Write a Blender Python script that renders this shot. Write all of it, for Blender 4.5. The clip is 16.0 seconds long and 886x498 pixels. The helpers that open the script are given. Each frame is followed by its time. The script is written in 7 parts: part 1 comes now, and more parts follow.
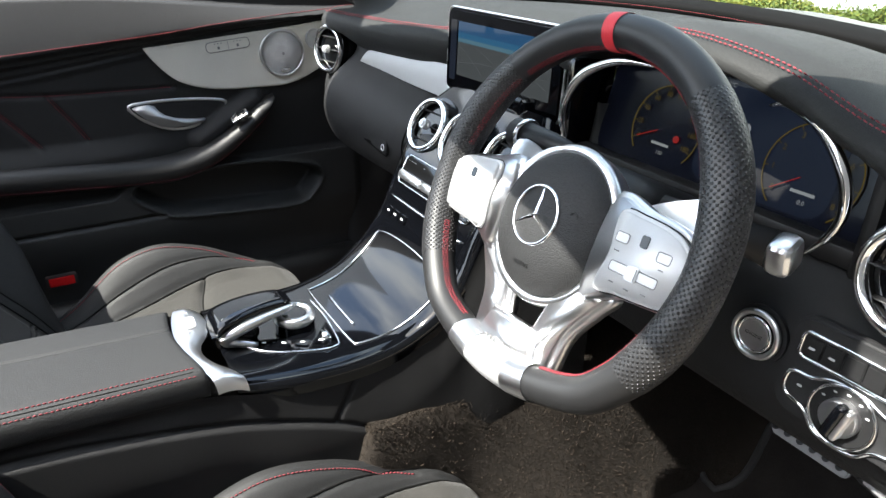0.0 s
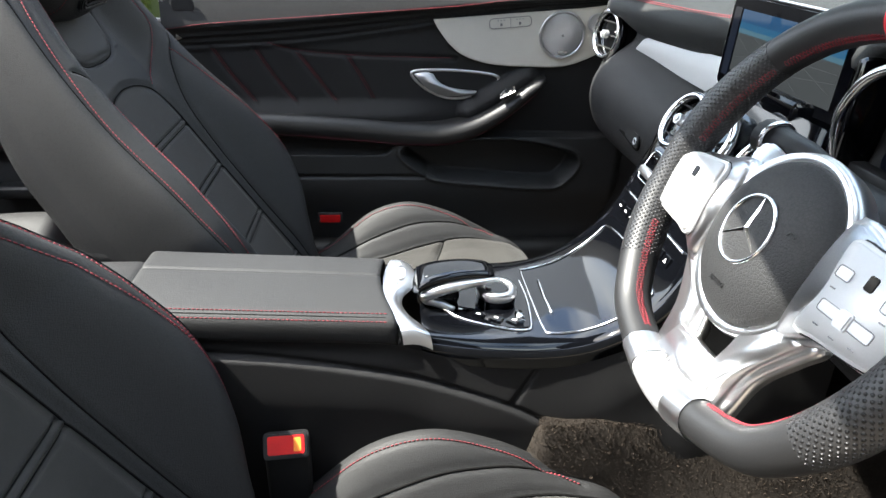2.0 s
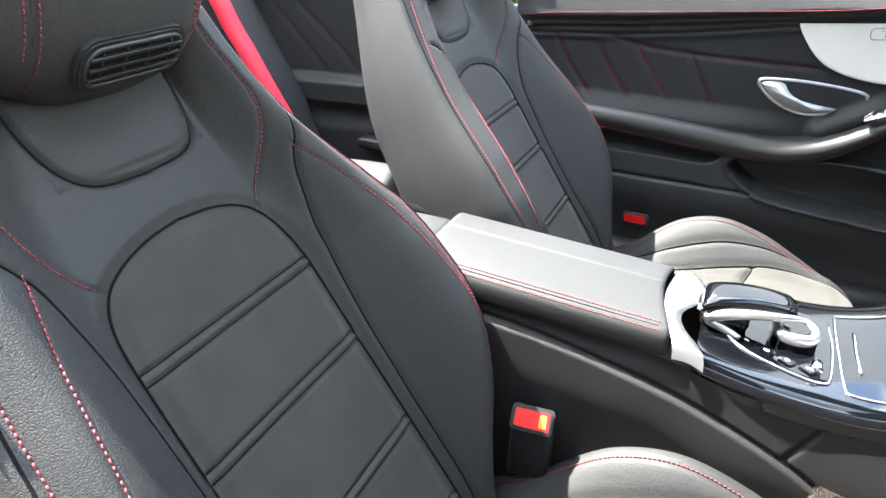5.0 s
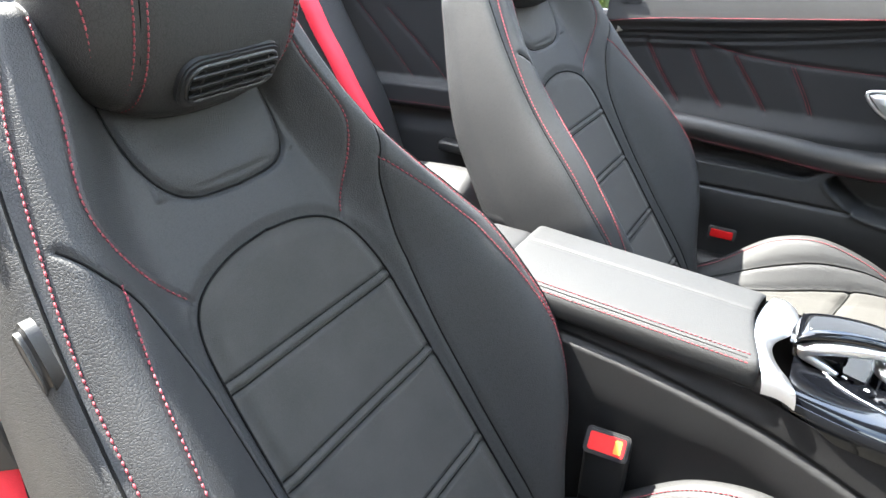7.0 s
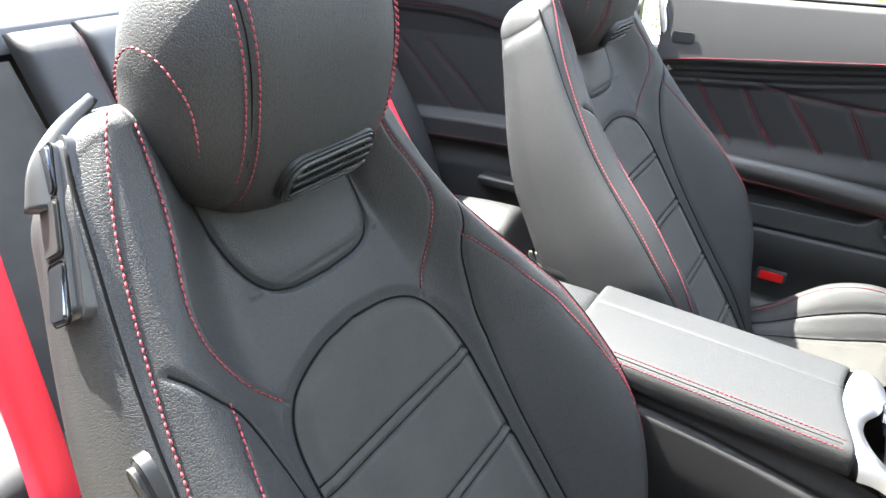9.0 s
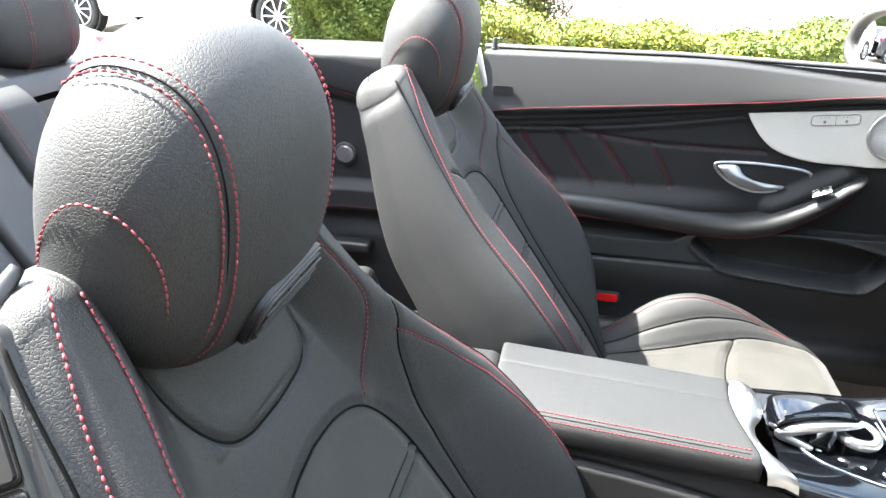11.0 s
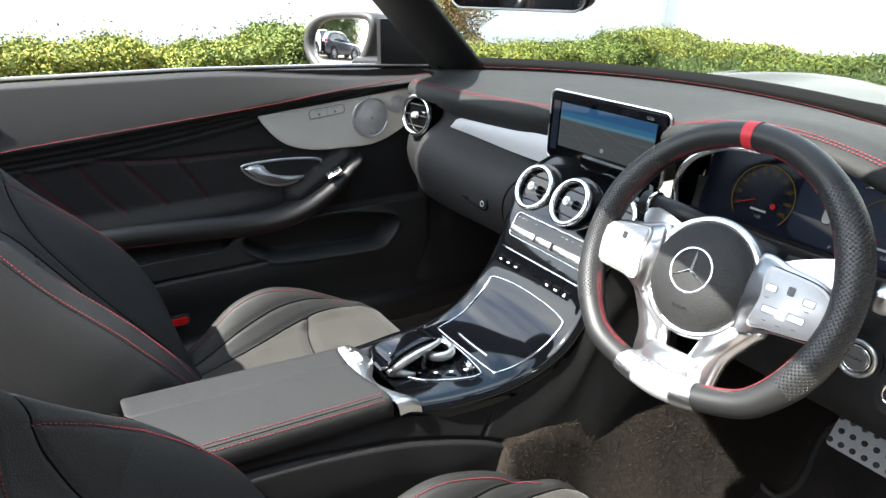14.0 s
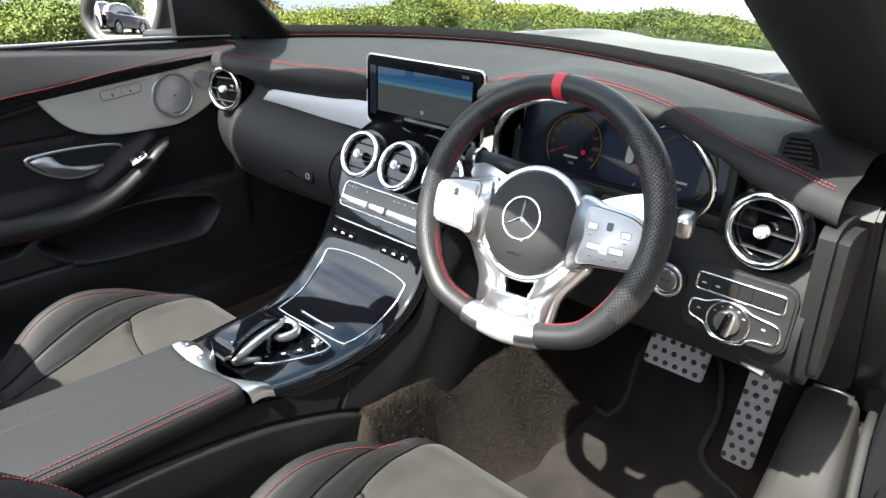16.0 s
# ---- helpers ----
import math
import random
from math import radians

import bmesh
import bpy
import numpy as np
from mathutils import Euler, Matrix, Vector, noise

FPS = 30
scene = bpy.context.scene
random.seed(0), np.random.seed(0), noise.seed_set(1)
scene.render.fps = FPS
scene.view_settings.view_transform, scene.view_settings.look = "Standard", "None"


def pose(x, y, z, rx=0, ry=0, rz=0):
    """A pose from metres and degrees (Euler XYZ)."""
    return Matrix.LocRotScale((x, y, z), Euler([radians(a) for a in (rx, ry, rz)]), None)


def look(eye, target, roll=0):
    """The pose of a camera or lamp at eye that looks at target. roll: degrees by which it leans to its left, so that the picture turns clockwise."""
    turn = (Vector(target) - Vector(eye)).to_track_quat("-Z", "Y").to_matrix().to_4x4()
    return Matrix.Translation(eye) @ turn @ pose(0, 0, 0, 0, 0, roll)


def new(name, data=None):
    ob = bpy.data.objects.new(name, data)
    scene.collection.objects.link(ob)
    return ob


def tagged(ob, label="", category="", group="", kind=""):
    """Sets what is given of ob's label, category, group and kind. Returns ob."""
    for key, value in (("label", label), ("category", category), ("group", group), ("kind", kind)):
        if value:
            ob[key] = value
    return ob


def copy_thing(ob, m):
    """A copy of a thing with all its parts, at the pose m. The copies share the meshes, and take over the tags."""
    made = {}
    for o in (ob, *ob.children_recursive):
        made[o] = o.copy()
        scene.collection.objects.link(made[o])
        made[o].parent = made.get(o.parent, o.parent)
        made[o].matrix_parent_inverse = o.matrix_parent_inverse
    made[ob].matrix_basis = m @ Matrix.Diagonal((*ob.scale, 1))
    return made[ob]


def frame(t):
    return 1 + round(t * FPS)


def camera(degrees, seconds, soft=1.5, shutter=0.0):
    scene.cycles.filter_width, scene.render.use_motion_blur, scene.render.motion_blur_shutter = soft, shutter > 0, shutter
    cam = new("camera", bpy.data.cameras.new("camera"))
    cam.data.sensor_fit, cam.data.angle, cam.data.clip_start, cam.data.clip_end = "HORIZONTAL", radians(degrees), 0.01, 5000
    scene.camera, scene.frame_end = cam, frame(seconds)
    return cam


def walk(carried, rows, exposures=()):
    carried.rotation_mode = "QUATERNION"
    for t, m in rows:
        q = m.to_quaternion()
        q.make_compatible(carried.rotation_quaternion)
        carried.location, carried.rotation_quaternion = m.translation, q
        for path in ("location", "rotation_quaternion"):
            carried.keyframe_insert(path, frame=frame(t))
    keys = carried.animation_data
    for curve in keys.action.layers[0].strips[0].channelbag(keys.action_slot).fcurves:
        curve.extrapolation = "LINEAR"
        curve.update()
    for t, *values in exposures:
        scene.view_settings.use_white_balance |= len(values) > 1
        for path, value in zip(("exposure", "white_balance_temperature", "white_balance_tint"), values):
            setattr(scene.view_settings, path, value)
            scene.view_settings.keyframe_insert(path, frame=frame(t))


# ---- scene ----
cam = camera(67.2, 16.0)
PATH = [
    (0.0, 0.7964, -0.3431, 1.1608, 64.18, -1.02, 59.45),
    (0.5, 0.7982, -0.3126, 1.1529, 63.51, -1.24, 66.73),
    (1.0, 0.7962, -0.2930, 1.1454, 63.33, -1.47, 73.23),
    (1.5, 0.8005, -0.2768, 1.1412, 63.24, -1.65, 79.21),
    (2.0, 0.8009, -0.2607, 1.1366, 63.11, -1.74, 85.40),
    (2.5, 0.7988, -0.2485, 1.1327, 62.95, -1.84, 91.02),
    (3.0, 0.8009, -0.2496, 1.1280, 62.84, -1.99, 96.36),
    (3.5, 0.8051, -0.2402, 1.1276, 62.57, -1.76, 101.63),
    (4.0, 0.8044, -0.2354, 1.1297, 62.38, -1.63, 106.28),
    (4.5, 0.8039, -0.2356, 1.1304, 62.22, -1.50, 110.57),
    (5.0, 0.8075, -0.2356, 1.1293, 62.08, -1.38, 114.24),
    (5.2, 0.8102, -0.2349, 1.1294, 62.01, -1.39, 115.57),
    (7.5, 0.7933, -0.2700, 1.1592, 61.70, -0.60, 121.45),
    (8.2, 0.7911, -0.3061, 1.1832, 61.86, -0.64, 122.17),
    (10.3, 0.7872, -0.4477, 1.2280, 64.46, -0.91, 114.01),
    (10.5, 0.7917, -0.4643, 1.2324, 64.80, -0.85, 111.16),
    (11.0, 0.7995, -0.5050, 1.2410, 65.56, -0.92, 102.03),
    (11.5, 0.8163, -0.5453, 1.2474, 66.36, -0.99, 92.67),
    (12.0, 0.8242, -0.5702, 1.2495, 66.99, -0.97, 84.54),
    (12.5, 0.8175, -0.5912, 1.2524, 67.00, -1.01, 76.66),
    (13.0, 0.8169, -0.6107, 1.2514, 67.24, -1.03, 69.81),
    (13.5, 0.8193, -0.6243, 1.2553, 67.38, -1.07, 63.60),
    (14.0, 0.8165, -0.6237, 1.2548, 67.10, -1.10, 57.83),
    (14.5, 0.8140, -0.6263, 1.2529, 66.58, -1.06, 52.89),
    (15.0, 0.8115, -0.6343, 1.2519, 66.11, -1.08, 48.76),
    (15.5, 0.8040, -0.6331, 1.2459, 65.64, -1.09, 44.82),
    (16.0, 0.8030, -0.6342, 1.2479, 64.88, -0.95, 41.49),
]
walk(cam, [(t, pose(*p)) for t, *p in PATH],
     exposures=[(0.0, 2.5, 6450, 6), (1.5, 2.6, 6450, 6), (2.5, 3.0, 6450, 6), (4.0, 3.7, 6450, 6), (5.0, 4.2, 6450, 6), (8.2, 4.27, 6450, 6), (11.0, 4.1, 6450, 6), (12.0, 3.52, 6450, 6), (13.0, 2.95, 6450, 6), (16.0, 2.5, 6450, 6)])

# ---- daylight: a high sun from behind the car, and open sky ----
SUN_EL, SUN_AZ = 54.0, -4.5      # elevation, and degrees to the right of straight behind
world = bpy.data.worlds.new("sky")
scene.world = world
world.use_nodes = True
wn = world.node_tree
sky = wn.nodes.new("ShaderNodeTexSky")
sky.sky_type = "NISHITA"
sky.sun_disc = False
sky.sun_elevation = radians(SUN_EL)
sky.sun_rotation = radians(180 - SUN_AZ)
sky.air_density, sky.dust_density = 1.0, 2.0
cloud = wn.nodes.new("ShaderNodeTexNoise")
cloud.inputs["Scale"].default_value, cloud.inputs["Detail"].default_value, cloud.inputs["Roughness"].default_value = 2.6, 7.0, 0.55
bank = wn.nodes.new("ShaderNodeMapRange")
bank.inputs["From Min"].default_value, bank.inputs["From Max"].default_value = 0.44, 0.62
bank.inputs["To Min"].default_value, bank.inputs["To Max"].default_value = 0.0, 1.0
wn.links.new(cloud.outputs["Fac"], bank.inputs["Value"])
veil = wn.nodes.new("ShaderNodeMix")
veil.data_type, veil.blend_type = "RGBA", "MIX"
veil.inputs["B"].default_value = (7.5, 7.7, 8.0, 1)
wn.links.new(bank.outputs[0], veil.inputs["Factor"])
wn.links.new(sky.outputs[0], veil.inputs["A"])
wn.links.new(veil.outputs["Result"], wn.nodes["Background"].inputs[0])
wn.nodes["Background"].inputs[1].default_value = 0.140
sun = new("sun", bpy.data.lights.new("sun", "SUN"))
sun.data.energy, sun.data.angle, sun.data.color = 4.6, radians(0.55), (1.0, 0.95, 0.88)
_e, _a = radians(SUN_EL), radians(SUN_AZ)
sun.matrix_world = look((math.sin(_a) * math.cos(_e) * 9, -math.cos(_a) * math.cos(_e) * 9, math.sin(_e) * 9), (0, 0, 0))

# ---- materials ----
def material(name, color, rough=0.5, metal=0.0, grain=0.0, scale=400.0, vary=0.12, blotch=14.0, spec=0.5, coat=0.0,
             color2=None, voronoi=False, sheen=0.0):
    """A principled material with colour and gloss varied at two scales and a fine relief."""
    m = bpy.data.materials.new(name)
    m.use_nodes = True
    nt = m.node_tree
    b = nt.nodes["Principled BSDF"]
    b.inputs["Metallic"].default_value = metal
    b.inputs["Specular IOR Level"].default_value = spec
    b.inputs["Coat Weight"].default_value = coat
    b.inputs["Coat Roughness"].default_value = 0.04
    b.inputs["Sheen Weight"].default_value = sheen
    tc = nt.nodes.new("ShaderNodeTexCoord")
    n1 = nt.nodes.new("ShaderNodeTexNoise")
    n1.inputs["Scale"].default_value, n1.inputs["Detail"].default_value = blotch, 5.0
    nt.links.new(tc.outputs["Object"], n1.inputs["Vector"])
    n2 = nt.nodes.new("ShaderNodeTexNoise")
    n2.inputs["Scale"].default_value, n2.inputs["Detail"].default_value = scale, 2.0
    nt.links.new(tc.outputs["Object"], n2.inputs["Vector"])
    add = nt.nodes.new("ShaderNodeMath")
    add.operation = "ADD"
    nt.links.new(n1.outputs["Fac"], add.inputs[0])
    nt.links.new(n2.outputs["Fac"], add.inputs[1])
    ramp = nt.nodes.new("ShaderNodeMapRange")
    ramp.inputs["From Min"].default_value, ramp.inputs["From Max"].default_value = 0.6, 1.4
    nt.links.new(add.outputs[0], ramp.inputs["Value"])
    mix = nt.nodes.new("ShaderNodeMix")
    mix.data_type = "RGBA"
    c = np.array(color)
    lo = c * (1 - vary)
    hi = c * (1 + vary) if color2 is None else np.array(color2)
    mix.inputs["A"].default_value = (*lo, 1)
    mix.inputs["B"].default_value = (*hi, 1)
    nt.links.new(ramp.outputs[0], mix.inputs["Factor"])
    nt.links.new(mix.outputs["Result"], b.inputs["Base Color"])
    r = nt.nodes.new("ShaderNodeMapRange")
    r.inputs["To Min"].default_value, r.inputs["To Max"].default_value = max(0.02, rough * (1 - vary)), min(1.0, rough * (1 + vary))
    nt.links.new(n1.outputs["Fac"], r.inputs["Value"])
    nt.links.new(r.outputs[0], b.inputs["Roughness"])
    if grain > 0:
        bump = nt.nodes.new("ShaderNodeBump")
        bump.inputs["Strength"].default_value = grain
        bump.inputs["Distance"].default_value = 0.0006
        src = n2.outputs["Fac"]
        if voronoi:
            v = nt.nodes.new("ShaderNodeTexVoronoi")
            v.feature = "DISTANCE_TO_EDGE"
            v.inputs["Scale"].default_value = scale
            nt.links.new(tc.outputs["Object"], v.inputs["Vector"])
            lim = nt.nodes.new("ShaderNodeMapRange")
            lim.inputs["From Max"].default_value = 0.17
            nt.links.new(v.outputs["Distance"], lim.inputs["Value"])
            src = lim.outputs[0]
            # the valleys of the grain are duller than its worn tops
            dull = nt.nodes.new("ShaderNodeMapRange")
            dull.inputs["To Min"].default_value, dull.inputs["To Max"].default_value = 0.10, 0.0
            nt.links.new(src, dull.inputs["Value"])
            both = nt.nodes.new("ShaderNodeMath")
            both.operation = "ADD"
            nt.links.new(r.outputs[0], both.inputs[0])
            nt.links.new(dull.outputs[0], both.inputs[1])
            nt.links.new(both.outputs[0], b.inputs["Roughness"])
            gloss = nt.nodes.new("ShaderNodeMapRange")
            gloss.inputs["To Min"].default_value, gloss.inputs["To Max"].default_value = spec * 0.85, spec * 1.05
            nt.links.new(src, gloss.inputs["Value"])
            nt.links.new(gloss.outputs[0], b.inputs["Specular IOR Level"])
        nt.links.new(src, bump.inputs["Height"])
        nt.links.new(bump.outputs[0], b.inputs["Normal"])
    return m


def shining(name, color, strength):
    m = bpy.data.materials.new(name)
    m.use_nodes = True
    b = m.node_tree.nodes["Principled BSDF"]
    b.inputs["Base Color"].default_value = (0.01, 0.01, 0.01, 1)
    b.inputs["Roughness"].default_value = 0.2
    b.inputs["Specular IOR Level"].default_value = 0.04
    b.inputs["Emission Color"].default_value = (*color, 1)
    b.inputs["Emission Strength"].default_value = strength
    return m


def glass(name, tint=(0.97, 1.0, 0.98), alpha_mix=0.0):
    m = bpy.data.materials.new(name)
    m.use_nodes = True
    nt = m.node_tree
    nt.nodes.remove(nt.nodes["Principled BSDF"])
    out = nt.nodes["Material Output"]
    fr = nt.nodes.new("ShaderNodeFresnel")
    fr.inputs["IOR"].default_value = 1.45
    tr = nt.nodes.new("ShaderNodeBsdfTransparent")
    tr.inputs[0].default_value = (*tint, 1)
    gl = nt.nodes.new("ShaderNodeBsdfGlossy")
    gl.inputs["Roughness"].default_value = 0.01
    mx = nt.nodes.new("ShaderNodeMixShader")
    nt.links.new(fr.outputs[0], mx.inputs[0])
    nt.links.new(tr.outputs[0], mx.inputs[1])
    nt.links.new(gl.outputs[0], mx.inputs[2])
    nt.links.new(mx.outputs[0], out.inputs[0])
    return m


LEATHER = material("black_leather", (0.0145, 0.0147, 0.0152), 0.58, spec=0.30, grain=0.36, scale=400, voronoi=True, vary=0.10, blotch=9)
SMOOTH_LEATHER = material("smooth_black_leather", (0.010, 0.010, 0.0105), 0.48, spec=0.42, grain=0.15, scale=700, vary=0.15)
SUEDE = material("charcoal_suede", (0.027, 0.0262, 0.0245), 0.95, grain=0.8, scale=1100, vary=0.28, blotch=22, spec=0.12, sheen=0.06)
SOFT = material("soft_touch_black_plastic", (0.013, 0.0132, 0.014), 0.55, spec=0.25, grain=0.35, scale=900, voronoi=True, vary=0.12)
DARK_PLASTIC = material("matt_black_plastic", (0.008, 0.008, 0.0085), 0.5, spec=0.35, grain=0.2, scale=1200, vary=0.15)
PIANO = material("gloss_black_lacquer", (0.0014, 0.0016, 0.0022), 0.05, vary=0.2, blotch=6, spec=0.45)
CHROME = material("bright_chrome", (0.86, 0.86, 0.87), 0.10, metal=1.0, vary=0.08)
SATIN = material("satin_aluminium", (0.70, 0.70, 0.71), 0.30, metal=1.0, grain=0.05, scale=900, vary=0.08)
BRUSHED = material("brushed_grey_aluminium", (0.60, 0.575, 0.52), 0.45, metal=0.12, grain=0.08, scale=700, vary=0.06)
PAD_SILVER = material("silver_button_paint", (0.47, 0.475, 0.48), 0.40, metal=0.3, grain=0.04, scale=900, vary=0.04)
DASH_LEATHER = material("dash_top_leather", (0.017, 0.0175, 0.0175), 0.62, spec=0.22, grain=0.4, scale=560, voronoi=True, vary=0.14)
SILVER_PAINT = material("silver_paint", (0.52, 0.525, 0.53), 0.36, metal=0.6, grain=0.04, scale=900, vary=0.05)
RED_THREAD = material("red_thread", (0.16, 0.018, 0.026), 0.85, vary=0.25, blotch=60)
RED_LEATHER = material("red_leather", (0.50, 0.018, 0.03), 0.55, grain=0.2, scale=700)
RED_WEB = material("red_webbing", (0.55, 0.012, 0.03), 0.75, grain=0.6, scale=600)
RED_LENS = material("red_plastic", (0.45, 0.01, 0.012), 0.25, vary=0.1)
ORANGE = material("orange_plastic", (0.75, 0.22, 0.03), 0.35, vary=0.1)
CARPET = material("dark_carpet", (0.020, 0.0165, 0.0135), 1.0, grain=1.0, scale=1100, vary=0.3, blotch=30, spec=0.06, sheen=0.05)
RUBBER = material("black_rubber", (0.018, 0.018, 0.018), 0.75, grain=0.3, scale=500)
GAP = material("dark_gap", (0.004, 0.004, 0.004), 0.9, spec=0.06)
TINTED = glass("green_tinted_windscreen_glass", (0.73, 0.79, 0.775))


# ---- building helpers ----
def part(name, bm, mat, parent=None, label="", smooth=True):
    """One mesh object from a bmesh (or a ready mesh), under its thing."""
    if isinstance(bm, bmesh.types.BMesh):
        me = bpy.data.meshes.new(name)
        bm.normal_update()
        bm.to_mesh(me)
        bm.free()
        crisp = True
    else:
        me = bm
        crisp = False
    me.materials.append(mat)
    if smooth:
        me.shade_smooth()
        if crisp and smooth != "soft":
            me.set_sharp_from_angle(angle=radians(28))
    ob = new(name, me)
    if parent is not None:
        ob.parent = parent
    if label:
        ob["label"] = label
    if name == "red_stitching":
        ob["kind"] = "stuff"
    return ob


def thing(name, label, category, group="", at=(0, 0, 0), kind=""):
    e = new(name)
    e.empty_display_size = 0.05
    e.location = at
    return tagged(e, label, category, group, kind)


def mesh_of(name, verts, faces):
    me = bpy.data.meshes.new(name)
    me.from_pydata([tuple(map(float, v)) for v in verts], [], faces)
    me.update()
    return me


def grid_mesh(name, P, mask=None, close_u=False, flip=False):
    """A mesh over an (m, n, 3) array of places; mask (m-1, n-1) keeps quads."""
    P = np.asarray(P, float)
    m, n = P.shape[:2]
    idx = np.arange(m * n).reshape(m, n)
    if close_u:
        idx = np.concatenate([idx, idx[:, :1]], 1)
    a, b, c, d = idx[:-1, :-1], idx[:-1, 1:], idx[1:, 1:], idx[1:, :-1]
    q = np.stack([a, b, c, d], -1).reshape(-1, 4)
    if mask is not None:
        q = q[np.asarray(mask).reshape(-1)]
    if flip:
        q = q[:, ::-1]
    used = np.unique(q)
    new_id = np.zeros(m * n, int)
    new_id[used] = np.arange(len(used))
    V = P.reshape(-1, 3)[used]
    q = new_id[q]
    me = bpy.data.meshes.new(name)
    me.vertices.add(len(V))
    me.vertices.foreach_set("co", V.ravel())
    me.loops.add(len(q) * 4)
    me.polygons.add(len(q))
    me.polygons.foreach_set("loop_start", np.arange(0, len(q) * 4, 4))
    me.loops.foreach_set("vertex_index", q.ravel())
    me.update(calc_edges=True)
    me.validate()
    return me


def spline(pts, n, closed=False):
    """n places on a smooth curve through pts, evenly spaced."""
    P = np.asarray(pts, float)
    if closed:
        Q = np.concatenate([P[-1:], P, P[:2]])
        segs = len(P)
    else:
        Q = np.concatenate([2 * P[:1] - P[1:2], P, 2 * P[-1:] - P[-2:-1]])
        segs = len(P) - 1
    out = []
    tt = np.linspace(0, 1, 24, endpoint=False)[:, None]
    for i in range(segs):
        p0, p1, p2, p3 = Q[i], Q[i + 1], Q[i + 2], Q[i + 3]
        out.append(0.5 * (2 * p1 + (p2 - p0) * tt + (2 * p0 - 5 * p1 + 4 * p2 - p3) * tt ** 2 + (3 * p1 - p0 - 3 * p2 + p3) * tt ** 3))
    out.append(P[:1] if closed else P[-1:])
    C = np.concatenate(out)
    s = np.concatenate([[0], np.cumsum(np.linalg.norm(np.diff(C, axis=0), axis=1))])
    t = np.linspace(0, s[-1], n + 1)[:-1] if closed else np.linspace(0, s[-1], n)
    return np.stack([np.interp(t, s, C[:, k]) for k in range(P.shape[1])], 1)


def curve_at(x, table):
    """Smooth value at x from rows (x, value)."""
    T = np.asarray(table, float)
    x = np.asarray(x, float)
    xs, ys = T[:, 0], T[:, 1]
    d = np.gradient(ys, xs)
    i = np.clip(np.searchsorted(xs, x) - 1, 0, len(xs) - 2)
    h = xs[i + 1] - xs[i]
    t = np.clip((x - xs[i]) / h, 0, 1)
    return (2 * t ** 3 - 3 * t ** 2 + 1) * ys[i] + (t ** 3 - 2 * t ** 2 + t) * h * d[i] + (3 * t ** 2 - 2 * t ** 3) * ys[i + 1] + (t ** 3 - t ** 2) * h * d[i + 1]


def step(a, b, x):
    t = np.clip((np.asarray(x, float) - a) / (b - a), 0, 1)
    return t * t * (3 - 2 * t)


def gap_to(U, V, line):
    """Distance of every (U, V) from a polyline in that plane."""
    best = np.full(np.shape(U), 9.0)
    for (x0, y0), (x1, y1) in zip(line[:-1], line[1:]):
        dx, dy = x1 - x0, y1 - y0
        t = np.clip(((U - x0) * dx + (V - y0) * dy) / (dx * dx + dy * dy + 1e-12), 0, 1)
        best = np.minimum(best, np.hypot(U - x0 - t * dx, V - y0 - t * dy))
    return best


def tube(pts, r, sides=10, closed=False, cap=True, flat=1.0):
    """A round bar along pts; r is one radius or one for each place. Returns a mesh."""
    P = np.asarray(pts, float)
    n = len(P)
    R = np.broadcast_to(np.asarray(r, float), (n,))
    T = np.roll(P, -1, 0) - np.roll(P, 1, 0) if closed else np.gradient(P, axis=0)
    T /= np.linalg.norm(T, axis=1)[:, None] + 1e-12
    up = np.array([0.0, 0.0, 1.0]) if abs(T[0][2]) < 0.9 else np.array([1.0, 0.0, 0.0])
    rings = []
    a = np.linspace(0, 2 * np.pi, sides, endpoint=False)
    side = np.cross(T[0], up)
    for i in range(n):
        side = side - T[i] * (side @ T[i])
        side /= np.linalg.norm(side) + 1e-12
        v = np.cross(side, T[i])
        rings.append(P[i] + R[i] * (np.cos(a)[:, None] * side + flat * np.sin(a)[:, None] * v))
    V = np.concatenate(rings)
    F = []
    for i in range(n if closed else n - 1):
        j = (i + 1) % n
        for k in range(sides):
            l = (k + 1) % sides
            F.append((i * sides + k, i * sides + l, j * sides + l, j * sides + k))
    if cap and not closed:
        F.append(tuple(range(sides))[::-1])
        F.append(tuple((n - 1) * sides + k for k in range(sides)))
    return mesh_of("tube", V, F)


def box(size, bevel=0.004, seg=2, m=None):
    bm = bmesh.new()
    bmesh.ops.create_cube(bm, size=1.0)
    bmesh.ops.scale(bm, vec=size, verts=bm.verts)
    if bevel > 0:
        bmesh.ops.bevel(bm, geom=list(bm.edges), offset=min(bevel, 0.49 * min(size)), segments=seg, profile=0.5, affect="EDGES")
    if m is not None:
        bmesh.ops.transform(bm, matrix=m, verts=bm.verts)
    return bm


def disc(r, depth, bevel=0.001, sides=40, m=None, r2=None):
    bm = bmesh.new()
    bmesh.ops.create_cone(bm, cap_ends=True, segments=sides, radius1=r, radius2=r if r2 is None else r2, depth=depth)
    if bevel > 0:
        rim = [e for e in bm.edges if abs(e.verts[0].co.z - e.verts[1].co.z) < 1e-6]
        bmesh.ops.bevel(bm, geom=rim, offset=bevel, segments=2, affect="EDGES")
    if m is not None:
        bmesh.ops.transform(bm, matrix=m, verts=bm.verts)
    return bm


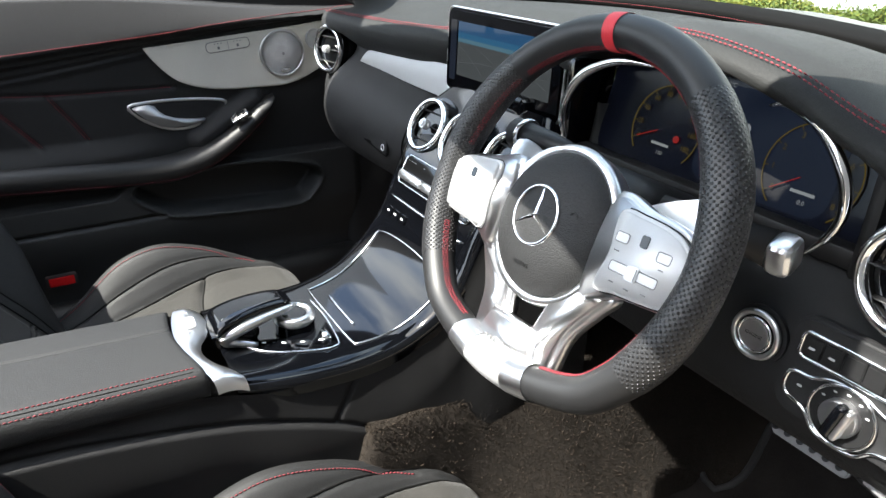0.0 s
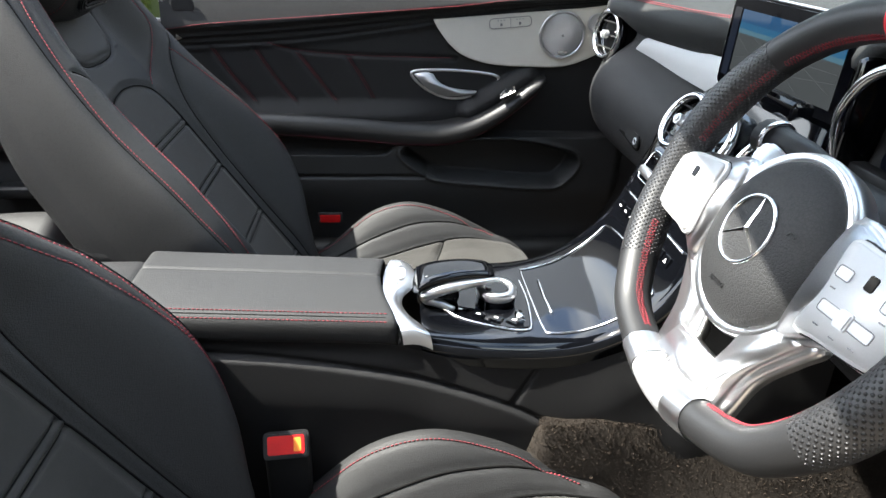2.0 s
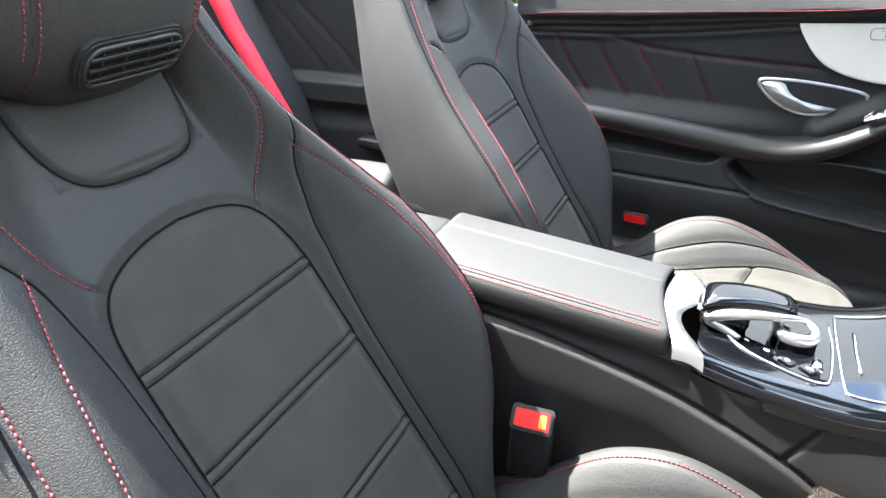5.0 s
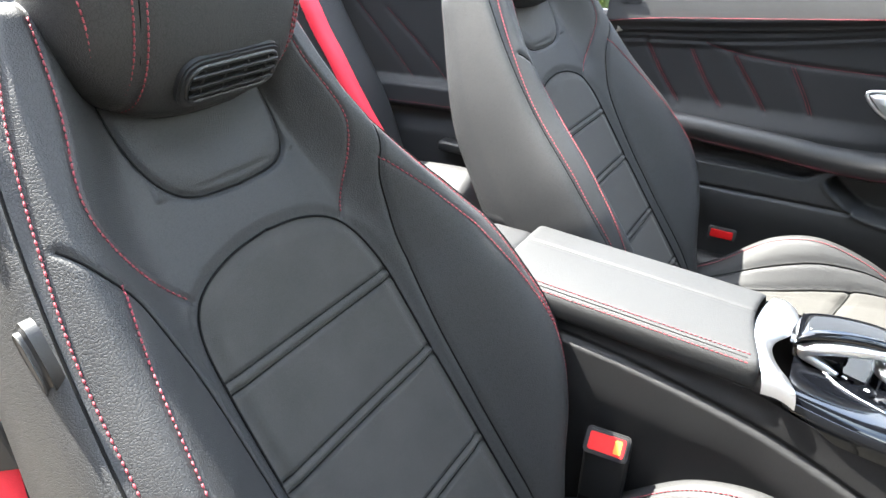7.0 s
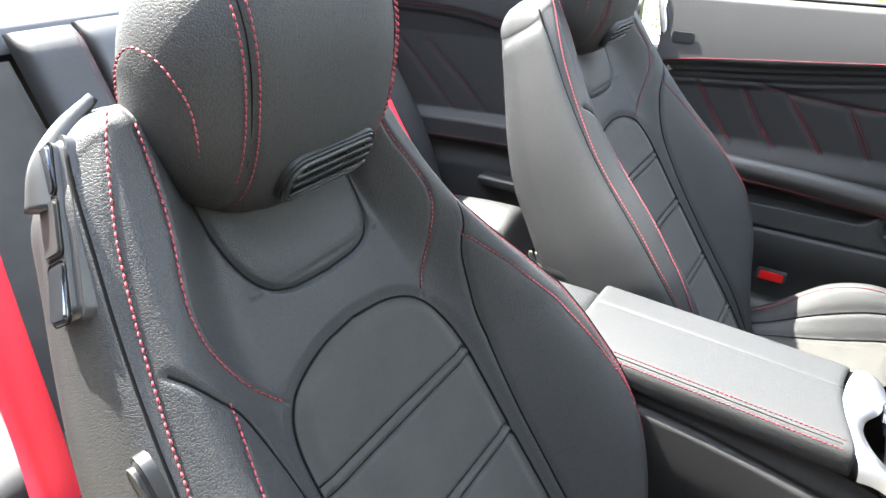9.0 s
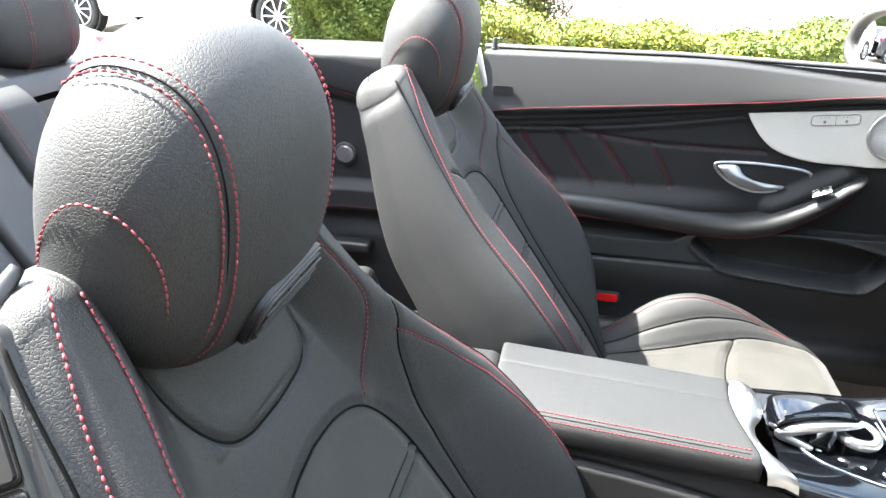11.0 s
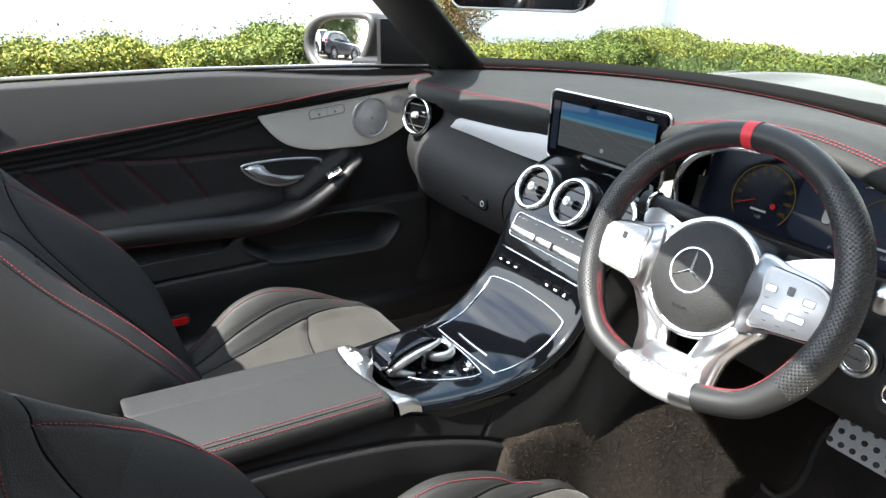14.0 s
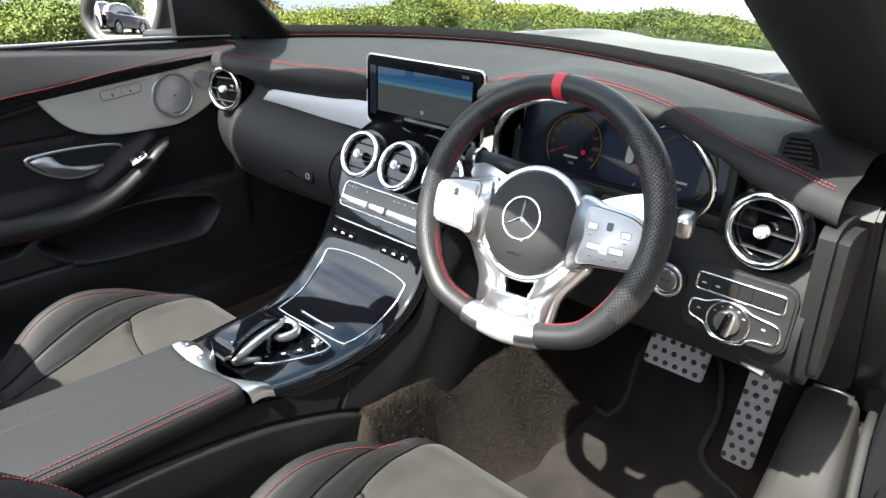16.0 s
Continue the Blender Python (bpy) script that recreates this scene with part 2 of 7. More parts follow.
def ring(r, t, sides=48, m=None, tz=None, minor=10):
    """A torus of radius r and bar t, in the xy plane."""
    a = np.linspace(0, 2 * np.pi, sides, endpoint=False)
    b = np.linspace(0, 2 * np.pi, minor, endpoint=False)
    A, B = np.meshgrid(a, b, indexing="ij")
    tz = t if tz is None else tz
    P = np.stack([(r + t * np.cos(B)) * np.cos(A), (r + t * np.cos(B)) * np.sin(A), tz * np.sin(B)], -1)
    P = np.concatenate([P, P[:1]], 0)
    me = grid_mesh("ring", P, close_u=True)
    if m is not None:
        me.transform(m)
    return me


def plate(outline, depth, bevel=0.001, m=None, seg=2):
    """A flat piece with this outline in the xy plane, depth along z from 0 up, edges rounded."""
    bm = bmesh.new()
    vs = [bm.verts.new((x, y, 0)) for x, y in outline]
    f = bm.faces.new(vs)
    if f.calc_area() and f.normal.z < 0:
        f.normal_flip()
    bm.normal_update()
    if bm.faces[:][0].normal.z < 0:
        bmesh.ops.reverse_faces(bm, faces=bm.faces[:])
    ex = bmesh.ops.extrude_face_region(bm, geom=bm.faces[:])
    up = [v for v in ex["geom"] if isinstance(v, bmesh.types.BMVert)]
    bmesh.ops.translate(bm, vec=(0, 0, depth), verts=up)
    if bevel > 0:
        bm.normal_update()
        top = [e for e in bm.edges if all(v in up for v in e.verts)]
        bmesh.ops.bevel(bm, geom=top, offset=bevel, segments=seg, affect="EDGES")
    bmesh.ops.recalc_face_normals(bm, faces=bm.faces[:])
    if m is not None:
        bmesh.ops.transform(bm, matrix=m, verts=bm.verts)
    return bm


def rounded(w, h, r, n=6):
    out = []
    for cx, cy, a0 in ((w / 2 - r, h / 2 - r, 0), (-w / 2 + r, h / 2 - r, 90), (-w / 2 + r, -h / 2 + r, 180), (w / 2 - r, -h / 2 + r, 270)):
        for k in range(n + 1):
            a = radians(a0 + 90 * k / n)
            out.append((cx + r * math.cos(a), cy + r * math.sin(a)))
    return out


def axes(origin, x, y):
    """The pose whose x and y axes run along x and (nearly) y."""
    x = Vector(x).normalized()
    z = x.cross(Vector(y)).normalized()
    y = z.cross(x)
    return Matrix(((x.x, y.x, z.x, origin[0]), (x.y, y.y, z.y, origin[1]), (x.z, y.z, z.z, origin[2]), (0, 0, 0, 1)))


def stitches(lines, pitch=0.0052, length=0.0036, r=0.00055):
    """Short threads along curves; lines: list of (places, normals). One mesh."""
    V, F = [], []
    for P, N in lines:
        P, N = np.asarray(P, float), np.asarray(N, float)
        s = np.concatenate([[0], np.cumsum(np.linalg.norm(np.diff(P, axis=0), axis=1))])
        for c in np.arange(pitch, s[-1] - pitch, pitch):
            q = [np.array([np.interp(x, s, P[:, k]) for k in range(3)]) for x in (c - length / 2, c, c + length / 2)]
            nn = np.array([np.interp(c, s, N[:, k]) for k in range(3)])
            nn /= np.linalg.norm(nn) + 1e-9
            d = q[2] - q[0]
            sd = np.cross(d, nn)
            sd /= np.linalg.norm(sd) + 1e-9
            base = len(V)
            for j, (pt, w) in enumerate(zip(q, (0.55, 1.0, 0.55))):
                lift = nn * r * (0.2 if j != 1 else 0.9)
                V += [pt + sd * r * w * 1.15, pt + lift + nn * r * w, pt - sd * r * w * 1.15, pt - nn * r]
            for j in (0, 4):
                for k in range(4):
                    l = (k + 1) % 4
                    F.append((base + j + k, base + j + l, base + j + 4 + l, base + j + 4 + k))
            F.append((base, base + 3, base + 2, base + 1))
            F.append((base + 8, base + 9, base + 10, base + 11))
    return mesh_of("stitching", V, F)


def text_mesh(words, size, m, depth=0.0):
    cu = bpy.data.curves.new("text", "FONT")
    cu.body, cu.size, cu.align_x, cu.align_y, cu.extrude = words, size, "CENTER", "CENTER", depth
    ob = bpy.data.objects.new("text", cu)
    scene.collection.objects.link(ob)
    me = bpy.data.meshes.new_from_object(ob.evaluated_get(bpy.context.evaluated_depsgraph_get()))
    bpy.data.objects.remove(ob)
    bpy.data.curves.remove(cu)
    me.materials.clear()
    me.transform(m)
    return me



# ---- front seats: one seat built round x = 0, then copied ----
REC = radians(33)
BACK0 = np.array([0.0, -0.35, 0.33])
BW, BN = np.array([0, -math.sin(REC), math.cos(REC)]), np.array([0, math.cos(REC), math.sin(REC)])
HALF = [(-0.06, .165), (0.0, .170), (.12, .180), (.20, .206), (.26, .238), (.32, .262), (.38, .272), (.45, .268), (.59, .244), (.68, .226), (.76, .207), (.83, .188), (.87, .172), (.90, .158)]
CREST = [(-0.06, .0), (0.0, .002), (.12, .014), (.20, .042), (.27, .068), (.34, .081), (.45, .076), (.6, .052), (.7, .046), (.8, .047), (.9, .045)]


def mirror(line):
    return [(-a, b) for a, b in line]


INSERT = [(.126, -.1), (.126, .3), (.1245, .42), (.1225, .51), (.119, .558), (.107, .589), (.085, .607), (.045, .6205), (0, .6255)]
PATCH = [(.094, .84), (.094, .77), (.089, .727), (.074, .696), (.048, .681), (0, .677)]
RED_IN = [(.136, .845), (.152, .77), (.171, .705), (.158, .662), (.107, .60)]
RED_CREST = [(.175, .643), (.197, .578), (.218, .492), (.235, .41), (.241, .345), (.230, .288), (.206, .238)]
RED_OUT = [(.150, .858), (.167, .828), (.190, .77), (.215, .68), (.236, .59), (.259, .45), (.262, .375), (.251, .31), (.226, .252), (.198, .205)]
SEAM = [(.206, .680), (.186, .648), (.171, .628), (.160, .60), (.146, .54), (.141, .45), (.140, .35), (.138, .2), (.134, .0)]


RIBS = (.5175, .413, .288, .17, .05)


def smooth2(line, n=60):
    return [tuple(p) for p in spline(line, n)]


INSERT_S, PATCH_S, IN_S, CREST_S, OUT_S, SEAM_S = (smooth2(l) for l in (INSERT, PATCH, RED_IN, RED_CREST, RED_OUT, SEAM))


def in_insert(a, w):
    top = np.interp(a, [p[0] for p in INSERT_S[::-1]][:45], [p[1] for p in INSERT_S[::-1]][:45])
    edge = np.interp(w, [p[1] for p in INSERT_S], [p[0] for p in INSERT_S])
    return (a < edge) & (w < .6265)


def back_n(u, w):
    """How far the front of the backrest stands proud at (u across, w up)."""
    a = np.abs(u)
    W, h = curve_at(w, HALF), curve_at(w, CREST)
    base = -0.006 - 0.008 * np.exp(-((w - 0.45) / 0.22) ** 2) * (1 - np.clip(a / .2, 0, 1) ** 2)
    n = base + (h - base) * step(.112 - .030 * step(.66, .82, w), (.86 - .10 * step(.66, .82, w)) * W, a) - .016 * step(.86 * W, 1.0 * W, a)
    ins = in_insert(a, w)
    d = gap_to(a, w, INSERT_S)
    n = n + np.where(ins, .005 * step(0, .02, d), .004 * step(0, .015, d)) - .004
    for line, dep, sg in ((PATCH_S, .005, .0032), (SEAM_S, .0032, .003), (IN_S, .0025, .0026), (CREST_S, .0012, .0026), (OUT_S, .0012, .0026)):
        n = n - dep * np.exp(-(gap_to(a, w, line) / sg) ** 2)
    patch = (a < .09) & (w > .69)
    n = n + np.where(patch, .004 * step(0, .02, gap_to(a, w, PATCH_S)), 0)
    for wr in RIBS:
        for o in (-.0058, .0058):
            n = n - np.where(ins, .0042 * np.exp(-((w + o - wr) / .0026) ** 2), 0)
        n = n + np.where(ins, .0016 * np.exp(-((w - wr) / .0034) ** 2), 0)
    return n


def back_at(u, w, lift=0.0):
    n = back_n(u, w) + lift
    u, w = np.asarray(u, float), np.asarray(w, float)
    return BACK0 + u[..., None] * np.array([1.0, 0, 0]) + w[..., None] * BW + n[..., None] * BN


def thread_on(at, line, lift=0.0006, n=160):
    """Places and normals along a line of a surface."""
    L = spline(line, n)
    u, w = L[:, 0], L[:, 1]
    e = 0.004
    P = at(u, w, lift)
    N = np.cross(at(u + e, w) - at(u - e, w), at(u, w + e) - at(u, w - e))
    return P, N / (np.linalg.norm(N, axis=1)[:, None] + 1e-9)


def shifted(line, d):
    L = spline(line, 60)
    T = np.gradient(L, axis=0)
    T /= np.linalg.norm(T, axis=1)[:, None]
    return L + d * np.stack([-T[:, 1], T[:, 0]], 1)


# cushion: u across, v = y along the car
CU_HALF = [(-.56, .235), (-.40, .26), (-.2, .270), (-.06, .258), (.03, .236), (.095, .205)]
CU_TOP = [(-.56, .375), (-.45, .385), (-.3, .415), (-.13, .443), (-.02, .449), (.04, .440), (.072, .414), (.097, .36)]
CU_BOL = [(-.56, .0), (-.45, .01), (-.38, .035), (-.28, .093), (-.22, .100), (-.12, .069), (-.035, .025), (.04, .003), (.1, .0)]
CU_INS = [(.16, -.56), (.165, -.3), (.176, -.17), (.188, -.09), (.195, -.02), (.192, .06), (.186, .12)]
CU_CREST = [(.218, -.5), (.224, -.38), (.229, -.25), (.227, -.15), (.220, -.06), (.208, .0)]
CU_CROSS = [(0, -.155), (.08, -.152), (.14, -.14), (.178, -.125)]
CU_STRIP = [(.190, -.50), (.194, -.3), (.205, -.17), (.215, -.09), (.222, -.02), (.216, .05), (.208, .09)]
CU_INS_S, CU_CREST_S, CU_CROSS_S, CU_STRIP_S = (smooth2(l, 50) for l in (CU_INS, CU_CREST, CU_CROSS, CU_STRIP))


def cush_z(u, v):
    a = np.abs(u)
    W = curve_at(v, CU_HALF)
    z = curve_at(v, CU_TOP) + .004 - .012 * (1 - np.clip(a / .16, 0, 1) ** 2) * step(.05, -.2, v)
    z = z + curve_at(v, CU_BOL) * step(.15, .235, a) - .03 * step(.90 * W, W, a)
    for line, dep, sg in ((CU_INS_S, .007, .0045), (CU_STRIP_S, .006, .0040), (CU_CREST_S, .0025, .0022), (CU_CROSS_S, .006, .0042)):
        z = z - dep * np.exp(-(gap_to(a, v, line) / sg) ** 2)
    ins = a < np.interp(v, [p[1] for p in CU_INS_S], [p[0] for p in CU_INS_S])
    z = z + np.where(ins, .006 * step(0, .025, np.minimum(gap_to(a, v, CU_INS_S), gap_to(a, v, CU_CROSS_S))), 0)
    return z


def cush_at(u, v, lift=0.0):
    u, v = np.asarray(u, float), np.asarray(v, float)
    return np.stack([u, v, cush_z(u, v) + lift], -1)


HA, HB, HC, HP = .1265, .0778, .1205, 2.37
HEAD0, HLEAN = np.array([0.007, -0.766, 1.0806]), radians(-10.2)


def head_place(x, y, z):
    c, s = math.cos(HLEAN), math.sin(HLEAN)
    return np.stack([HEAD0[0] + x, HEAD0[1] + y * c - z * s, HEAD0[2] + z * c + y * s], -1)


def spow(v, p):
    return np.sign(v) * np.abs(v) ** p


def head_at(a, b):
    """The headrest skin: a round the upright axis (0 faces forward), b up (-90 to 90 degrees)."""
    e = 2 / HP
    x = HA * spow(np.cos(b), e) * spow(np.sin(a), e) * (1 - .09 * np.sin(b))
    y = HB * spow(np.cos(b), e) * spow(np.cos(a), e)
    z = HC * spow(np.sin(b), e)
    return head_place(x, y, z)


def head_ring(x, n=160):
    """A line over the headrest at one distance from its middle, with normals."""
    k = (1 - abs(x / HA) ** HP) ** (1 / HP)
    t = np.linspace(radians(-76), radians(128), n)
    y, z = HB * k * spow(np.cos(t), 2 / HP), HC * k * spow(np.sin(t), 2 / HP)
    N = np.stack([HP * spow(np.full(n, x), HP - 1) / HA ** HP, HP * spow(y, HP - 1) / HB ** HP, HP * spow(z, HP - 1) / HC ** HP], 1)
    P, Q = head_place(np.full(n, x), y, z), head_place(np.full(n, x) + N[:, 0], y + N[:, 1], z + N[:, 2])
    N = Q - P
    N /= np.linalg.norm(N, axis=1)[:, None]
    return P + .0006 * N, N


def head_cheek(sg, n=110):
    """The arched seam on the side of the headrest."""
    L = spline([(-.046, -.045), (-.040, -.018), (-.026, .012), (-.011, .028), (.004, .0315), (.020, .027), (.033, .013), (.0395, -.004), (.041, -.028), (.037, -.052), (.030, -.074), (.022, -.092)], n)
    y, z = L[:, 0], L[:, 1]
    x = sg * HA * np.clip(1 - np.abs(y / HB) ** HP - np.abs(z / HC) ** HP, .01, 1) ** (1 / HP)
    N = np.stack([spow(x, HP - 1) / HA ** HP, spow(y, HP - 1) / HB ** HP, spow(z, HP - 1) / HC ** HP], 1)
    P = head_place(x, y, z)
    Q = head_place(x + N[:, 0], y + N[:, 1], z + N[:, 2])
    N = Q - P
    N /= np.linalg.norm(N, axis=1)[:, None]
    return P + .0006 * N, N


def make_seat():
    seat = thing("front_seat", "black leather sports seat with suede centre and red stitching", "seat", "front seats")
    # backrest skin: front, rolled sides and rear in closed rows
    rows = np.concatenate([np.linspace(-.05, .842, 430), .842 + .028 * np.sin(np.linspace(.05, 1.57, 30))])
    s = np.concatenate([np.linspace(0, .9, 120), np.linspace(.906, 1, 14)])
    P, ins = [], []
    for w in rows:
        wc = min(w, .842)
        f = 1.0 if w <= .842 else math.sqrt(max(0, 1 - ((w - .842) / .028) ** 2)) * .97 + .03
        W = float(curve_at(wc, HALF))
        a = s * W
        n = back_n(a, np.full_like(a, wc))
        nW = n[-1]
        side = spline([(W, nW), (W + .010, nW - .014), (W + .015, nW - .04), (W + .015, nW - .075), (W + .004, -.108), (W - .03, -.126), (W * .6, -.132), (0, -.134)], 34)[1:]
        k = 1 - .48 * float(step(.58, .88, wc))
        side[:, 1] = nW + (side[:, 1] - nW) * k
        side[:, 0] = np.where(side[:, 0] > W, W + (side[:, 0] - W) * k, side[:, 0])
        A = np.concatenate([a, side[:, 0]])
        N = np.concatenate([n, side[:, 1]])
        deep = side[-1, 1]
        front_n = np.interp(np.abs(A), a, n)
        top = np.minimum(front_n, nW) * .5 + deep * .5
        N = top + (N - top) * f
        A = A * (1 if w <= .842 else .90 + .10 * f)
        A = np.concatenate([-A[:0:-1], A])
        N = np.concatenate([N[:0:-1], N])
        up = w - .018 * np.clip((np.abs(A) - .145) / .04, 0, 1.2) ** 2 * float(step(.80, .870, w))
        P.append(BACK0 + A[:, None] * np.array([1.0, 0, 0]) + up[:, None] * BW + N[:, None] * BN)
    P = np.array(P)
    nf = len(s)
    half = P.shape[1] // 2
    col_a = np.abs((P[:, :, 0]))
    wq = np.repeat(rows[:, None], P.shape[1], 1)
    front = np.zeros(P.shape[:2], bool)
    front[:, half - nf + 1:half + nf] = True
    mask_v = in_insert(col_a, wq) & front
    mask = mask_v[:-1, :-1] & mask_v[1:, 1:] & mask_v[1:, :-1] & mask_v[:-1, 1:]
    behind = ~(front[:-1, :-1] & front[1:, 1:])
    k = np.arange(P.shape[1] - 1)
    shell = behind & (np.minimum(k, P.shape[1] - 2 - k)[None, :] < 24)
    part("backrest", grid_mesh("backrest", P, ~mask & ~shell), LEATHER, seat)
    part("backrest_insert", grid_mesh("backrest_insert", P, mask), SUEDE, seat, "charcoal suede centre with ribs")
    part("back_shell", grid_mesh("back_shell", P, shell), SOFT, seat)
    # cushion
    v = np.concatenate([np.linspace(-.55, .045, 170), np.linspace(.049, .095, 26)])
    s2 = np.concatenate([np.linspace(0, .93, 76), np.linspace(.94, 1, 10)])
    P = []
    for y in v:
        W = float(curve_at(y, CU_HALF))
        a = s2 * W
        z = cush_z(a, np.full_like(a, y))
        side = spline([(W, z[-1]), (W + .008, z[-1] - .02), (W + .006, z[-1] - .07), (W - .01, .27), (W - .03, .25)], 16)[1:]
        A, Z = np.concatenate([a, side[:, 0]]), np.concatenate([z, side[:, 1]])
        A, Z = np.concatenate([-A[:0:-1], A]), np.concatenate([Z[:0:-1], Z])
        P.append(np.stack([A, np.full_like(A, y), Z], 1))
    low = P[-1].copy()
    low[:, 2] = np.minimum(low[:, 2], .30)
    low[:, 1] -= .012
    low2 = low.copy()
    low2[:, 2] = .25
    low2[:, 1] -= .03
    P = np.array(P + [low, low2])
    a = np.abs(P[:, :, 0])
    edge = np.interp(P[:, :, 1], [p[1] for p in CU_INS_S], [p[0] for p in CU_INS_S])
    mv = (a < edge) & (P[:, :, 2] > .33)
    mask = mv[:-1, :-1] & mv[1:, 1:] & mv[1:, :-1] & mv[:-1, 1:]
    part("seat_cushion", grid_mesh("seat_cushion", P, ~mask), LEATHER, seat)
    part("cushion_insert", grid_mesh("cushion_insert", P, mask), SUEDE, seat, "charcoal suede seat centre")
    part("seat_base", box((.44, .5, .1), .02, 3, pose(0, -.22, .25)), DARK_PLASTIC, seat)
    # headrest
    a = np.linspace(-np.pi, np.pi, 129)[:-1]
    b = np.linspace(-1.5706, 1.5706, 80)
    A, B = np.meshgrid(a, b)
    P = head_at(A, B)
    # shallow valleys where the panels are sewn together
    loc = P[:, :, 0] - HEAD0[0]
    cen = head_place(np.zeros(1), np.zeros(1), np.zeros(1))[0]
    dirv = P - cen
    dirv /= np.linalg.norm(dirv, axis=2)[:, :, None] + 1e-9
    P = P - dirv * (.0022 * np.exp(-((np.abs(loc) - .084) / .0025) ** 2))[:, :, None]
    rest = part("headrest", grid_mesh("headrest", P, close_u=True), LEATHER, seat)
    lines = []
    for sg in (-1, 1):
        lines += [head_ring(sg * .0795), head_ring(sg * .0885), head_cheek(sg)]
        Q, N = head_ring(sg * .084)
        part("seam_cord", tube(Q - N * .0016, .0006, 6), GAP, rest)
    part("red_stitching", stitches([(a + b * .0003, b) for a, b in lines], .0056, .0041, .0008), RED_THREAD, rest, "red thread")
    # neck vent under the headrest
    b0 = radians(-31)
    at = head_at(np.zeros(3), np.array([b0 - .05, b0, b0 + .05]))
    m = axes(tuple(at[1]), (-1, 0, 0), tuple(at[2] - at[0])) @ pose(0, 0, -.0045)
    vent = part("neck_vent", plate(rounded(.116, .050, .020), .006, .002, m), DARK_PLASTIC, rest, "black air vent grille")
    part("vent_lip", tube([tuple(m @ Vector((x, y, .0062))) for x, y in rounded(.102, .036, .015)], .0022, 6, closed=True), SMOOTH_LEATHER, vent)
    part("opening", plate(rounded(.1, .034, .014), .0066, 0, m), GAP, vent)
    for k in range(3):
        part("slat", box((.098, .0036, .004), .0012, 2, m @ pose(0, -.010 + .010 * k, .0080)), DARK_PLASTIC, vent)
    for k in range(4):
        part("rib", box((.002, .03, .002), .0006, 1, m @ pose(-.036 + .024 * k, 0, .0075)), DARK_PLASTIC, vent)
    # threads
    lines = []
    for sg in (1, -1):
        for L, ds in ((RED_IN, (.0,)), (RED_CREST, (.0,)), (RED_OUT, (.0,))):
            for d in ds:
                L2 = shifted(L, d)
                L2 = np.stack([L2[:, 0] * sg, L2[:, 1]], 1)
                lines.append(thread_on(back_at, L2, .0016))
        L2 = [(q[0] * sg, q[1]) for q in CU_CREST]
        lines.append(thread_on(cush_at, L2, .0016))
    part("red_stitching", stitches([(a + b * .0003, b) for a, b in lines], .0056, .0041, .0009), RED_THREAD, seat, "red thread")
    # dark sewn joints
    for at, L, lift, r in ((back_at, INSERT, .0010, .0013), (back_at, PATCH, .0008, .0011), (back_at, SEAM, .0008, .0010), (cush_at, CU_INS, .0012, .0020), (cush_at, CU_STRIP, .0010, .0017), (cush_at, CU_CROSS, .0012, .0015)):
        for sg in (1, -1):
            Q, N = thread_on(at, [(q[0] * sg, q[1]) for q in L], lift, 120)
            part("seam", tube(Q, r, 6), GAP, seat)
    ww = np.linspace(.0, .842, 120)
    for sg in (1, -1):
        Wc = curve_at(ww, HALF)
        Q = back_at(sg * (Wc * .992), ww, .0) - .0006 * BN
        part("edge_seam", tube(Q, .0016, 6), GAP, seat)
    for wr in RIBS:
        for o in (-.0058, .0058):
            u = np.linspace(-.119, .119, 24)
            Q, N = thread_on(back_at, [(x, wr - o) for x in u], .0002, 60)
            part("rib_seam", tube(Q, .0010, 5), GAP, seat)
    # release lever at the shoulder and bright buttons on the side
    return seat


driver_seat = make_seat()
driver_seat.location = (0.38, 0, 0)
passenger_seat = copy_thing(driver_seat, pose(-0.38, -0.005, 0))
# the driver's shoulder on the console side is drawn in further than the outer one
for ob in driver_seat.children_recursive:
    if "head" in ob.name or (ob.parent and "head" in ob.parent.name):
        continue
    ob.data = ob.data.copy()
    co = np.zeros(len(ob.data.vertices) * 3)
    ob.data.vertices.foreach_get("co", co)
    co = co.reshape(-1, 3)
    R = co - BACK0
    w = np.clip(R @ BW, 0, 1)
    f = np.interp(w, [0, .52, .58, .64, .68, .72, .76, 1], [1, 1, .93, .82, .75, .71, .69, .69])
    g = step(.05, .13, -co[:, 0]) * step(-.40, -.46, co[:, 1])
    co[:, 0] = co[:, 0] * (1 + (f - 1) * g)
    ob.data.vertices.foreach_set("co", co.ravel())
    ob.data.update()

# tilt lever and seat buttons on the outer flank of the driver's seat
m = axes((.243, -.668, .862), (0, .42, -.9), (.2, .88, .42))
lever_out = [tuple(p) for p in spline([(-.030, .006), (-.022, .018), (.008, .017), (.026, .006), (.028, -.006), (.006, -.010), (-.020, -.008)], 36, closed=True)]
lever = part("tilt_lever", plate(lever_out, .013, .005, m @ pose(0, 0, -.004), 3), DARK_PLASTIC, driver_seat, "black seat tilt lever")
part("lever_lip", tube([tuple(m @ Vector((x * .8, y * .72 + .001, .0090))) for x, y in lever_out], .0008, 6, closed=True), RUBBER, lever)
SHELL = material("dark_shell_plastic", (0.010, 0.010, 0.011), 0.42, spec=0.4, grain=0.12, scale=900, vary=0.12)
DARK_CHROME = material("dark_chrome", (0.10, 0.105, 0.12), 0.14, metal=0.9, vary=0.1)
m = axes((.203, -.778, 1.002), (.38, .46, -.80), (0, .84, .54))
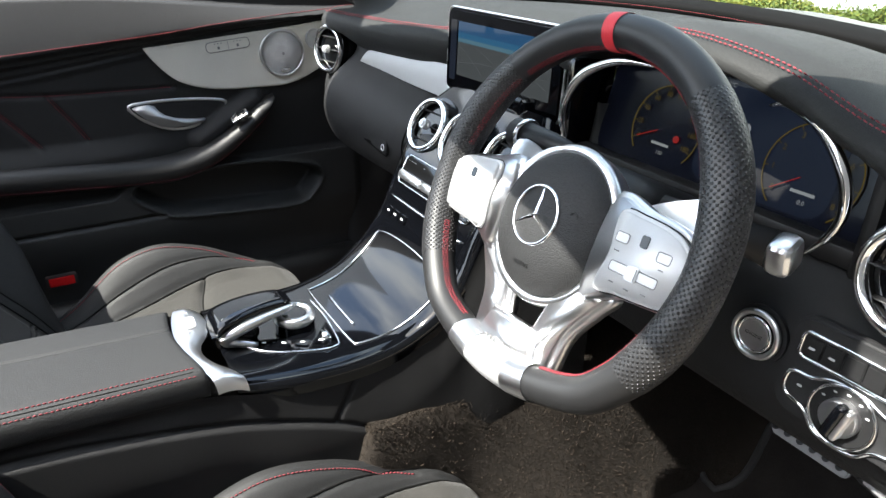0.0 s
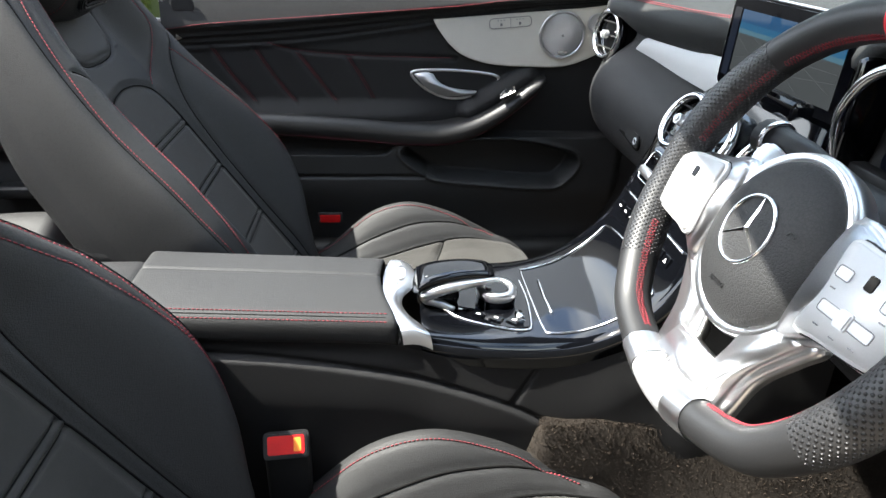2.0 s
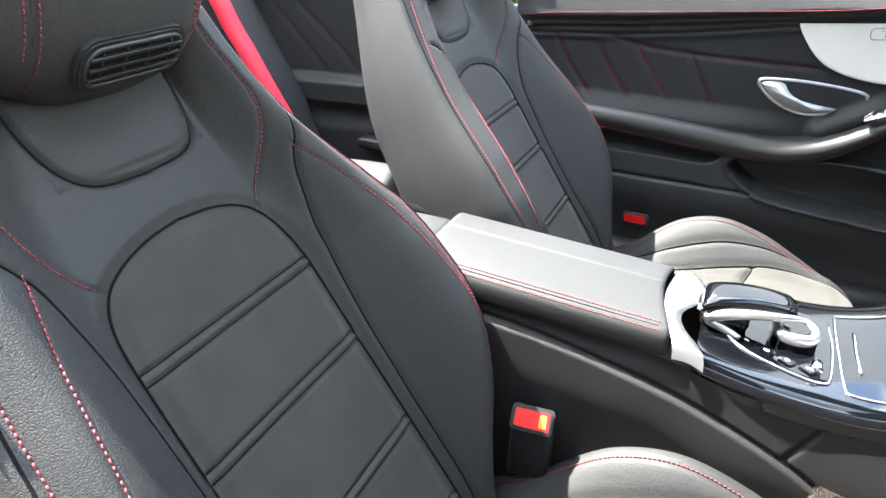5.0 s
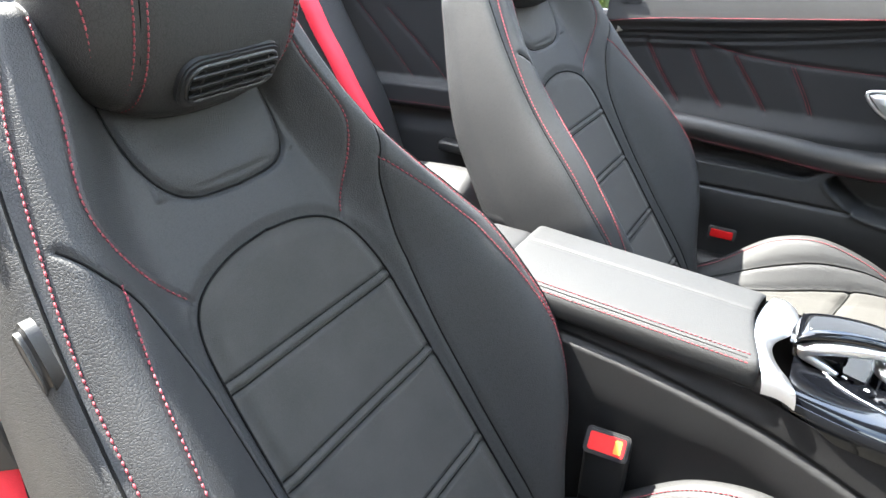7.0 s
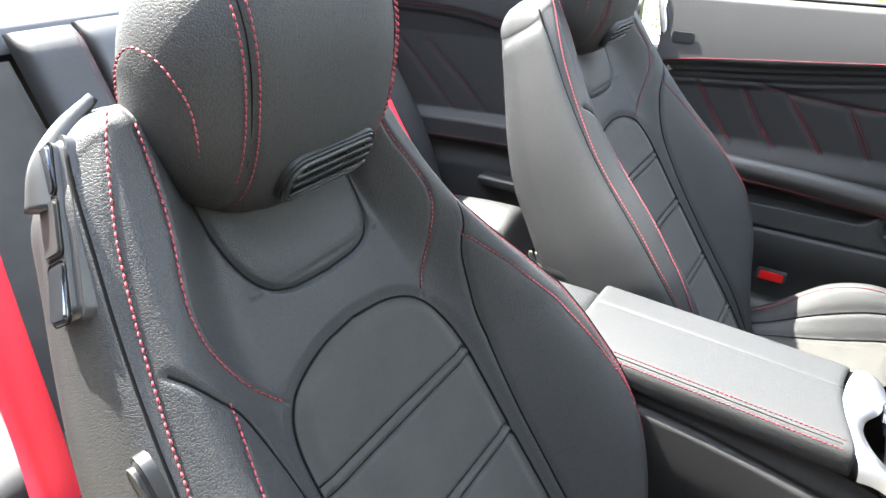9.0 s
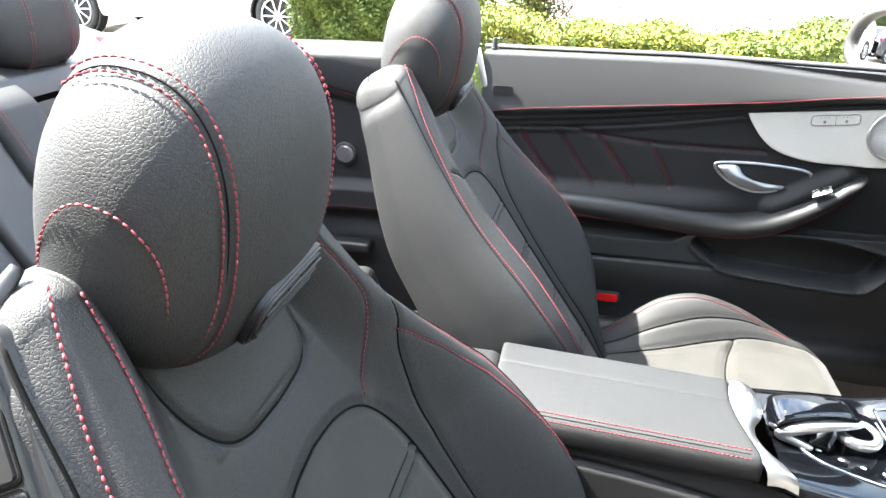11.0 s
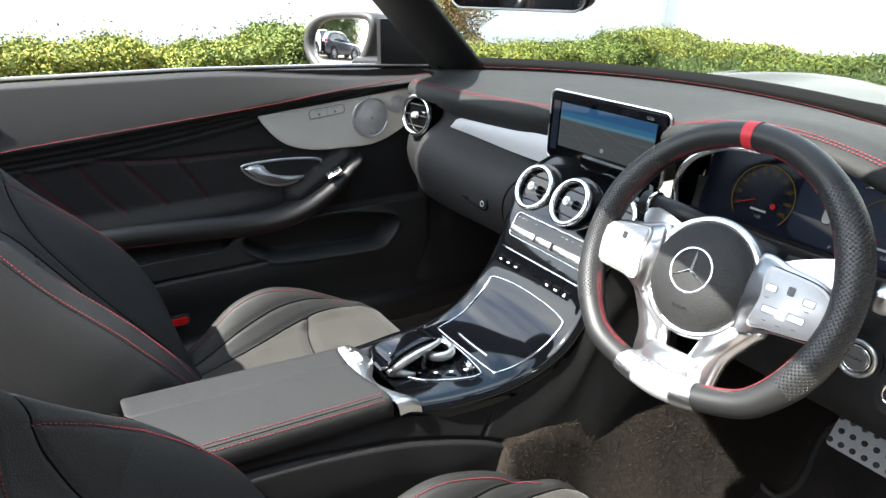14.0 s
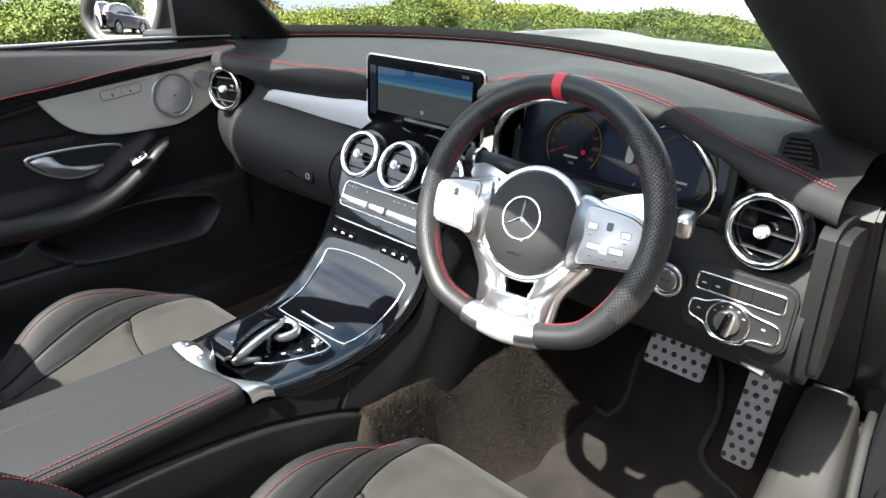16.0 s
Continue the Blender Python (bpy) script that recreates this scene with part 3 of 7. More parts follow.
pod = part("switch_pod", plate(rounded(.128, .044, .012), .026, .006, m @ pose(0, 0, -.022), 3), SHELL, driver_seat, "black plastic switch pod")
cap = [tuple(BACK0 + u * np.array([1, 0, 0]) + w * BW + n * BN) for u, w, n in ((.199, .812, .002), (.188, .838, .006), (.170, .857, .016), (.146, .871, .030))]
part("shell_cap", tube(spline(cap, 24), np.linspace(.016, .004, 24), 14, flat=.7), SHELL, driver_seat, "black plastic shell top")
for dx, w, mat in ((-.040, .034, DARK_CHROME), (-.001, .038, DARK_PLASTIC), (.042, .040, DARK_CHROME)):
    part("button_rim", tube([tuple(m @ Vector((x + dx, y, .0045))) for x, y in rounded(w + .002, .030, .005)], .0006, 6, closed=True), GAP, pod)
    b = part("button", plate(rounded(w, .028, .005), .0045, .0018, m @ pose(dx, 0, .0022, 0, -4 if dx > .01 else 4 if dx < -.01 else 0, 0)), mat, pod, "dark chrome seat button" if mat is DARK_CHROME else "")

# ---- steering wheel ----
DEEP_THREAD = material("deep_red_thread", (0.20, 0.018, 0.028), 0.75, vary=0.25, blotch=60)
WHEEL = axes((.3756, .0238, .9335), (1, 0, 0), (0, .408, .913)) @ pose(0, 0, 0, 0, 0, 3.6)
HUB = WHEEL @ pose(-.0025, -.011, .006)
PERF = material("perforated_black_leather", (0.016, 0.016, 0.017), 0.42, vary=0.1)


def perforate(m, pitch=0.0042):
    nt = m.node_tree
    tc = nt.nodes.new("ShaderNodeUVMap")
    v = nt.nodes.new("ShaderNodeTexVoronoi")
    v.inputs["Scale"].default_value = 1.0
    v.inputs["Randomness"].default_value = 0.0
    nt.links.new(tc.outputs[0], v.inputs["Vector"])
    mr = nt.nodes.new("ShaderNodeMapRange")
    mr.inputs["From Min"].default_value, mr.inputs["From Max"].default_value = 0.12, 0.34
    nt.links.new(v.outputs["Distance"], mr.inputs["Value"])
    bump = nt.nodes.new("ShaderNodeBump")
    bump.inputs["Strength"].default_value, bump.inputs["Distance"].default_value = 1.0, 0.0020
    nt.links.new(mr.outputs[0], bump.inputs["Height"])
    nt.links.new(bump.outputs[0], nt.nodes["Principled BSDF"].inputs["Normal"])


perforate(PERF)


def rim_at(th, ph, grow=0.0):
    """The rim: th round the wheel (0 right, 90 degrees top), ph round the bar (0 outward, 90 to the driver)."""
    th, ph = np.asarray(th, float), np.asarray(ph, float)
    deg = np.degrees(th) % 360
    R = .163
    low = np.clip(np.sin(-th), 0, 1)
    R = R - .014 * step(.72, 1.0, low)                       # flattened foot
    side = np.minimum(np.abs((deg - 0 + 180) % 360 - 180), np.abs((deg - 180 + 180) % 360 - 180))
    fat = 1 + .10 * np.exp(-((side - 22) / 16.0) ** 2)       # thicker grips
    ro, rz = .0158 * fat + grow, .0175 * fat + grow
    x, y = np.cos(th), np.sin(th)
    rr = R + ro * np.cos(ph)
    return np.stack([rr * x, rr * y, rz * np.sin(ph)], -1)


def rim_piece(name, a0, a1, mat, parent, label="", grow=0.0, n=None, uv=False):
    n = n or max(6, int(abs(a1 - a0) / 1.5))
    th = np.radians(np.linspace(a0, a1, n))
    ph = np.linspace(0, 2 * np.pi, 29)[:-1]
    T, Q = np.meshgrid(th, ph, indexing="ij")
    me = grid_mesh(name, rim_at(T, Q, grow), close_u=True)
    if uv:
        layer = me.uv_layers.new(name="holes")
        co = np.zeros(len(me.vertices) * 3)
        me.vertices.foreach_get("co", co)
        co = co.reshape(-1, 3)
        lv = np.zeros(len(me.loops), int)
        me.loops.foreach_get("vertex_index", lv)
        i, j = lv // 28, lv % 28
        # keep the seam of the bar on one side of the sheet
        quad = j.reshape(-1, 4)
        wrap = (quad.max(1) - quad.min(1)) > 14
        quad = np.where(wrap[:, None] & (quad < 14), quad + 28, quad)
        u = np.radians(a0 + (a1 - a0) * i / (n - 1)) * .163 / .0036
        v = quad.ravel() / 28 * (2 * np.pi * .0175) / .0036
        rot = np.stack([(u + v) * .7071, (u - v) * .7071], 1)
        layer.data.foreach_set("uv", rot.ravel())
    me.transform(WHEEL)
    return part(name, me, mat, parent, label)


BUTTON_INK = material("grey_button_print", (0.16, 0.16, 0.165), 0.6)
wheel = thing("steering_wheel", "flat-bottomed black leather steering wheel with silver spokes", "steering wheel")
UP0, UP1, LO = 47.5, 132.5, 33.0
rim_piece("upper_grip", UP0, UP1, SMOOTH_LEATHER, wheel, "smooth black leather upper rim")
rim_piece("side_grip", -LO, UP0, PERF, wheel, "perforated black leather grip", .0004, uv=True)
rim_piece("side_grip", UP1, 180 + LO, PERF, wheel, "perforated black leather grip", .0004, uv=True)
rim_piece("lower_grip", 180 + LO, 250, SMOOTH_LEATHER, wheel, "smooth black leather lower rim")
rim_piece("lower_grip", 290, 360 - LO, SMOOTH_LEATHER, wheel, "smooth black leather lower rim")
rim_piece("centre_mark", 87.6, 92.4, RED_LEATHER, wheel, "red leather centre marker", .0008)
rim_piece("foot_clasp", 249, 259.5, SATIN, wheel, "silver rim clasp", .0012)
rim_piece("foot_clasp", 280.5, 291, SATIN, wheel, "silver rim clasp", .0012)
foot = rim_piece("foot_piece", 259.5, 280.5, SILVER_PAINT, wheel, "silver lower rim section", .0004)
lines = []
for a0, a1 in ((50, 87), (93, 130), (133, 168), (200, 246), (294, 342), (12, 46)):
    for k in (-1, 1):
        n = int((a1 - a0) / 2.2)
        th = np.radians(np.linspace(a0, a1, n * 4 + 1))
        tri = np.abs((np.arange(n * 4 + 1) / 2) % 2 - 1) * 2 - 1
        P0 = rim_at(th, np.pi - .25 + k * .20 * tri, .0004)
        N0 = P0 - np.stack([.163 * np.cos(th), .163 * np.sin(th), 0 * th], 1)
        N0 /= np.linalg.norm(N0, axis=1)[:, None]
        lines.append((P0, N0))
me = stitches(lines, .0036, .0031, .00034)
me.transform(WHEEL)
part("red_stitching", me, DEEP_THREAD, wheel, "red cross stitching")


def arc_bar(m, r):
    A = np.radians(np.linspace(20, 160, 12))
    return tube([tuple(m @ Vector((r * math.cos(a), r * math.sin(a), 0))) for a in A], .0005, 4)


def dome(r, h, z0, sides=72, rings=26, flat=2.4):
    a = np.linspace(0, 2 * np.pi, sides + 1)
    q = np.linspace(0.001, 1, rings)
    Q, A = np.meshgrid(q, a, indexing="ij")
    Z = z0 + h * np.clip(1 - Q ** flat, 0, 1) ** .6
    return np.stack([r * Q * np.cos(A), r * Q * np.sin(A), Z], -1)


hub = grid_mesh("airbag_cover", dome(.0675, .026, -.014))
hub.transform(HUB)
hub = part("airbag_cover", hub, LEATHER, wheel, "round black grained airbag cover")
part("emblem_ring", ring(.0265, .0017, m=HUB @ pose(0, .004, .0106)), CHROME, hub, "chrome emblem ring")
for k in range(3):
    a = radians(90 + 120 * k)
    bm = bmesh.new()
    tip = Vector((.0255 * math.cos(a), .0255 * math.sin(a), .0012))
    sd = Vector((-math.sin(a), math.cos(a), 0)) * .0042
    vs = [bm.verts.new(p) for p in (Vector((0, 0, .003)), sd + Vector((.003 * math.cos(a), .003 * math.sin(a), 0)), tip, -sd + Vector((.003 * math.cos(a), .003 * math.sin(a), 0)))]
    bm.faces.new((vs[0], vs[2], vs[1]))
    bm.faces.new((vs[0], vs[3], vs[2]))
    bmesh.ops.transform(bm, matrix=HUB @ pose(0, .004, .0105), verts=bm.verts)
    part("emblem_arm", bm, CHROME, hub, "chrome emblem arm", smooth=False)
part("legend", text_mesh("AIRBAG", .0058, HUB @ pose(0, -.041, .0076, 8, 0, 0), .0004), SMOOTH_LEATHER, hub, smooth=False)
part("horn_mark", arc_bar(HUB @ pose(.041, .014, .0085), .0045), DARK_PLASTIC, hub)
# silver carrier behind the airbag, its two arms and button pads
a = np.linspace(0, 2 * np.pi, 73)
prof = [(.066, -.012), (.072, -.008), (.075, -.016), (.072, -.034), (.06, -.045)]
P = np.array([[(r * math.cos(t), r * math.sin(t), z) for t in a] for r, z in prof])
me = grid_mesh("carrier_ring", P)
me.transform(HUB)
part("carrier_ring", me, SATIN, wheel, "satin silver spoke carrier")
for sg in (-1, 1):
    out = spline([(.060 * sg, .044), (.10 * sg, .042), (.138 * sg, .035), (.157 * sg, .015), (.159 * sg, -.008), (.147 * sg, -.026), (.10 * sg, -.032), (.060 * sg, -.044)], 44, closed=True)
    arm = part("side_spoke", plate([tuple(p) for p in out], .016, .006, HUB @ pose(0, 0, -.020), 3), SATIN, wheel, "satin silver side spoke", smooth="soft")
    out = spline([(.079 * sg, .034), (.10 * sg, .0365), (.138 * sg, .031), (.157 * sg, .014), (.160 * sg, -.007), (.149 * sg, -.023), (.10 * sg, -.029), (.079 * sg, -.030), (.082 * sg, 0)], 48, closed=True)
    pad = part("button_pad", plate([tuple(p) for p in out], .008, .003, HUB @ pose(0, 0, -.005), 3), PAD_SILVER, wheel, "silver button pad", smooth="soft")
    part("pad_joint", tube([tuple(HUB @ Vector((x * 1.008, y * 1.015, -.0040))) for x, y in out], .0009, 4, closed=True), DARK_PLASTIC, pad)
    zt = .0032
    part("thumb_sensor", plate(rounded(.008, .010, .002), .0010, .0004, HUB @ pose(.113 * sg, .018, zt - .0006)), PIANO, pad, "black thumb pad")
    for x0, y0, w, h in ((.113, -.008, .046, .007), (.092, .015, .012, .007), (.134, .012, .012, .007)):
        m = HUB @ pose(x0 * sg, y0, zt - .0006)
        key = part("rocker_switch" if w > .02 else "button", plate(rounded(w, h, .0016), .0009, .0003, m), PAD_SILVER, pad)
        part("key_joint", tube([tuple(m @ Vector((x, y, .0007))) for x, y in rounded(w + .0008, h + .0008, .002)], .0004, 4, closed=True), BUTTON_INK, key)
    part("rocker_knob", plate(rounded(.011, .012, .002), .0034, .0012, HUB @ pose(.113 * sg, -.008, zt - .0006)), SILVER_PAINT, pad)
    for dx, dy in ((-.022, .004), (.022, .003), (-.016, -.020), (.0, -.021), (.016, -.019)):
        part("marking", plate(rounded(.005, .0010, .0004), .0003, 0, HUB @ pose((.113 + dx) * sg, dy, zt)), BUTTON_INK, pad)
# forked lower spoke
for sg in (-1, 1):
    out = spline([(.030 * sg, -.062), (.060 * sg, -.046), (.090 * sg, -.046), (.078 * sg, -.066), (.060 * sg, -.096), (.051 * sg, -.140), (.012 * sg, -.142), (.016 * sg, -.112), (.022 * sg, -.088)], 54, closed=True)
    part("lower_spoke", plate([tuple(p) for p in out], .018, .006, WHEEL @ pose(0, 0, -.022), 3), SATIN, wheel, "satin silver forked lower spoke", smooth="soft")
bridge = part("spoke_bridge", plate([(-.030, -.103), (.030, -.103), (.046, -.142), (-.046, -.142)], .014, .004, WHEEL @ pose(0, 0, -.012)), SATIN, wheel, "silver spoke bridge", smooth="soft")
for k in range(5):
    part("badge_bar", plate(rounded((.0022 if k < 3 else .010), .0055, .0008), .0004, .0002, WHEEL @ pose((-.022, -.017, -.012, .0, .016)[k], -.131, .0018)), BUTTON_INK, bridge, "grey badge marking")
# column shroud and stalks
m = axes((.3756, .10, .915), (1, 0, 0), (0, .408, .913))
part("column_shroud", box((.12, .11, .13), .03, 4, m @ pose(0, -.01, -.02)), DARK_PLASTIC, wheel)

# ---- centre console ----
console = thing("center_console", "black center console with gloss lacquer top and padded armrest", "console", kind="")
PROF = [(-.215, .652), (-.14, .648), (-.06, .648), (.0, .662), (.05, .694), (.085, .735), (.108, .785), (.132, .83), (.169, .872), (.204, .912), (.222, .935)]
WIDE = [(-.215, .105), (-.14, .118), (-.06, .124), (.0, .130), (.05, .136), (.085, .135), (.108, .132), (.132, .138), (.169, .163), (.204, .150), (.222, .128)]


def stack_at(x, s):
    """The lacquered top: x across, s along its length from the armrest up to the screen."""
    x, s = np.asarray(x, float), np.asarray(s, float)
    L = spline(PROF, 80)
    d = np.concatenate([[0], np.cumsum(np.linalg.norm(np.diff(L, axis=0), axis=1))])
    y, z = np.interp(s, d, L[:, 0]), np.interp(s, d, L[:, 1])
    return np.stack([x + 0 * y, y, z], -1)


STACK_LEN = float(np.sum(np.linalg.norm(np.diff(spline(PROF, 80), axis=0), axis=1)))
sv = np.linspace(0, STACK_LEN, 70)
P = []
for s in sv:
    c = stack_at(np.zeros(1), np.array([s]))[0]
    c2 = stack_at(np.zeros(1), np.array([min(s + .004, STACK_LEN)]))[0] - stack_at(np.zeros(1), np.array([max(s - .004, 0)]))[0]
    c2 /= np.linalg.norm(c2)
    nrm = np.array([0, -c2[2], c2[1]])
    W = float(curve_at(c[1], WIDE))
    sec = spline([(0, 0), (.6 * W, 0), (W - .012, -.001), (W - .003, -.006), (W, -.016), (W - .002, -.03)], 26)
    X = np.concatenate([-sec[:0:-1, 0], sec[:, 0]])
    N = np.concatenate([sec[:0:-1, 1], sec[:, 1]])
    P.append(c + X[:, None] * np.array([1.0, 0, 0]) + N[:, None] * nrm)
part("lacquer_panel", grid_mesh("lacquer_panel", np.array(P)), PIANO, console, "gloss black lacquered panel")


def on_stack(x, s, lift=0.0):
    p = stack_at(np.array([x]), np.array([s]))[0]
    q = stack_at(np.array([x]), np.array([s + .004]))[0] - stack_at(np.array([x]), np.array([s - .004]))[0]
    q /= np.linalg.norm(q)
    n = np.array([0, -q[2], q[1]])
    return axes(tuple(p + n * lift), (1, 0, 0), tuple(q))


def s_of_y(y):
    return float(np.interp(y, stack_at(np.zeros(400), np.linspace(0, STACK_LEN, 400))[:, 1], np.linspace(0, STACK_LEN, 400)))


WHITE_INK = material("white_ink", (0.50, 0.51, 0.51), 0.5, vary=0.05)


# side body under the panel: a soft band over a hard lower panel, and an upright joint by the footwell
SIDE = material("black_leatherette", (0.009, 0.009, 0.0095), 0.55, spec=0.25, grain=0.3, scale=600, voronoi=True)
GROOVE = [(-.70, .655), (-.46, .638), (-.365, .627), (-.272, .611), (-.194, .591), (-.095, .558), (-.049, .535), (.0, .51), (.1, .46)]
JOINT = [(-.056, .64), (-.07, .612), (-.098, .562)]
GROOVE_S, JOINT_S = smooth2(GROOVE, 80), smooth2(JOINT, 16)
cy, cq = np.meshgrid(np.linspace(-.70, .30, 300), np.linspace(0, 1, 150), indexing="ij")
near = step(-.27, -.15, cy)
LOW_EDGE = curve_at(cy, [(-.70, .20), (-.26, .22), (-.17, .36), (-.09, .47), (.0, .520), (.06, .50), (.13, .42), (.30, .40)])
zt = (np.interp(cy, [p[0] for p in PROF], [p[1] for p in PROF]) - .022) * near + (.660 - .06 * (cy + .44)) * (1 - near)
W = curve_at(cy, [(-.70, .105), (-.30, .107), (-.215, .109), (-.14, .115), (-.06, .121), (.0, .127), (.04, .131), (.30, .144)])
cz = zt + (.20 - zt) * cq
cz = np.maximum(cz, LOW_EDGE)
cx = W + .010 * step(0, .10, zt - cz) + .012 * step(.1, .35, zt - cz)
below = step(.0, -.006, cz - curve_at(np.clip(cy, -.70, .1), GROOVE)) * step(.06, -.06, cy)
cx = cx + .005 * below - .005 * np.exp(-(gap_to(cy, cz, GROOVE_S) / .0028) ** 2) - .006 * np.exp(-(gap_to(cy, cz, JOINT_S) / .0022) ** 2)
cx = cx - .004 * step(.02, .0, np.abs(cz - zt + .012)) * step(-.2, -.24, cy)
right = np.stack([cx, cy, cz], -1)
for sg in (1, -1):
    part("console_side", grid_mesh("console_side", right * np.array([sg, 1, 1]), flip=sg < 0), SIDE, console, "black leatherette console sides")
# armrest lid, its front rounded to the silver bow
BOW_BACK = [(-.10, -.246), (-.087, -.251), (-.057, -.260), (-.022, -.265), (.009, -.265), (.048, -.259), (.078, -.251), (.100, -.245), (.108, -.243)]
P = []
lid_y = np.concatenate([[-.585, -.584], np.linspace(-.58, -.262, 50), [-.257, -.256]])
for i, y in enumerate(lid_y):
    f = 1.0 if 1 < i < len(lid_y) - 2 else (.985 if i in (1, len(lid_y) - 2) else .96)
    zt = .704 - .05 * (y + .58)
    sec = spline([(0, 0), (.05, -.0005), (.092, -.003), (.1035, -.010), (.1065, -.022), (.106, -.036), (.1, -.042)], 40)
    X = np.concatenate([-sec[:0:-1, 0] * .62, sec[:, 0]]) * f + .001
    Z = zt + np.concatenate([sec[:0:-1, 1], sec[:, 1]]) - (1 - f) * .08
    Z = Z - .0025 * np.exp(-((X + .004) / .0022) ** 2)
    ends_at = curve_at(np.clip(X, -.10, .108), BOW_BACK) - .004
    P.append(np.stack([X, y + (ends_at + .257) * float(step(-.36, -.257, y)), Z], 1))
lid = part("armrest_lid", grid_mesh("armrest_lid", np.array(P)), LEATHER, console, "padded black leather armrest lid")
lines = []
for x0, dz in ((.0925, -.0022), (.1030, -.0078)):
    y = np.linspace(-.575, -.256, 120)
    Q = np.stack([np.full(120, x0), y, .704 - .05 * (y + .58) + dz], 1)
    lines.append((Q, np.tile([.5 if x0 > 0 else -.5, 0, .85], (120, 1))))
part("red_stitching", stitches(lines, .0054, .0040, .0008), RED_THREAD, lid, "red thread")
y = np.linspace(-.577, -.262, 40)
part("lid_piping", tube(np.stack([np.full(40, .0982), y, .704 - .05 * (y + .58) - .0046], 1), .0009, 6), GAP, lid)
part("hinge_cover", box((.16, .09, .06), .02, 4, pose(.018, -.628, .660)), SOFT, console)
# silver bow in front of the lid: a flat curved piece that turns down the side at each end
bx = np.linspace(-.077, .108, 60)
back = np.stack([bx, curve_at(bx, BOW_BACK)], 1)
front = np.stack([bx, curve_at(bx, [(-.10, -.242), (-.084, -.229), (-.065, -.2215), (-.033, -.219), (-.004, -.226), (.018, -.238), (.031, -.240), (.063, -.231), (.087, -.216), (.108, -.206)])], 1)
P = []
for q in np.linspace(0, 1, 9):
    row = back + (front - back) * q
    z = .672 + .004 * math.sin(math.pi * q) - .008 * q - .014 * np.clip((np.abs(row[:, 0]) - .103) / .012, 0, 1) ** 2
    P.append(np.stack([row[:, 0], row[:, 1], z], 1))
P = np.array(P)
ends = [P[:, :1] + np.array([-.003, .002, -.008]), P[:, -1:] + np.array([.003, .002, -.008])]
feet = [ends[0] + np.array([-.0005, .001, -.010]), ends[1] + np.array([.001, .001, -.010])]
P = np.concatenate([feet[0], ends[0], P, ends[1], feet[1]], 1)
bow = part("silver_bow", grid_mesh("silver_bow", P), SATIN, console, "satin silver trim bow")
key = part("bow_button", plate(rounded(.030, .020, .006), .002, .001, pose(-.034, -.2435, .6722, 0, 0, -4)), PAD_SILVER, bow, "pale drive mode switch")
for dx in (-.024, .024):
    part("marking", plate(rounded(.006, .0030, .001), .0006, 0, pose(-.034 + dx, -.2425 - .10 * dx, .6742, 0, 0, -4)), BUTTON_INK, key)
# lacquered tray lid with a bright outline
def on_top(pts, lift, n=80, closed=True):
    """Carry (x, y) of the plan on to the lacquered top."""
    out = []
    for x, y in spline(pts, n, closed=closed):
        m = on_stack(x, s_of_y(y), lift)
        out.append(tuple(m.translation))
    return out


TRAY = [(-.084, -.050), (-.088, .0), (-.096, .060), (-.088, .074), (.0, .079), (.095, .074), (.107, .060), (.100, .0), (.090, -.046), (.078, -.054), (.0, -.056), (-.074, -.056)]
tray = part("tray_edge", tube(on_top(TRAY, .0006, 110), .0016, 6, closed=True), CHROME, console, "bright tray lid outline")
part("tray_handle", tube(on_top([(-.045, -.036), (.0, -.037), (.045, -.036)], .001, 12, False), .0022, 6), CHROME, tray)
# controller
ctrl = part("control_outline", tube(on_top([(.022, -.186), (.050, -.160), (.072, -.110), (.078, -.078), (.066, -.068), (.0, -.062), (-.055, -.064)], .0008, 60, False), .0018, 6), CHROME, console, "bright control outline")
part("control_field", plate([tuple(p) for p in spline([(.02, -.182), (.048, -.158), (.070, -.110), (.075, -.080), (.064, -.071), (.0, -.065), (-.062, -.068), (-.075, -.13), (-.06, -.20), (-.02, -.212)], 50, closed=True)], .0016, .0006, pose(0, 0, .6480)), PIANO, ctrl)
for k, (x, y) in enumerate(((.030, -.160), (.043, -.137), (.053, -.114), (.060, -.091))):
    b = part("function_key", plate(rounded(.019, .015, .003), .0030, .001, pose(x, y, .6490, 0, 0, 62 - 4 * k)), PIANO, ctrl)
    part("symbol", plate(rounded(.006, .0032, .0010), .0004, 0, pose(x, y, .6521, 0, 0, 62)), WHITE_INK, b)
part("volume_roller", tube([(.050, -.083, .6555), (.066, -.083, .6555)], .006, 14), CHROME, ctrl, "chrome volume roller")
knob = part("rotary_knob", ring(.0225, .0060, 48, pose(.002, -.107, .664), .0085), SATIN, console, "satin silver rotary controller")
part("knob_top", disc(.0175, .006, .002, 32, pose(.002, -.107, .666)), PIANO, knob)
part("knob_base", disc(.027, .012, .002, 36, pose(.002, -.107, .654)), PIANO, knob)
PALM = spline([(.005, -.224, .674), (.004, -.212, .687), (.000, -.180, .6935), (-.004, -.145, .6940), (-.006, -.112, .690)], 30)


def palm_ring(c, t, grow=0.0, drop=0.0, thick=.0075):
    w = (.0315 - .012 * t) * min(1, .50 + 6 * t) * min(1, .72 + 4 * (1 - t)) + grow
    a = np.linspace(0, 2 * np.pi, 29)[:-1]
    return np.stack([c[0] + w * spow(np.cos(a), .42), c[1] + 0 * a, c[2] - drop + thick * min(1, .5 + 5 * t) * min(1, .5 + 5 * (1 - t)) * spow(np.sin(a), .42)], 1)


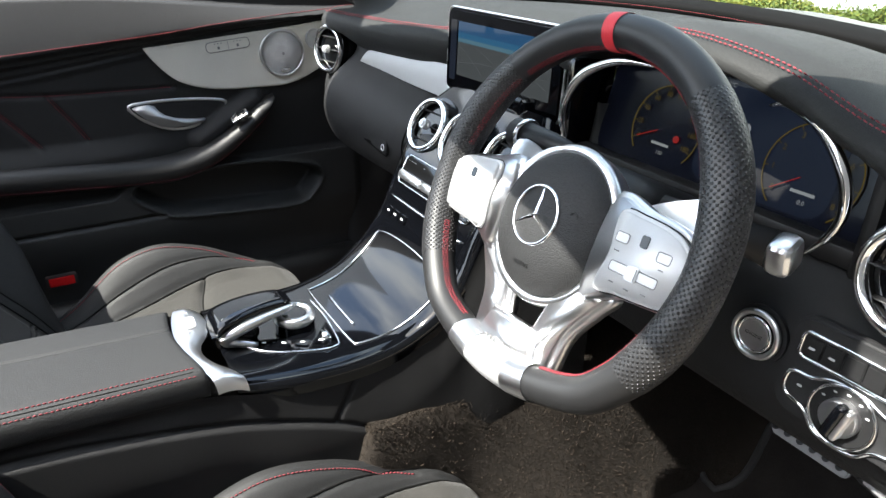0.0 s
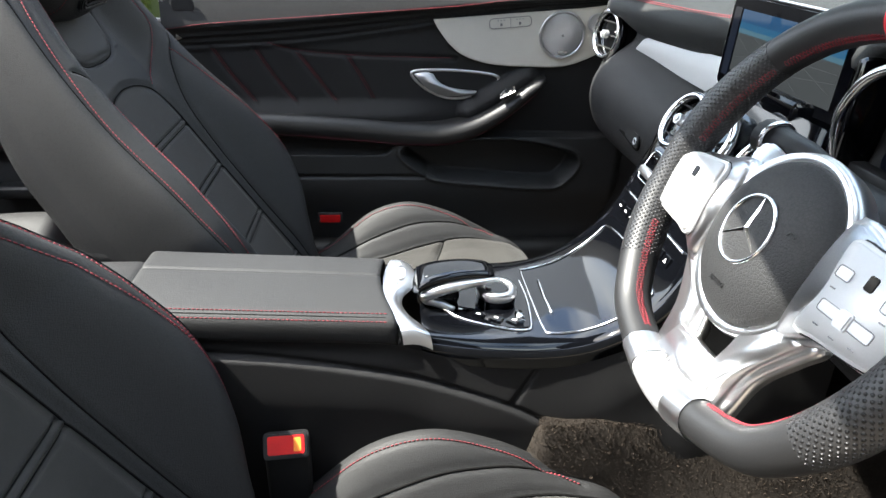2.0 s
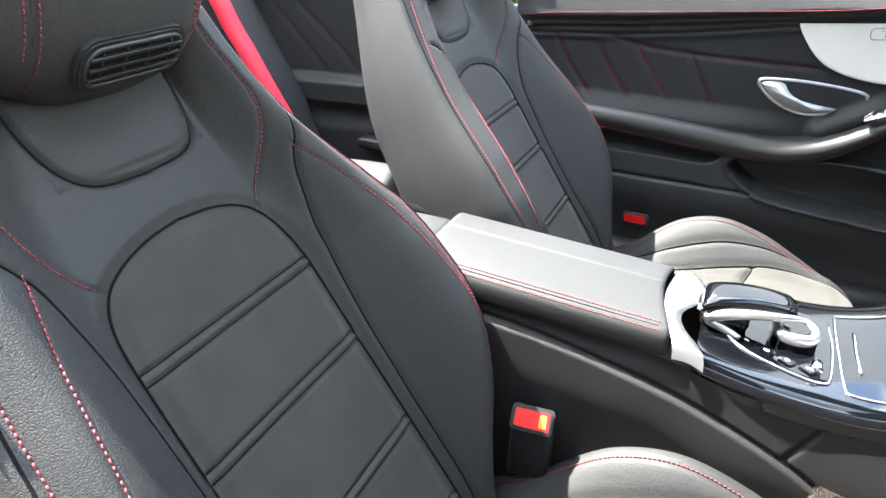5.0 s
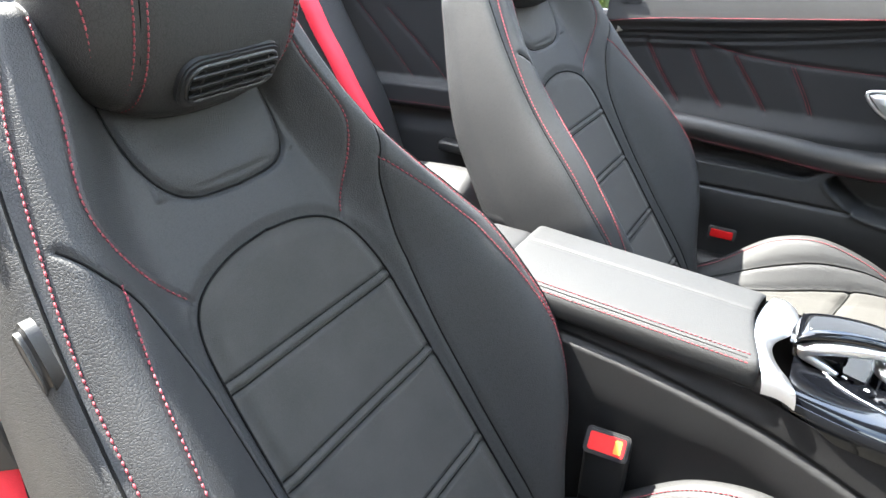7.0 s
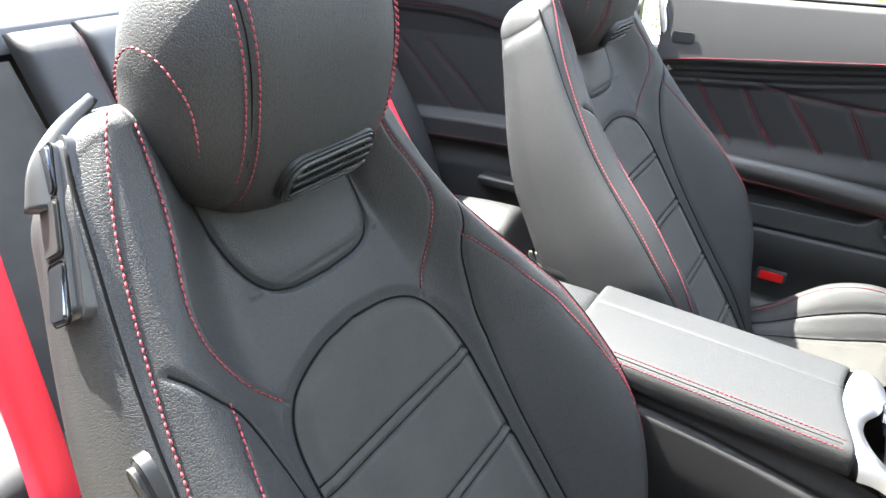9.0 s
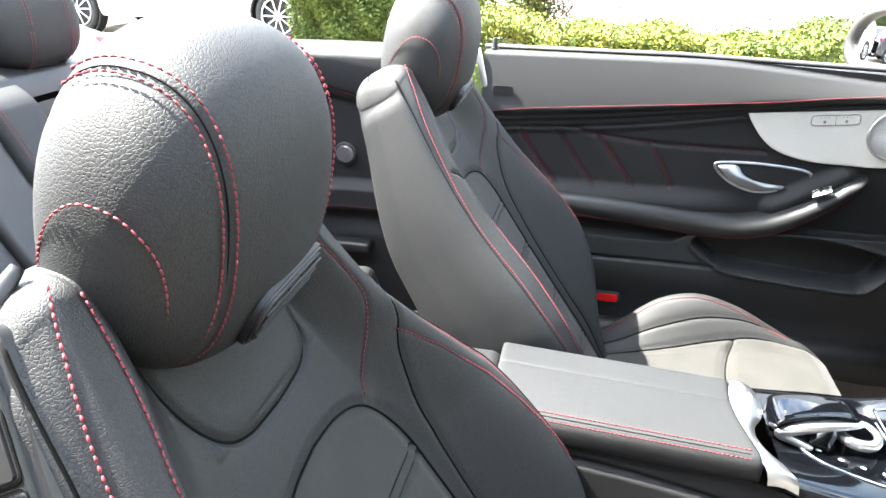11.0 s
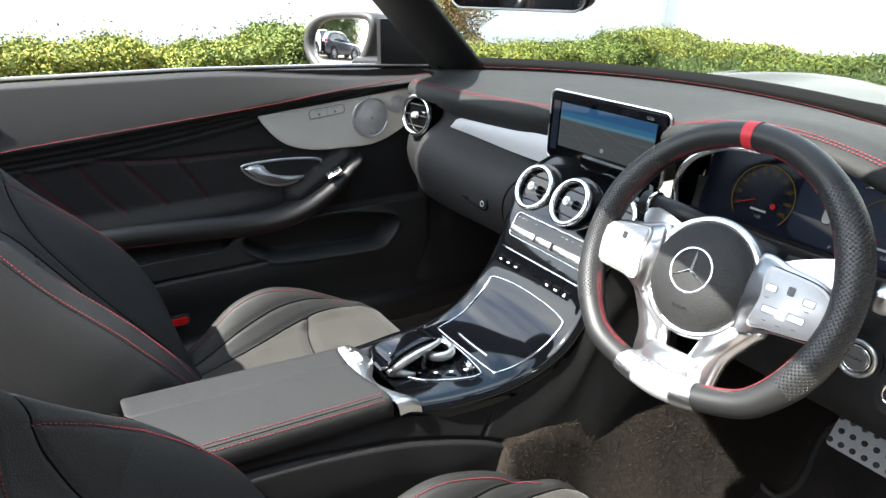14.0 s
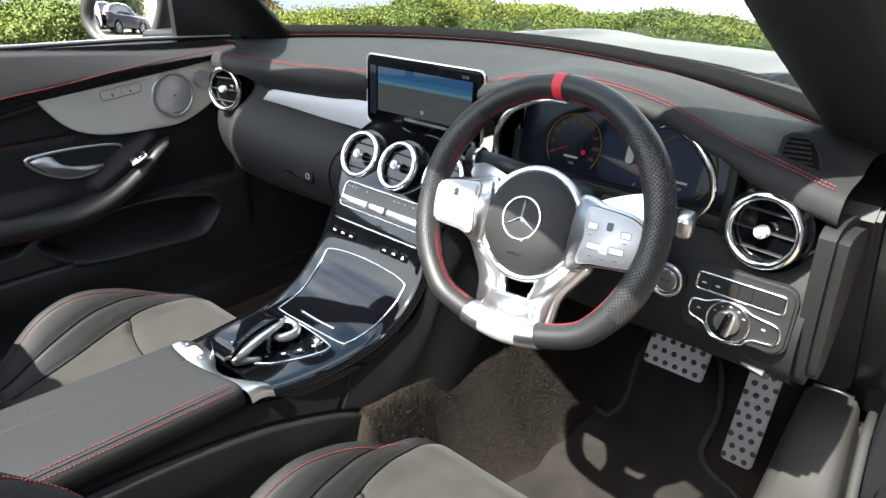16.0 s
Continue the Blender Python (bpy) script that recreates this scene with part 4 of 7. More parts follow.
ts = np.linspace(0, 1, 30)
pad = part("palm_rest", grid_mesh("palm_rest", np.array([palm_ring(c, t) for c, t in zip(PALM, ts)]), close_u=True), PIANO, console, "gloss black touchpad palm rest")
rail = spline([(.010, -.106, .6865), (.018, -.130, .687), (.0245, -.160, .6855), (.0275, -.188, .6805), (.0255, -.206, .6725), (.0205, -.206, .6630), (.0225, -.190, .6570), (.0300, -.168, .6520)], 46)
part("silver_rail", tube(rail, np.interp(np.linspace(0, 1, 46), [0, .08, .35, .6, .75, .9, 1], [.002, .0045, .0065, .0085, .0075, .006, .003]), 14), SATIN, pad, "satin silver rail of the palm rest")
rail = spline([(-.020, -.110, .6865), (-.027, -.145, .6860), (-.030, -.180, .682), (-.028, -.208, .672), (-.020, -.220, .660)], 30)
part("silver_rail", tube(rail, np.interp(np.linspace(0, 1, 30), [0, .1, .6, 1], [.002, .004, .006, .003]), 12), SATIN, pad, "satin silver rail of the palm rest")
part("palm_foot", box((.046, .060, .030), .010, 3, pose(-.002, -.190, .664, 8, 0, 0)), PIANO, pad)
for k, (x, y) in enumerate(((-.012, -.204), (.002, -.205), (.018, -.206))):
    part("pad_mark", plate(rounded(.0030, .0024, .0008), .0004, 0, pose(x, y, .6960, 12, 0, 20)), WHITE_INK, pad)

# climate panel and switch row on the upright part
def s_of_z(z):
    q = stack_at(np.zeros(400), np.linspace(0, STACK_LEN, 400))
    return float(np.interp(z, q[200:, 2], np.linspace(0, STACK_LEN, 400)[200:]))


clim = part("climate_frame", tube([tuple(on_stack(0, s_of_z(.815), .001) @ Vector((x, y, 0))) for x, y in rounded(.206, .046, .010)], .0017, 6, closed=True), CHROME, console, "chrome climate panel frame")
part("climate_field", plate(rounded(.200, .040, .008), .0012, .0004, on_stack(0, s_of_z(.815), .0004)), PIANO, clim)
for x, w in ((-.064, .068), (-.006, .040), (.058, .076)):
    t = part("toggle", box((w, .013, .010), .003, 2, on_stack(x, s_of_z(.807), .005)), SATIN, clim, "silver toggle switch")
for x, wd in ((-.062, "AUTO"), (-.004, "MENU")):
    part("legend", text_mesh(wd, .0055, on_stack(x, s_of_z(.829), .0019)), WHITE_INK, clim, smooth=False)
for x in (-.094, -.084, -.074, -.046, .024, .036, .05, .07, .084):
    part("symbol", plate(rounded(.005, .005, .0015), .0004, 0, on_stack(x, s_of_z(.829), .0018)), WHITE_INK, clim)
row = part("switch_strip", tube([tuple(on_stack(x, s_of_z(.772), .0014).translation) for x in np.linspace(-.104, .104, 16)], .0022, 6), CHROME, console, "thin chrome strip")
for x0, n in ((-.096, 3), (.036, 3)):
    for k in range(n):
        b = part("small_key", plate(rounded(.021, .014, .003), .0016, .0006, on_stack(x0 + .0225 * k, s_of_z(.750), .0004)), PIANO, row)
        part("symbol", plate(rounded(.007, .0026, .001) if not (x0 > 0 and k == 2) else [(-.0036, -.003), (.0036, -.003), (0, .0036)], .0004, 0, on_stack(x0 + .0225 * k, s_of_z(.750), .0021)), WHITE_INK, b)

# ---- cabin shell ----
floor = thing("floor", "dark carpeted car floor", "floor", kind="structure")
gx, gy = np.meshgrid(np.linspace(-.80, .80, 200), np.linspace(-1.6, 1.05, 260))


def floor_z(x, y):
    x, y = np.asarray(x, float), np.asarray(y, float)
    z = .235 + .34 * step(.52, 1.0, y) + .214 * step(.162 + .018 * step(-.10, -.04, y) + .09 * step(.08, .30, y), .145, np.abs(x)) * step(-.115, -.055, y) + .10 * step(.27, .12, np.abs(x))
    z = z + .06 * step(.64, .72, np.abs(x))
    return z + .003 * np.sin(x * 61 + 2 * np.sin(y * 13)) * np.sin(y * 47)


part("carpet", grid_mesh("carpet", np.stack([gx, gy, floor_z(gx, gy)], -1)), CARPET, floor, "dark brown-black looped carpet")

# short pile on the carpet beside the tunnel, where it lies closest
rg = np.random.default_rng(11)
n = 170000
px, py = rg.uniform(.13, .36, n), rg.uniform(-.16, .62, n)
base = np.stack([px, py, floor_z(px, py) - .001], 1)
lean = rg.normal(size=(n, 3)) * .0016 + np.array([.0006, -.0006, .0024])
wide = rg.normal(size=(n, 3))
wide *= .0006 / np.linalg.norm(wide, axis=1)[:, None]
V = np.stack([base - wide, base + wide, base + lean], 1).reshape(-1, 3)
me = bpy.data.meshes.new("carpet_pile")
me.vertices.add(n * 3)
me.vertices.foreach_set("co", V.ravel())
me.loops.add(n * 3)
me.polygons.add(n)
me.polygons.foreach_set("loop_start", np.arange(0, n * 3, 3))
me.loops.foreach_set("vertex_index", np.arange(n * 3))
me.update(calc_edges=True)
YARN = material("carpet_yarn", (0.015, 0.011, 0.008), 0.85, vary=0.0, spec=0.1)
tint = YARN.node_tree.nodes.new("ShaderNodeValToRGB")
tint.color_ramp.elements[0].color = (0.004, 0.003, 0.0024, 1)
tint.color_ramp.elements[1].color = (0.060, 0.046, 0.035, 1)
tint.color_ramp.elements.new(0.55).color = (0.020, 0.0155, 0.012, 1)
fibre = YARN.node_tree.nodes.new("ShaderNodeNewGeometry")
YARN.node_tree.links.new(fibre.outputs["Random Per Island"], tint.inputs[0])
YARN.node_tree.links.new(tint.outputs[0], YARN.node_tree.nodes["Principled BSDF"].inputs["Base Color"])
tagged(part("carpet_pile", me, YARN, floor, smooth=False), kind="stuff")

# ---- passenger door ----
DOOR_X = -.74
UPPER_LEATHER = material("door_top_leather", (0.017, 0.0172, 0.018), 0.6, spec=0.3, grain=0.25, scale=600, voronoi=True)
door = thing("door_1", "black leather passenger door panel with red stitching", "door", kind="structure")
STITCH_L = [(-.78, .870), (-.71, .877), (-.5, .895), (-.294, .918), (-.1, .943), (.1, .965), (.257, .98), (.34, .988)]
SEAM_L = [(-.78, .848), (-.71, .854), (-.5, .868), (-.349, .885), (-.2, .908), (-.1, .925), (.0, .940), (.12, .955), (.36, .98)]
ARC_L = [(-.52, .866), (-.493, .857), (-.43, .846), (-.32, .839), (-.213, .837), (-.1, .836)]
DIAG = [[(-.644, .852), (-.605, .79), (-.555, .727)], [(-.55, .850), (-.505, .78), (-.465, .73)], [(-.46, .846), (-.41, .78), (-.375, .733)], [(-.345, .836), (-.31, .78), (-.288, .74)]]
POCKET = [(-.225, .611), (-.185, .575), (-.135, .549), (.0, .535), (.146, .527), (.19, .55), (.215, .59), (.195, .622), (.1, .645), (.015, .652), (-.1, .648), (-.2, .64)]


def inside(y, z, poly):
    y, z = np.asarray(y, float), np.asarray(z, float)
    r = np.zeros(np.shape(y), bool)
    P = list(poly)
    for (y0, z0), (y1, z1) in zip(P, P[1:] + P[:1]):
        c = ((z0 > z) != (z1 > z)) & (y < (y1 - y0) * (z - z0) / (z1 - z0 + 1e-12) + y0)
        r ^= c
    return r


POCKET_S = [tuple(p) for p in spline(POCKET, 60, closed=True)]
STITCH_LS, SEAM_LS, ARC_LS = smooth2(STITCH_L), smooth2(SEAM_L), smooth2(ARC_L)
DIAG_S = [smooth2(d, 20) for d in DIAG]


def door_x(y, z):
    y, z = np.asarray(y, float), np.asarray(z, float)
    top = 1.028 - .022 * step(-.3, .3, y)
    line = curve_at(y, STITCH_L)
    s = np.clip((z - line) / (top - line), 0, 1)
    x = DOOR_X + .014 * step(0, .14, s) - .030 * s ** 1.3 - .014 * step(top - .010, top, z) ** 2
    x = x - .007 * step(-.002, -.010, z - line)
    x = x - .007 * step(.0, -.02, z - curve_at(np.clip(y, -.78, .36), SEAM_L))
    x = x - .005 * np.exp(-(gap_to(y, z, SEAM_LS) / .004) ** 2)
    for L in [ARC_LS] + DIAG_S:
        x = x - .004 * np.exp(-(gap_to(y, z, L) / .005) ** 2)
    # the panel swells out over the armrest and under the window switch
    x = x + .022 * step(.745, .700, z) * step(.63, .67, z) * step(-.05, -.26, y)
    d = gap_to(y, z, [(-.06, .712), (-.01, .742), (.04, .775), (.07, .795)])
    x = x + .024 * step(.036, .004, d)
    # lower moulding stands proud, with the map pocket sunk into it
    edge = .613 + .047 * step(-.27, -.20, y)
    x = x + .026 * step(edge + .005, edge - .004, z) * step(.36, .30, y) - .03 * step(.54, .40, z)
    x = x - .008 * np.exp(-((z - .556) / .004) ** 2) * (y < -.16)
    ins = inside(y, z, POCKET_S)
    d = gap_to(y, z, POCKET_S + POCKET_S[:1])
    x = x - np.where(ins, .055 * step(0, .02, d), 0)
    x = x + np.where(~ins, .006 * np.exp(-(d / .006) ** 2), 0)
    return x


def door_at(y, z, lift=0.0):
    y, z = np.asarray(y, float), np.asarray(z, float)
    return np.stack([door_x(y, z) + lift, y, z], -1)


dy, dz = np.meshgrid(np.linspace(-.735, .36, 330), np.linspace(.34, 1.028, 220))
P = door_at(dy, dz)
P[:, :, 2] = dz - .022 * step(-.3, .3, dy) * step(.95, 1.028, dz)
low = dz < curve_at(dy, STITCH_L) - .003
mask = low[:-1, :-1] & low[1:, 1:]
part("upper_trim", grid_mesh("upper_trim", P, ~mask), UPPER_LEATHER, door, "smooth black leather door top")
ml = dz < .612 + .047 * step(-.27, -.20, dy)
ml = mask & ml[:-1, :-1] & ml[1:, 1:]
part("door_panel", grid_mesh("door_panel", P, mask & ~ml), SOFT, door, "black door trim panel")
part("door_moulding", grid_mesh("door_moulding", P, ml), material("dark_grey_moulding", (0.020, 0.021, 0.022), 0.5, spec=0.35, grain=0.3, scale=800, voronoi=True), door, "dark grey lower door moulding with map pocket")
part("door_core", box((.09, 1.08, .70), .02, 2, pose(-.875, -.19, .655)), SOFT, door)
lines = []
for L in (ARC_L, *DIAG):
    Q = spline(L, 120)
    N = np.tile([1.0, 0, .1], (120, 1))
    lines.append((door_at(Q[:, 0], Q[:, 1], .0014), N))
    if L is not ARC_L:
        lines.append((door_at(Q[:, 0] + .006, Q[:, 1], .0014), N))
part("red_stitching", stitches(lines, .0056, .0038, .0008), RED_THREAD, door, "red thread")
# top thread, a finger above the lower edge of the upper trim
Q = spline([(-.73, .892), (-.626, .907), (-.392, .927), (-.125, .950), (.0, .965), (.133, .977), (.245, .984), (.335, .990)], 200)
zp = Q[:, 1].copy()
for _ in range(4):
    zp = Q[:, 1] + .022 * step(-.3, .3, Q[:, 0]) * step(.95, 1.028, zp)
lines = [(np.stack([door_x(Q[:, 0], zp) + .0012, Q[:, 0], Q[:, 1]], 1), np.tile([.9, 0, .3], (200, 1)))]
part("red_stitching", stitches(lines, .0056, .0040, .0008), RED_THREAD, door, "red thread")
# belt line strip and lock pin
part("window_seal", tube([(-.795, -.74, 1.031), (-.795, -.3, 1.030), (-.79, .1, 1.019), (-.785, .34, 1.006)], .006, 8, flat=.8), RUBBER, door)
part("belt_moulding", tube([(-.806, -.74, 1.031), (-.806, -.3, 1.031), (-.801, .1, 1.020), (-.796, .34, 1.007)], .004, 8), CHROME, door, "bright belt strip")
pin = thing("lock_pin", "small black door lock pin on the belt line", "lock pin")
part("pin", disc(.006, .026, .002, 14, pose(-.776, -.715, 1.040)), RUBBER, pin)
part("collar", disc(.010, .004, .001, 14, pose(-.776, -.715, 1.029)), RUBBER, pin)
part("end_strip", tube(spline([(-.752, -.752, 1.03), (-.742, -.735, .97), (-.742, -.715, .90), (-.744, -.705, .87)], 16), .008, 8, flat=.5), SATIN, door, "satin silver end strip")
# armrest
P, lines = [], []
for y in np.linspace(-.70, .112, 90):
    c = float(curve_at(y, [(-.72, .686), (-.53, .683), (-.32, .670), (-.2, .661), (-.115, .663), (-.04, .686), (.03, .730), (.08, .770), (.115, .796)]))
    h = float(curve_at(y, [(-.72, .030), (-.54, .031), (-.3, .033), (-.1, .031), (.03, .027), (.09, .020), (.115, .007)]))
    d = float(curve_at(y, [(-.72, .025), (-.5, .030), (-.2, .034), (.0, .040), (.08, .036), (.105, .028), (.115, .012)]))
    a = np.linspace(-np.pi / 2, np.pi / 2, 22)
    P.append(np.stack([DOOR_X - .025 + (d + .02) * np.cos(a) ** .6, np.full(22, y), c + h * np.sin(a)], 1))
    if y < .10:
        lines.append((DOOR_X - .025 + (d + .02) * .93 + .0008, y, c - h * .55))
P = np.array(P)
rest = part("door_armrest", grid_mesh("door_armrest", P), SMOOTH_LEATHER, door, "padded black leather door armrest")
part("red_stitching", stitches([(np.array(lines), np.tile([1.0, 0, -.3], (len(lines), 1)))]), RED_THREAD, rest, "red thread")
FACE = Matrix(((0, 0, 1, 0), (1, 0, 0, 0), (0, 1, 0, 0), (0, 0, 0, 1)))     # plate x, y, z to car y, z, x


def on_door(y, z, x, turn=0):
    return Matrix.Translation((x, y, z)) @ FACE @ pose(0, 0, 0, 0, 0, turn)


# grey metal speaker panel
out = spline([(-.151, .9215), (-.149, .917), (-.138, .899), (-.112, .867), (-.078, .843), (-.02, .826), (.06, .821), (.154, .823), (.23, .852), (.278, .890), (.29, .93), (.262, .958), (.17, .950), (.02, .9365), (-.11, .9248), (-.146, .9222)], 120, closed=True)
panel = part("speaker_panel", plate([tuple(p) for p in out], .010, .003, on_door(0, 0, -.752)), BRUSHED, door, "brushed grey aluminium speaker panel")
mesh_mat = material("perforated_metal", (0.52, 0.52, 0.52), 0.30, metal=0.85, grain=0.9, scale=650, voronoi=True, vary=0.1)
cone = grid_mesh("speaker_cover", np.array([[(.048 * q * math.cos(a), .048 * q * math.sin(a), .003 + .010 * (1 - q ** 2.5)) for a in np.linspace(0, 2 * np.pi, 49)] for q in np.linspace(.01, 1, 22)]))
cone.transform(on_door(.141, .894, -.742))
part("speaker_cover", cone, mesh_mat, panel, "round perforated speaker grille")
part("speaker_ring", ring(.050, .0030, m=on_door(.141, .894, -.737)), SATIN, panel)
part("speaker_mark", disc(.004, .002, .0008, 16, on_door(.141, .894, -.7295)), BUTTON_INK, panel)
part("name_plate", plate(rounded(.022, .005, .002), .002, .0005, on_door(.145, .857, -.733)), CHROME, panel)
part("tweeter_cover", disc(.022, .008, .002, 32, on_door(.220, .921, -.738)), mesh_mat, panel, "small round tweeter grille")
part("tweeter_ring", ring(.022, .0012, 36, on_door(.220, .921, -.735)), SATIN, panel)
m = on_door(.022, .9185, -.7435, 5.5)
key = part("seat_heat_buttons", plate(rounded(.094, .021, .008), .003, .001, m), BRUSHED, panel)
part("button_joint", tube([tuple(m @ Vector((x, y, .0026))) for x, y in rounded(.0945, .0215, .008)], .0007, 4, closed=True), BUTTON_INK, key)
part("button_joint", tube([tuple(m @ Vector((0, y, .0030))) for y in (-.0102, 0, .0102)], .0004, 4), BUTTON_INK, key)
for k in (-1, 1):
    for j in range(3):
        part("marking", plate(rounded(.003, .0016, .0006), .0004, 0, m @ pose(.021 * k - .007 + .007 * j, .006, .0029)), BUTTON_INK, key)
    part("marking", plate(rounded(.005, .006, .001), .0004, 0, m @ pose(.021 * k, -.003, .0029)), BUTTON_INK, key)
# inside pull
pull_out = spline([(-.198, .803), (-.165, .808), (-.1, .8085), (-.03, .803), (.004, .795), (.0, .782), (-.03, .760), (-.07, .746), (-.115, .745), (-.16, .762), (-.19, .786)], 66, closed=True)
pull = part("pull_bezel", tube([(-.756, y, z) for y, z in pull_out], .0042, 8, closed=True), SATIN, door, "satin silver pull surround")
part("pull_cup", plate([tuple(p) for p in pull_out], .002, .0005, on_door(0, 0, -.763)), GAP, pull)
lev = [(-.193, .799), (-.178, .803), (-.158, .8035), (-.147, .799), (-.140, .788), (-.128, .777), (-.108, .769), (-.08, .7645), (-.045, .762), (-.05, .755), (-.08, .7505), (-.11, .7495), (-.14, .755), (-.165, .770), (-.184, .788)]
part("pull_lever", plate(lev, .012, .0015, on_door(0, 0, -.756), 2), SILVER_PAINT, pull, "satin silver door lever", smooth="soft")
sw = part("window_switch", box((.020, .040, .006), .002, 2, pose(-.712, .022, .768, 32, 30, 0)), CHROME, door, "chrome edged window switch")
part("rocker", box((.012, .020, .008), .002, 2, pose(-.710, .026, .772, 32, 30, 0)), PIANO, sw)
part("lock_label", plate(rounded(.046, .024, .007), .003, .001, on_door(-.686, .942, -.735)), SOFT, door)
refl = part("door_reflector", plate(rounded(.062, .030, .006), .006, .002, on_door(-.398, .446, -.734)), RUBBER, door)
part("lens", plate(rounded(.050, .020, .003), .003, .001, on_door(-.398, .446, -.7285)), RED_LENS, refl, "red door reflector")

# door sill and hinge side of the passenger footwell
part("kick_trim", box((.10, .68, .62), .05, 4, pose(-.785, .62, .56)), SOFT, floor)
part("sill_trim", box((.10, 1.5, .16), .04, 4, pose(-.765, -.1, .30)), DARK_PLASTIC, floor)

# ---- dashboard ----
PAINT_IN = material("black_post_paint", (0.010, 0.010, 0.011), 0.30, vary=0.1, coat=0.3)
dash = thing("dashboard", "black leather dashboard with red double stitching", "dashboard")
X = np.linspace(-.745, .684, 240)
Y_EDGE = [(-.75, .27), (-.68, .225), (-.6, .205), (-.35, .197), (-.17, .214), (-.11, .236), (0, .252), (.11, .242), (.18, .208), (.23, .19), (.3, .178), (.4, .17), (.5, .178), (.62, .178), (.68, .165), (.72, .16)]
Z_EDGE = [(-.75, .980), (-.6, .994), (-.35, 1.005), (-.13, 1.014), (.06, 1.022), (.14, 1.036), (.22, 1.058), (.3, 1.072), (.38, 1.074), (.46, 1.060), (.54, 1.030), (.62, 1.010), (.68, .999), (.72, .994)]
ys, zs = curve_at(X, Y_EDGE), curve_at(X, Z_EDGE)


def dash_section(x):
    y0, z0 = float(curve_at(x, Y_EDGE)), float(curve_at(x, Z_EDGE))
    hood = float(step(.15, .22, x) * step(.585, .53, x))
    deep = float(step(-.08, -.15, x) * step(-.53, -.47, x))
    yf = .63 - .55 * x * x
    zf = 1.043 - .055 * x * x
    return spline([(yf + .03, zf - .06), (yf, zf - .022), (yf - .03, zf - .008), (yf * .55 + y0 * .45, (zf + z0) / 2 + .008), (y0 + .07, z0 + .006), (y0 + .03, z0 + .004), (y0 + .008, z0), (y0 - .002, z0 - .007),
                   (y0 - .006, z0 - .020), (y0 + .000 + .012 * hood + .006 * deep, z0 - .034 + .012 * hood - .010 * deep), (y0 + .04 + .05 * hood - .010 * deep, z0 - .048 + .014 * hood - .014 * deep)], 54)


SEC = np.array([dash_section(x) for x in X])
part("dash_pad", grid_mesh("dash_pad", np.concatenate([np.repeat(X[:, None, None], 54, 1), SEC], 2)), DASH_LEATHER, dash, "black leather dash top")
lines = []
for a0, a1 in ((-.70, .15), (.16, .675)):
    for k in (.6, -.7):
        xs = np.linspace(a0, a1, 200)
        Q, N = [], []
        for x in xs:
            y0, z0 = float(curve_at(x, Y_EDGE)), float(curve_at(x, Z_EDGE))
            Q.append((x, y0 + .0105 + .006 * k, z0 + .0022 + .0012 * k))
            N.append((0, -.35, .94))
        lines.append((np.array(Q), np.array(N)))
part("red_stitching", stitches(lines, .0052, .0036, .0007), RED_THREAD, dash, "red double stitching")
xs = np.linspace(-.66, .655, 300)
lines = [(np.stack([xs, .63 - .55 * xs * xs - .062, 1.043 - .055 * xs * xs + .0022], 1), np.tile([0, -.1, 1.0], (300, 1)))]
part("red_stitching", stitches(lines, .0052, .0030, .00035), RED_THREAD, dash, "thin red thread at the windscreen")
P = []
for x in np.linspace(-.745, -.125, 70):
    y0 = float(curve_at(x, Y_EDGE))
    r = .03 * float(step(-.16, -.12, x)) + .028 * float(step(-.54, -.60, x))
    sec = spline([(y0 + .035, .966), (y0 + .045, .945), (y0 + .043, .920), (y0 + .018, .898), (y0 - .018, .868), (y0 - .035, .830), (y0 - .032, .785), (y0 - .005, .735), (y0 + .06, .695), (y0 + .16, .672), (y0 + .40, .655)], 48)
    P.append(np.stack([np.full(48, x), sec[:, 0] + r, sec[:, 1]], 1))
part("glovebox", grid_mesh("glovebox", np.array(P)), SOFT, dash, "soft black glovebox side")
# silver strip: a long blade that widens towards the screen
P = []
for x in np.linspace(-.482, -.085, 70):
    top = float(curve_at(x, [(-.482, .915), (-.474, .926), (-.462, .933), (-.443, .938), (-.346, .946), (-.257, .952), (-.156, .959), (-.08, .962)]))
    bot = float(curve_at(x, [(-.482, .911), (-.395, .910), (-.257, .906), (-.143, .905), (-.08, .903)]))
    P.append([(x, .228 - .006 * q - .003 * math.sin(math.pi * q), top + (bot - top) * q) for q in np.linspace(0, 1, 9)])
part("silver_strip", grid_mesh("silver_strip", np.array(P)), PAD_SILVER, dash, "satin silver trim strip")
m = axes((-.298, .1665, .803), (1, 0, -.10), (0, .05, 1))
h = part("glovebox_handle", plate(rounded(.108, .034, .013), .003, .0012, m), GAP, dash, "black recessed glovebox latch")
part("latch", plate(rounded(.066, .026, .008), .004, .0015, m @ pose(.018, 0, .0004)), SOFT, h)
part("lock", ring(.0055, .0010, 20, m @ pose(.036, -.002, .0044)), SATIN, h)
def glove_y(x, z):
    y0 = float(curve_at(x, Y_EDGE))
    r = .03 * float(step(-.16, -.12, x))
    return y0 + r + float(curve_at(z, [(.735, -.005), (.785, -.032), (.830, -.035), (.868, -.018), (.898, .018), (.920, .043)]))


part("glovebox_joint", tube([(x, glove_y(x, z) - .0002, z) for x, z in spline([(-.140, .905), (-.165, .887), (-.190, .855), (-.200, .825), (-.203, .79), (-.200, .745)], 40)], .0016, 6), GAP, dash, "dark glovebox joint")
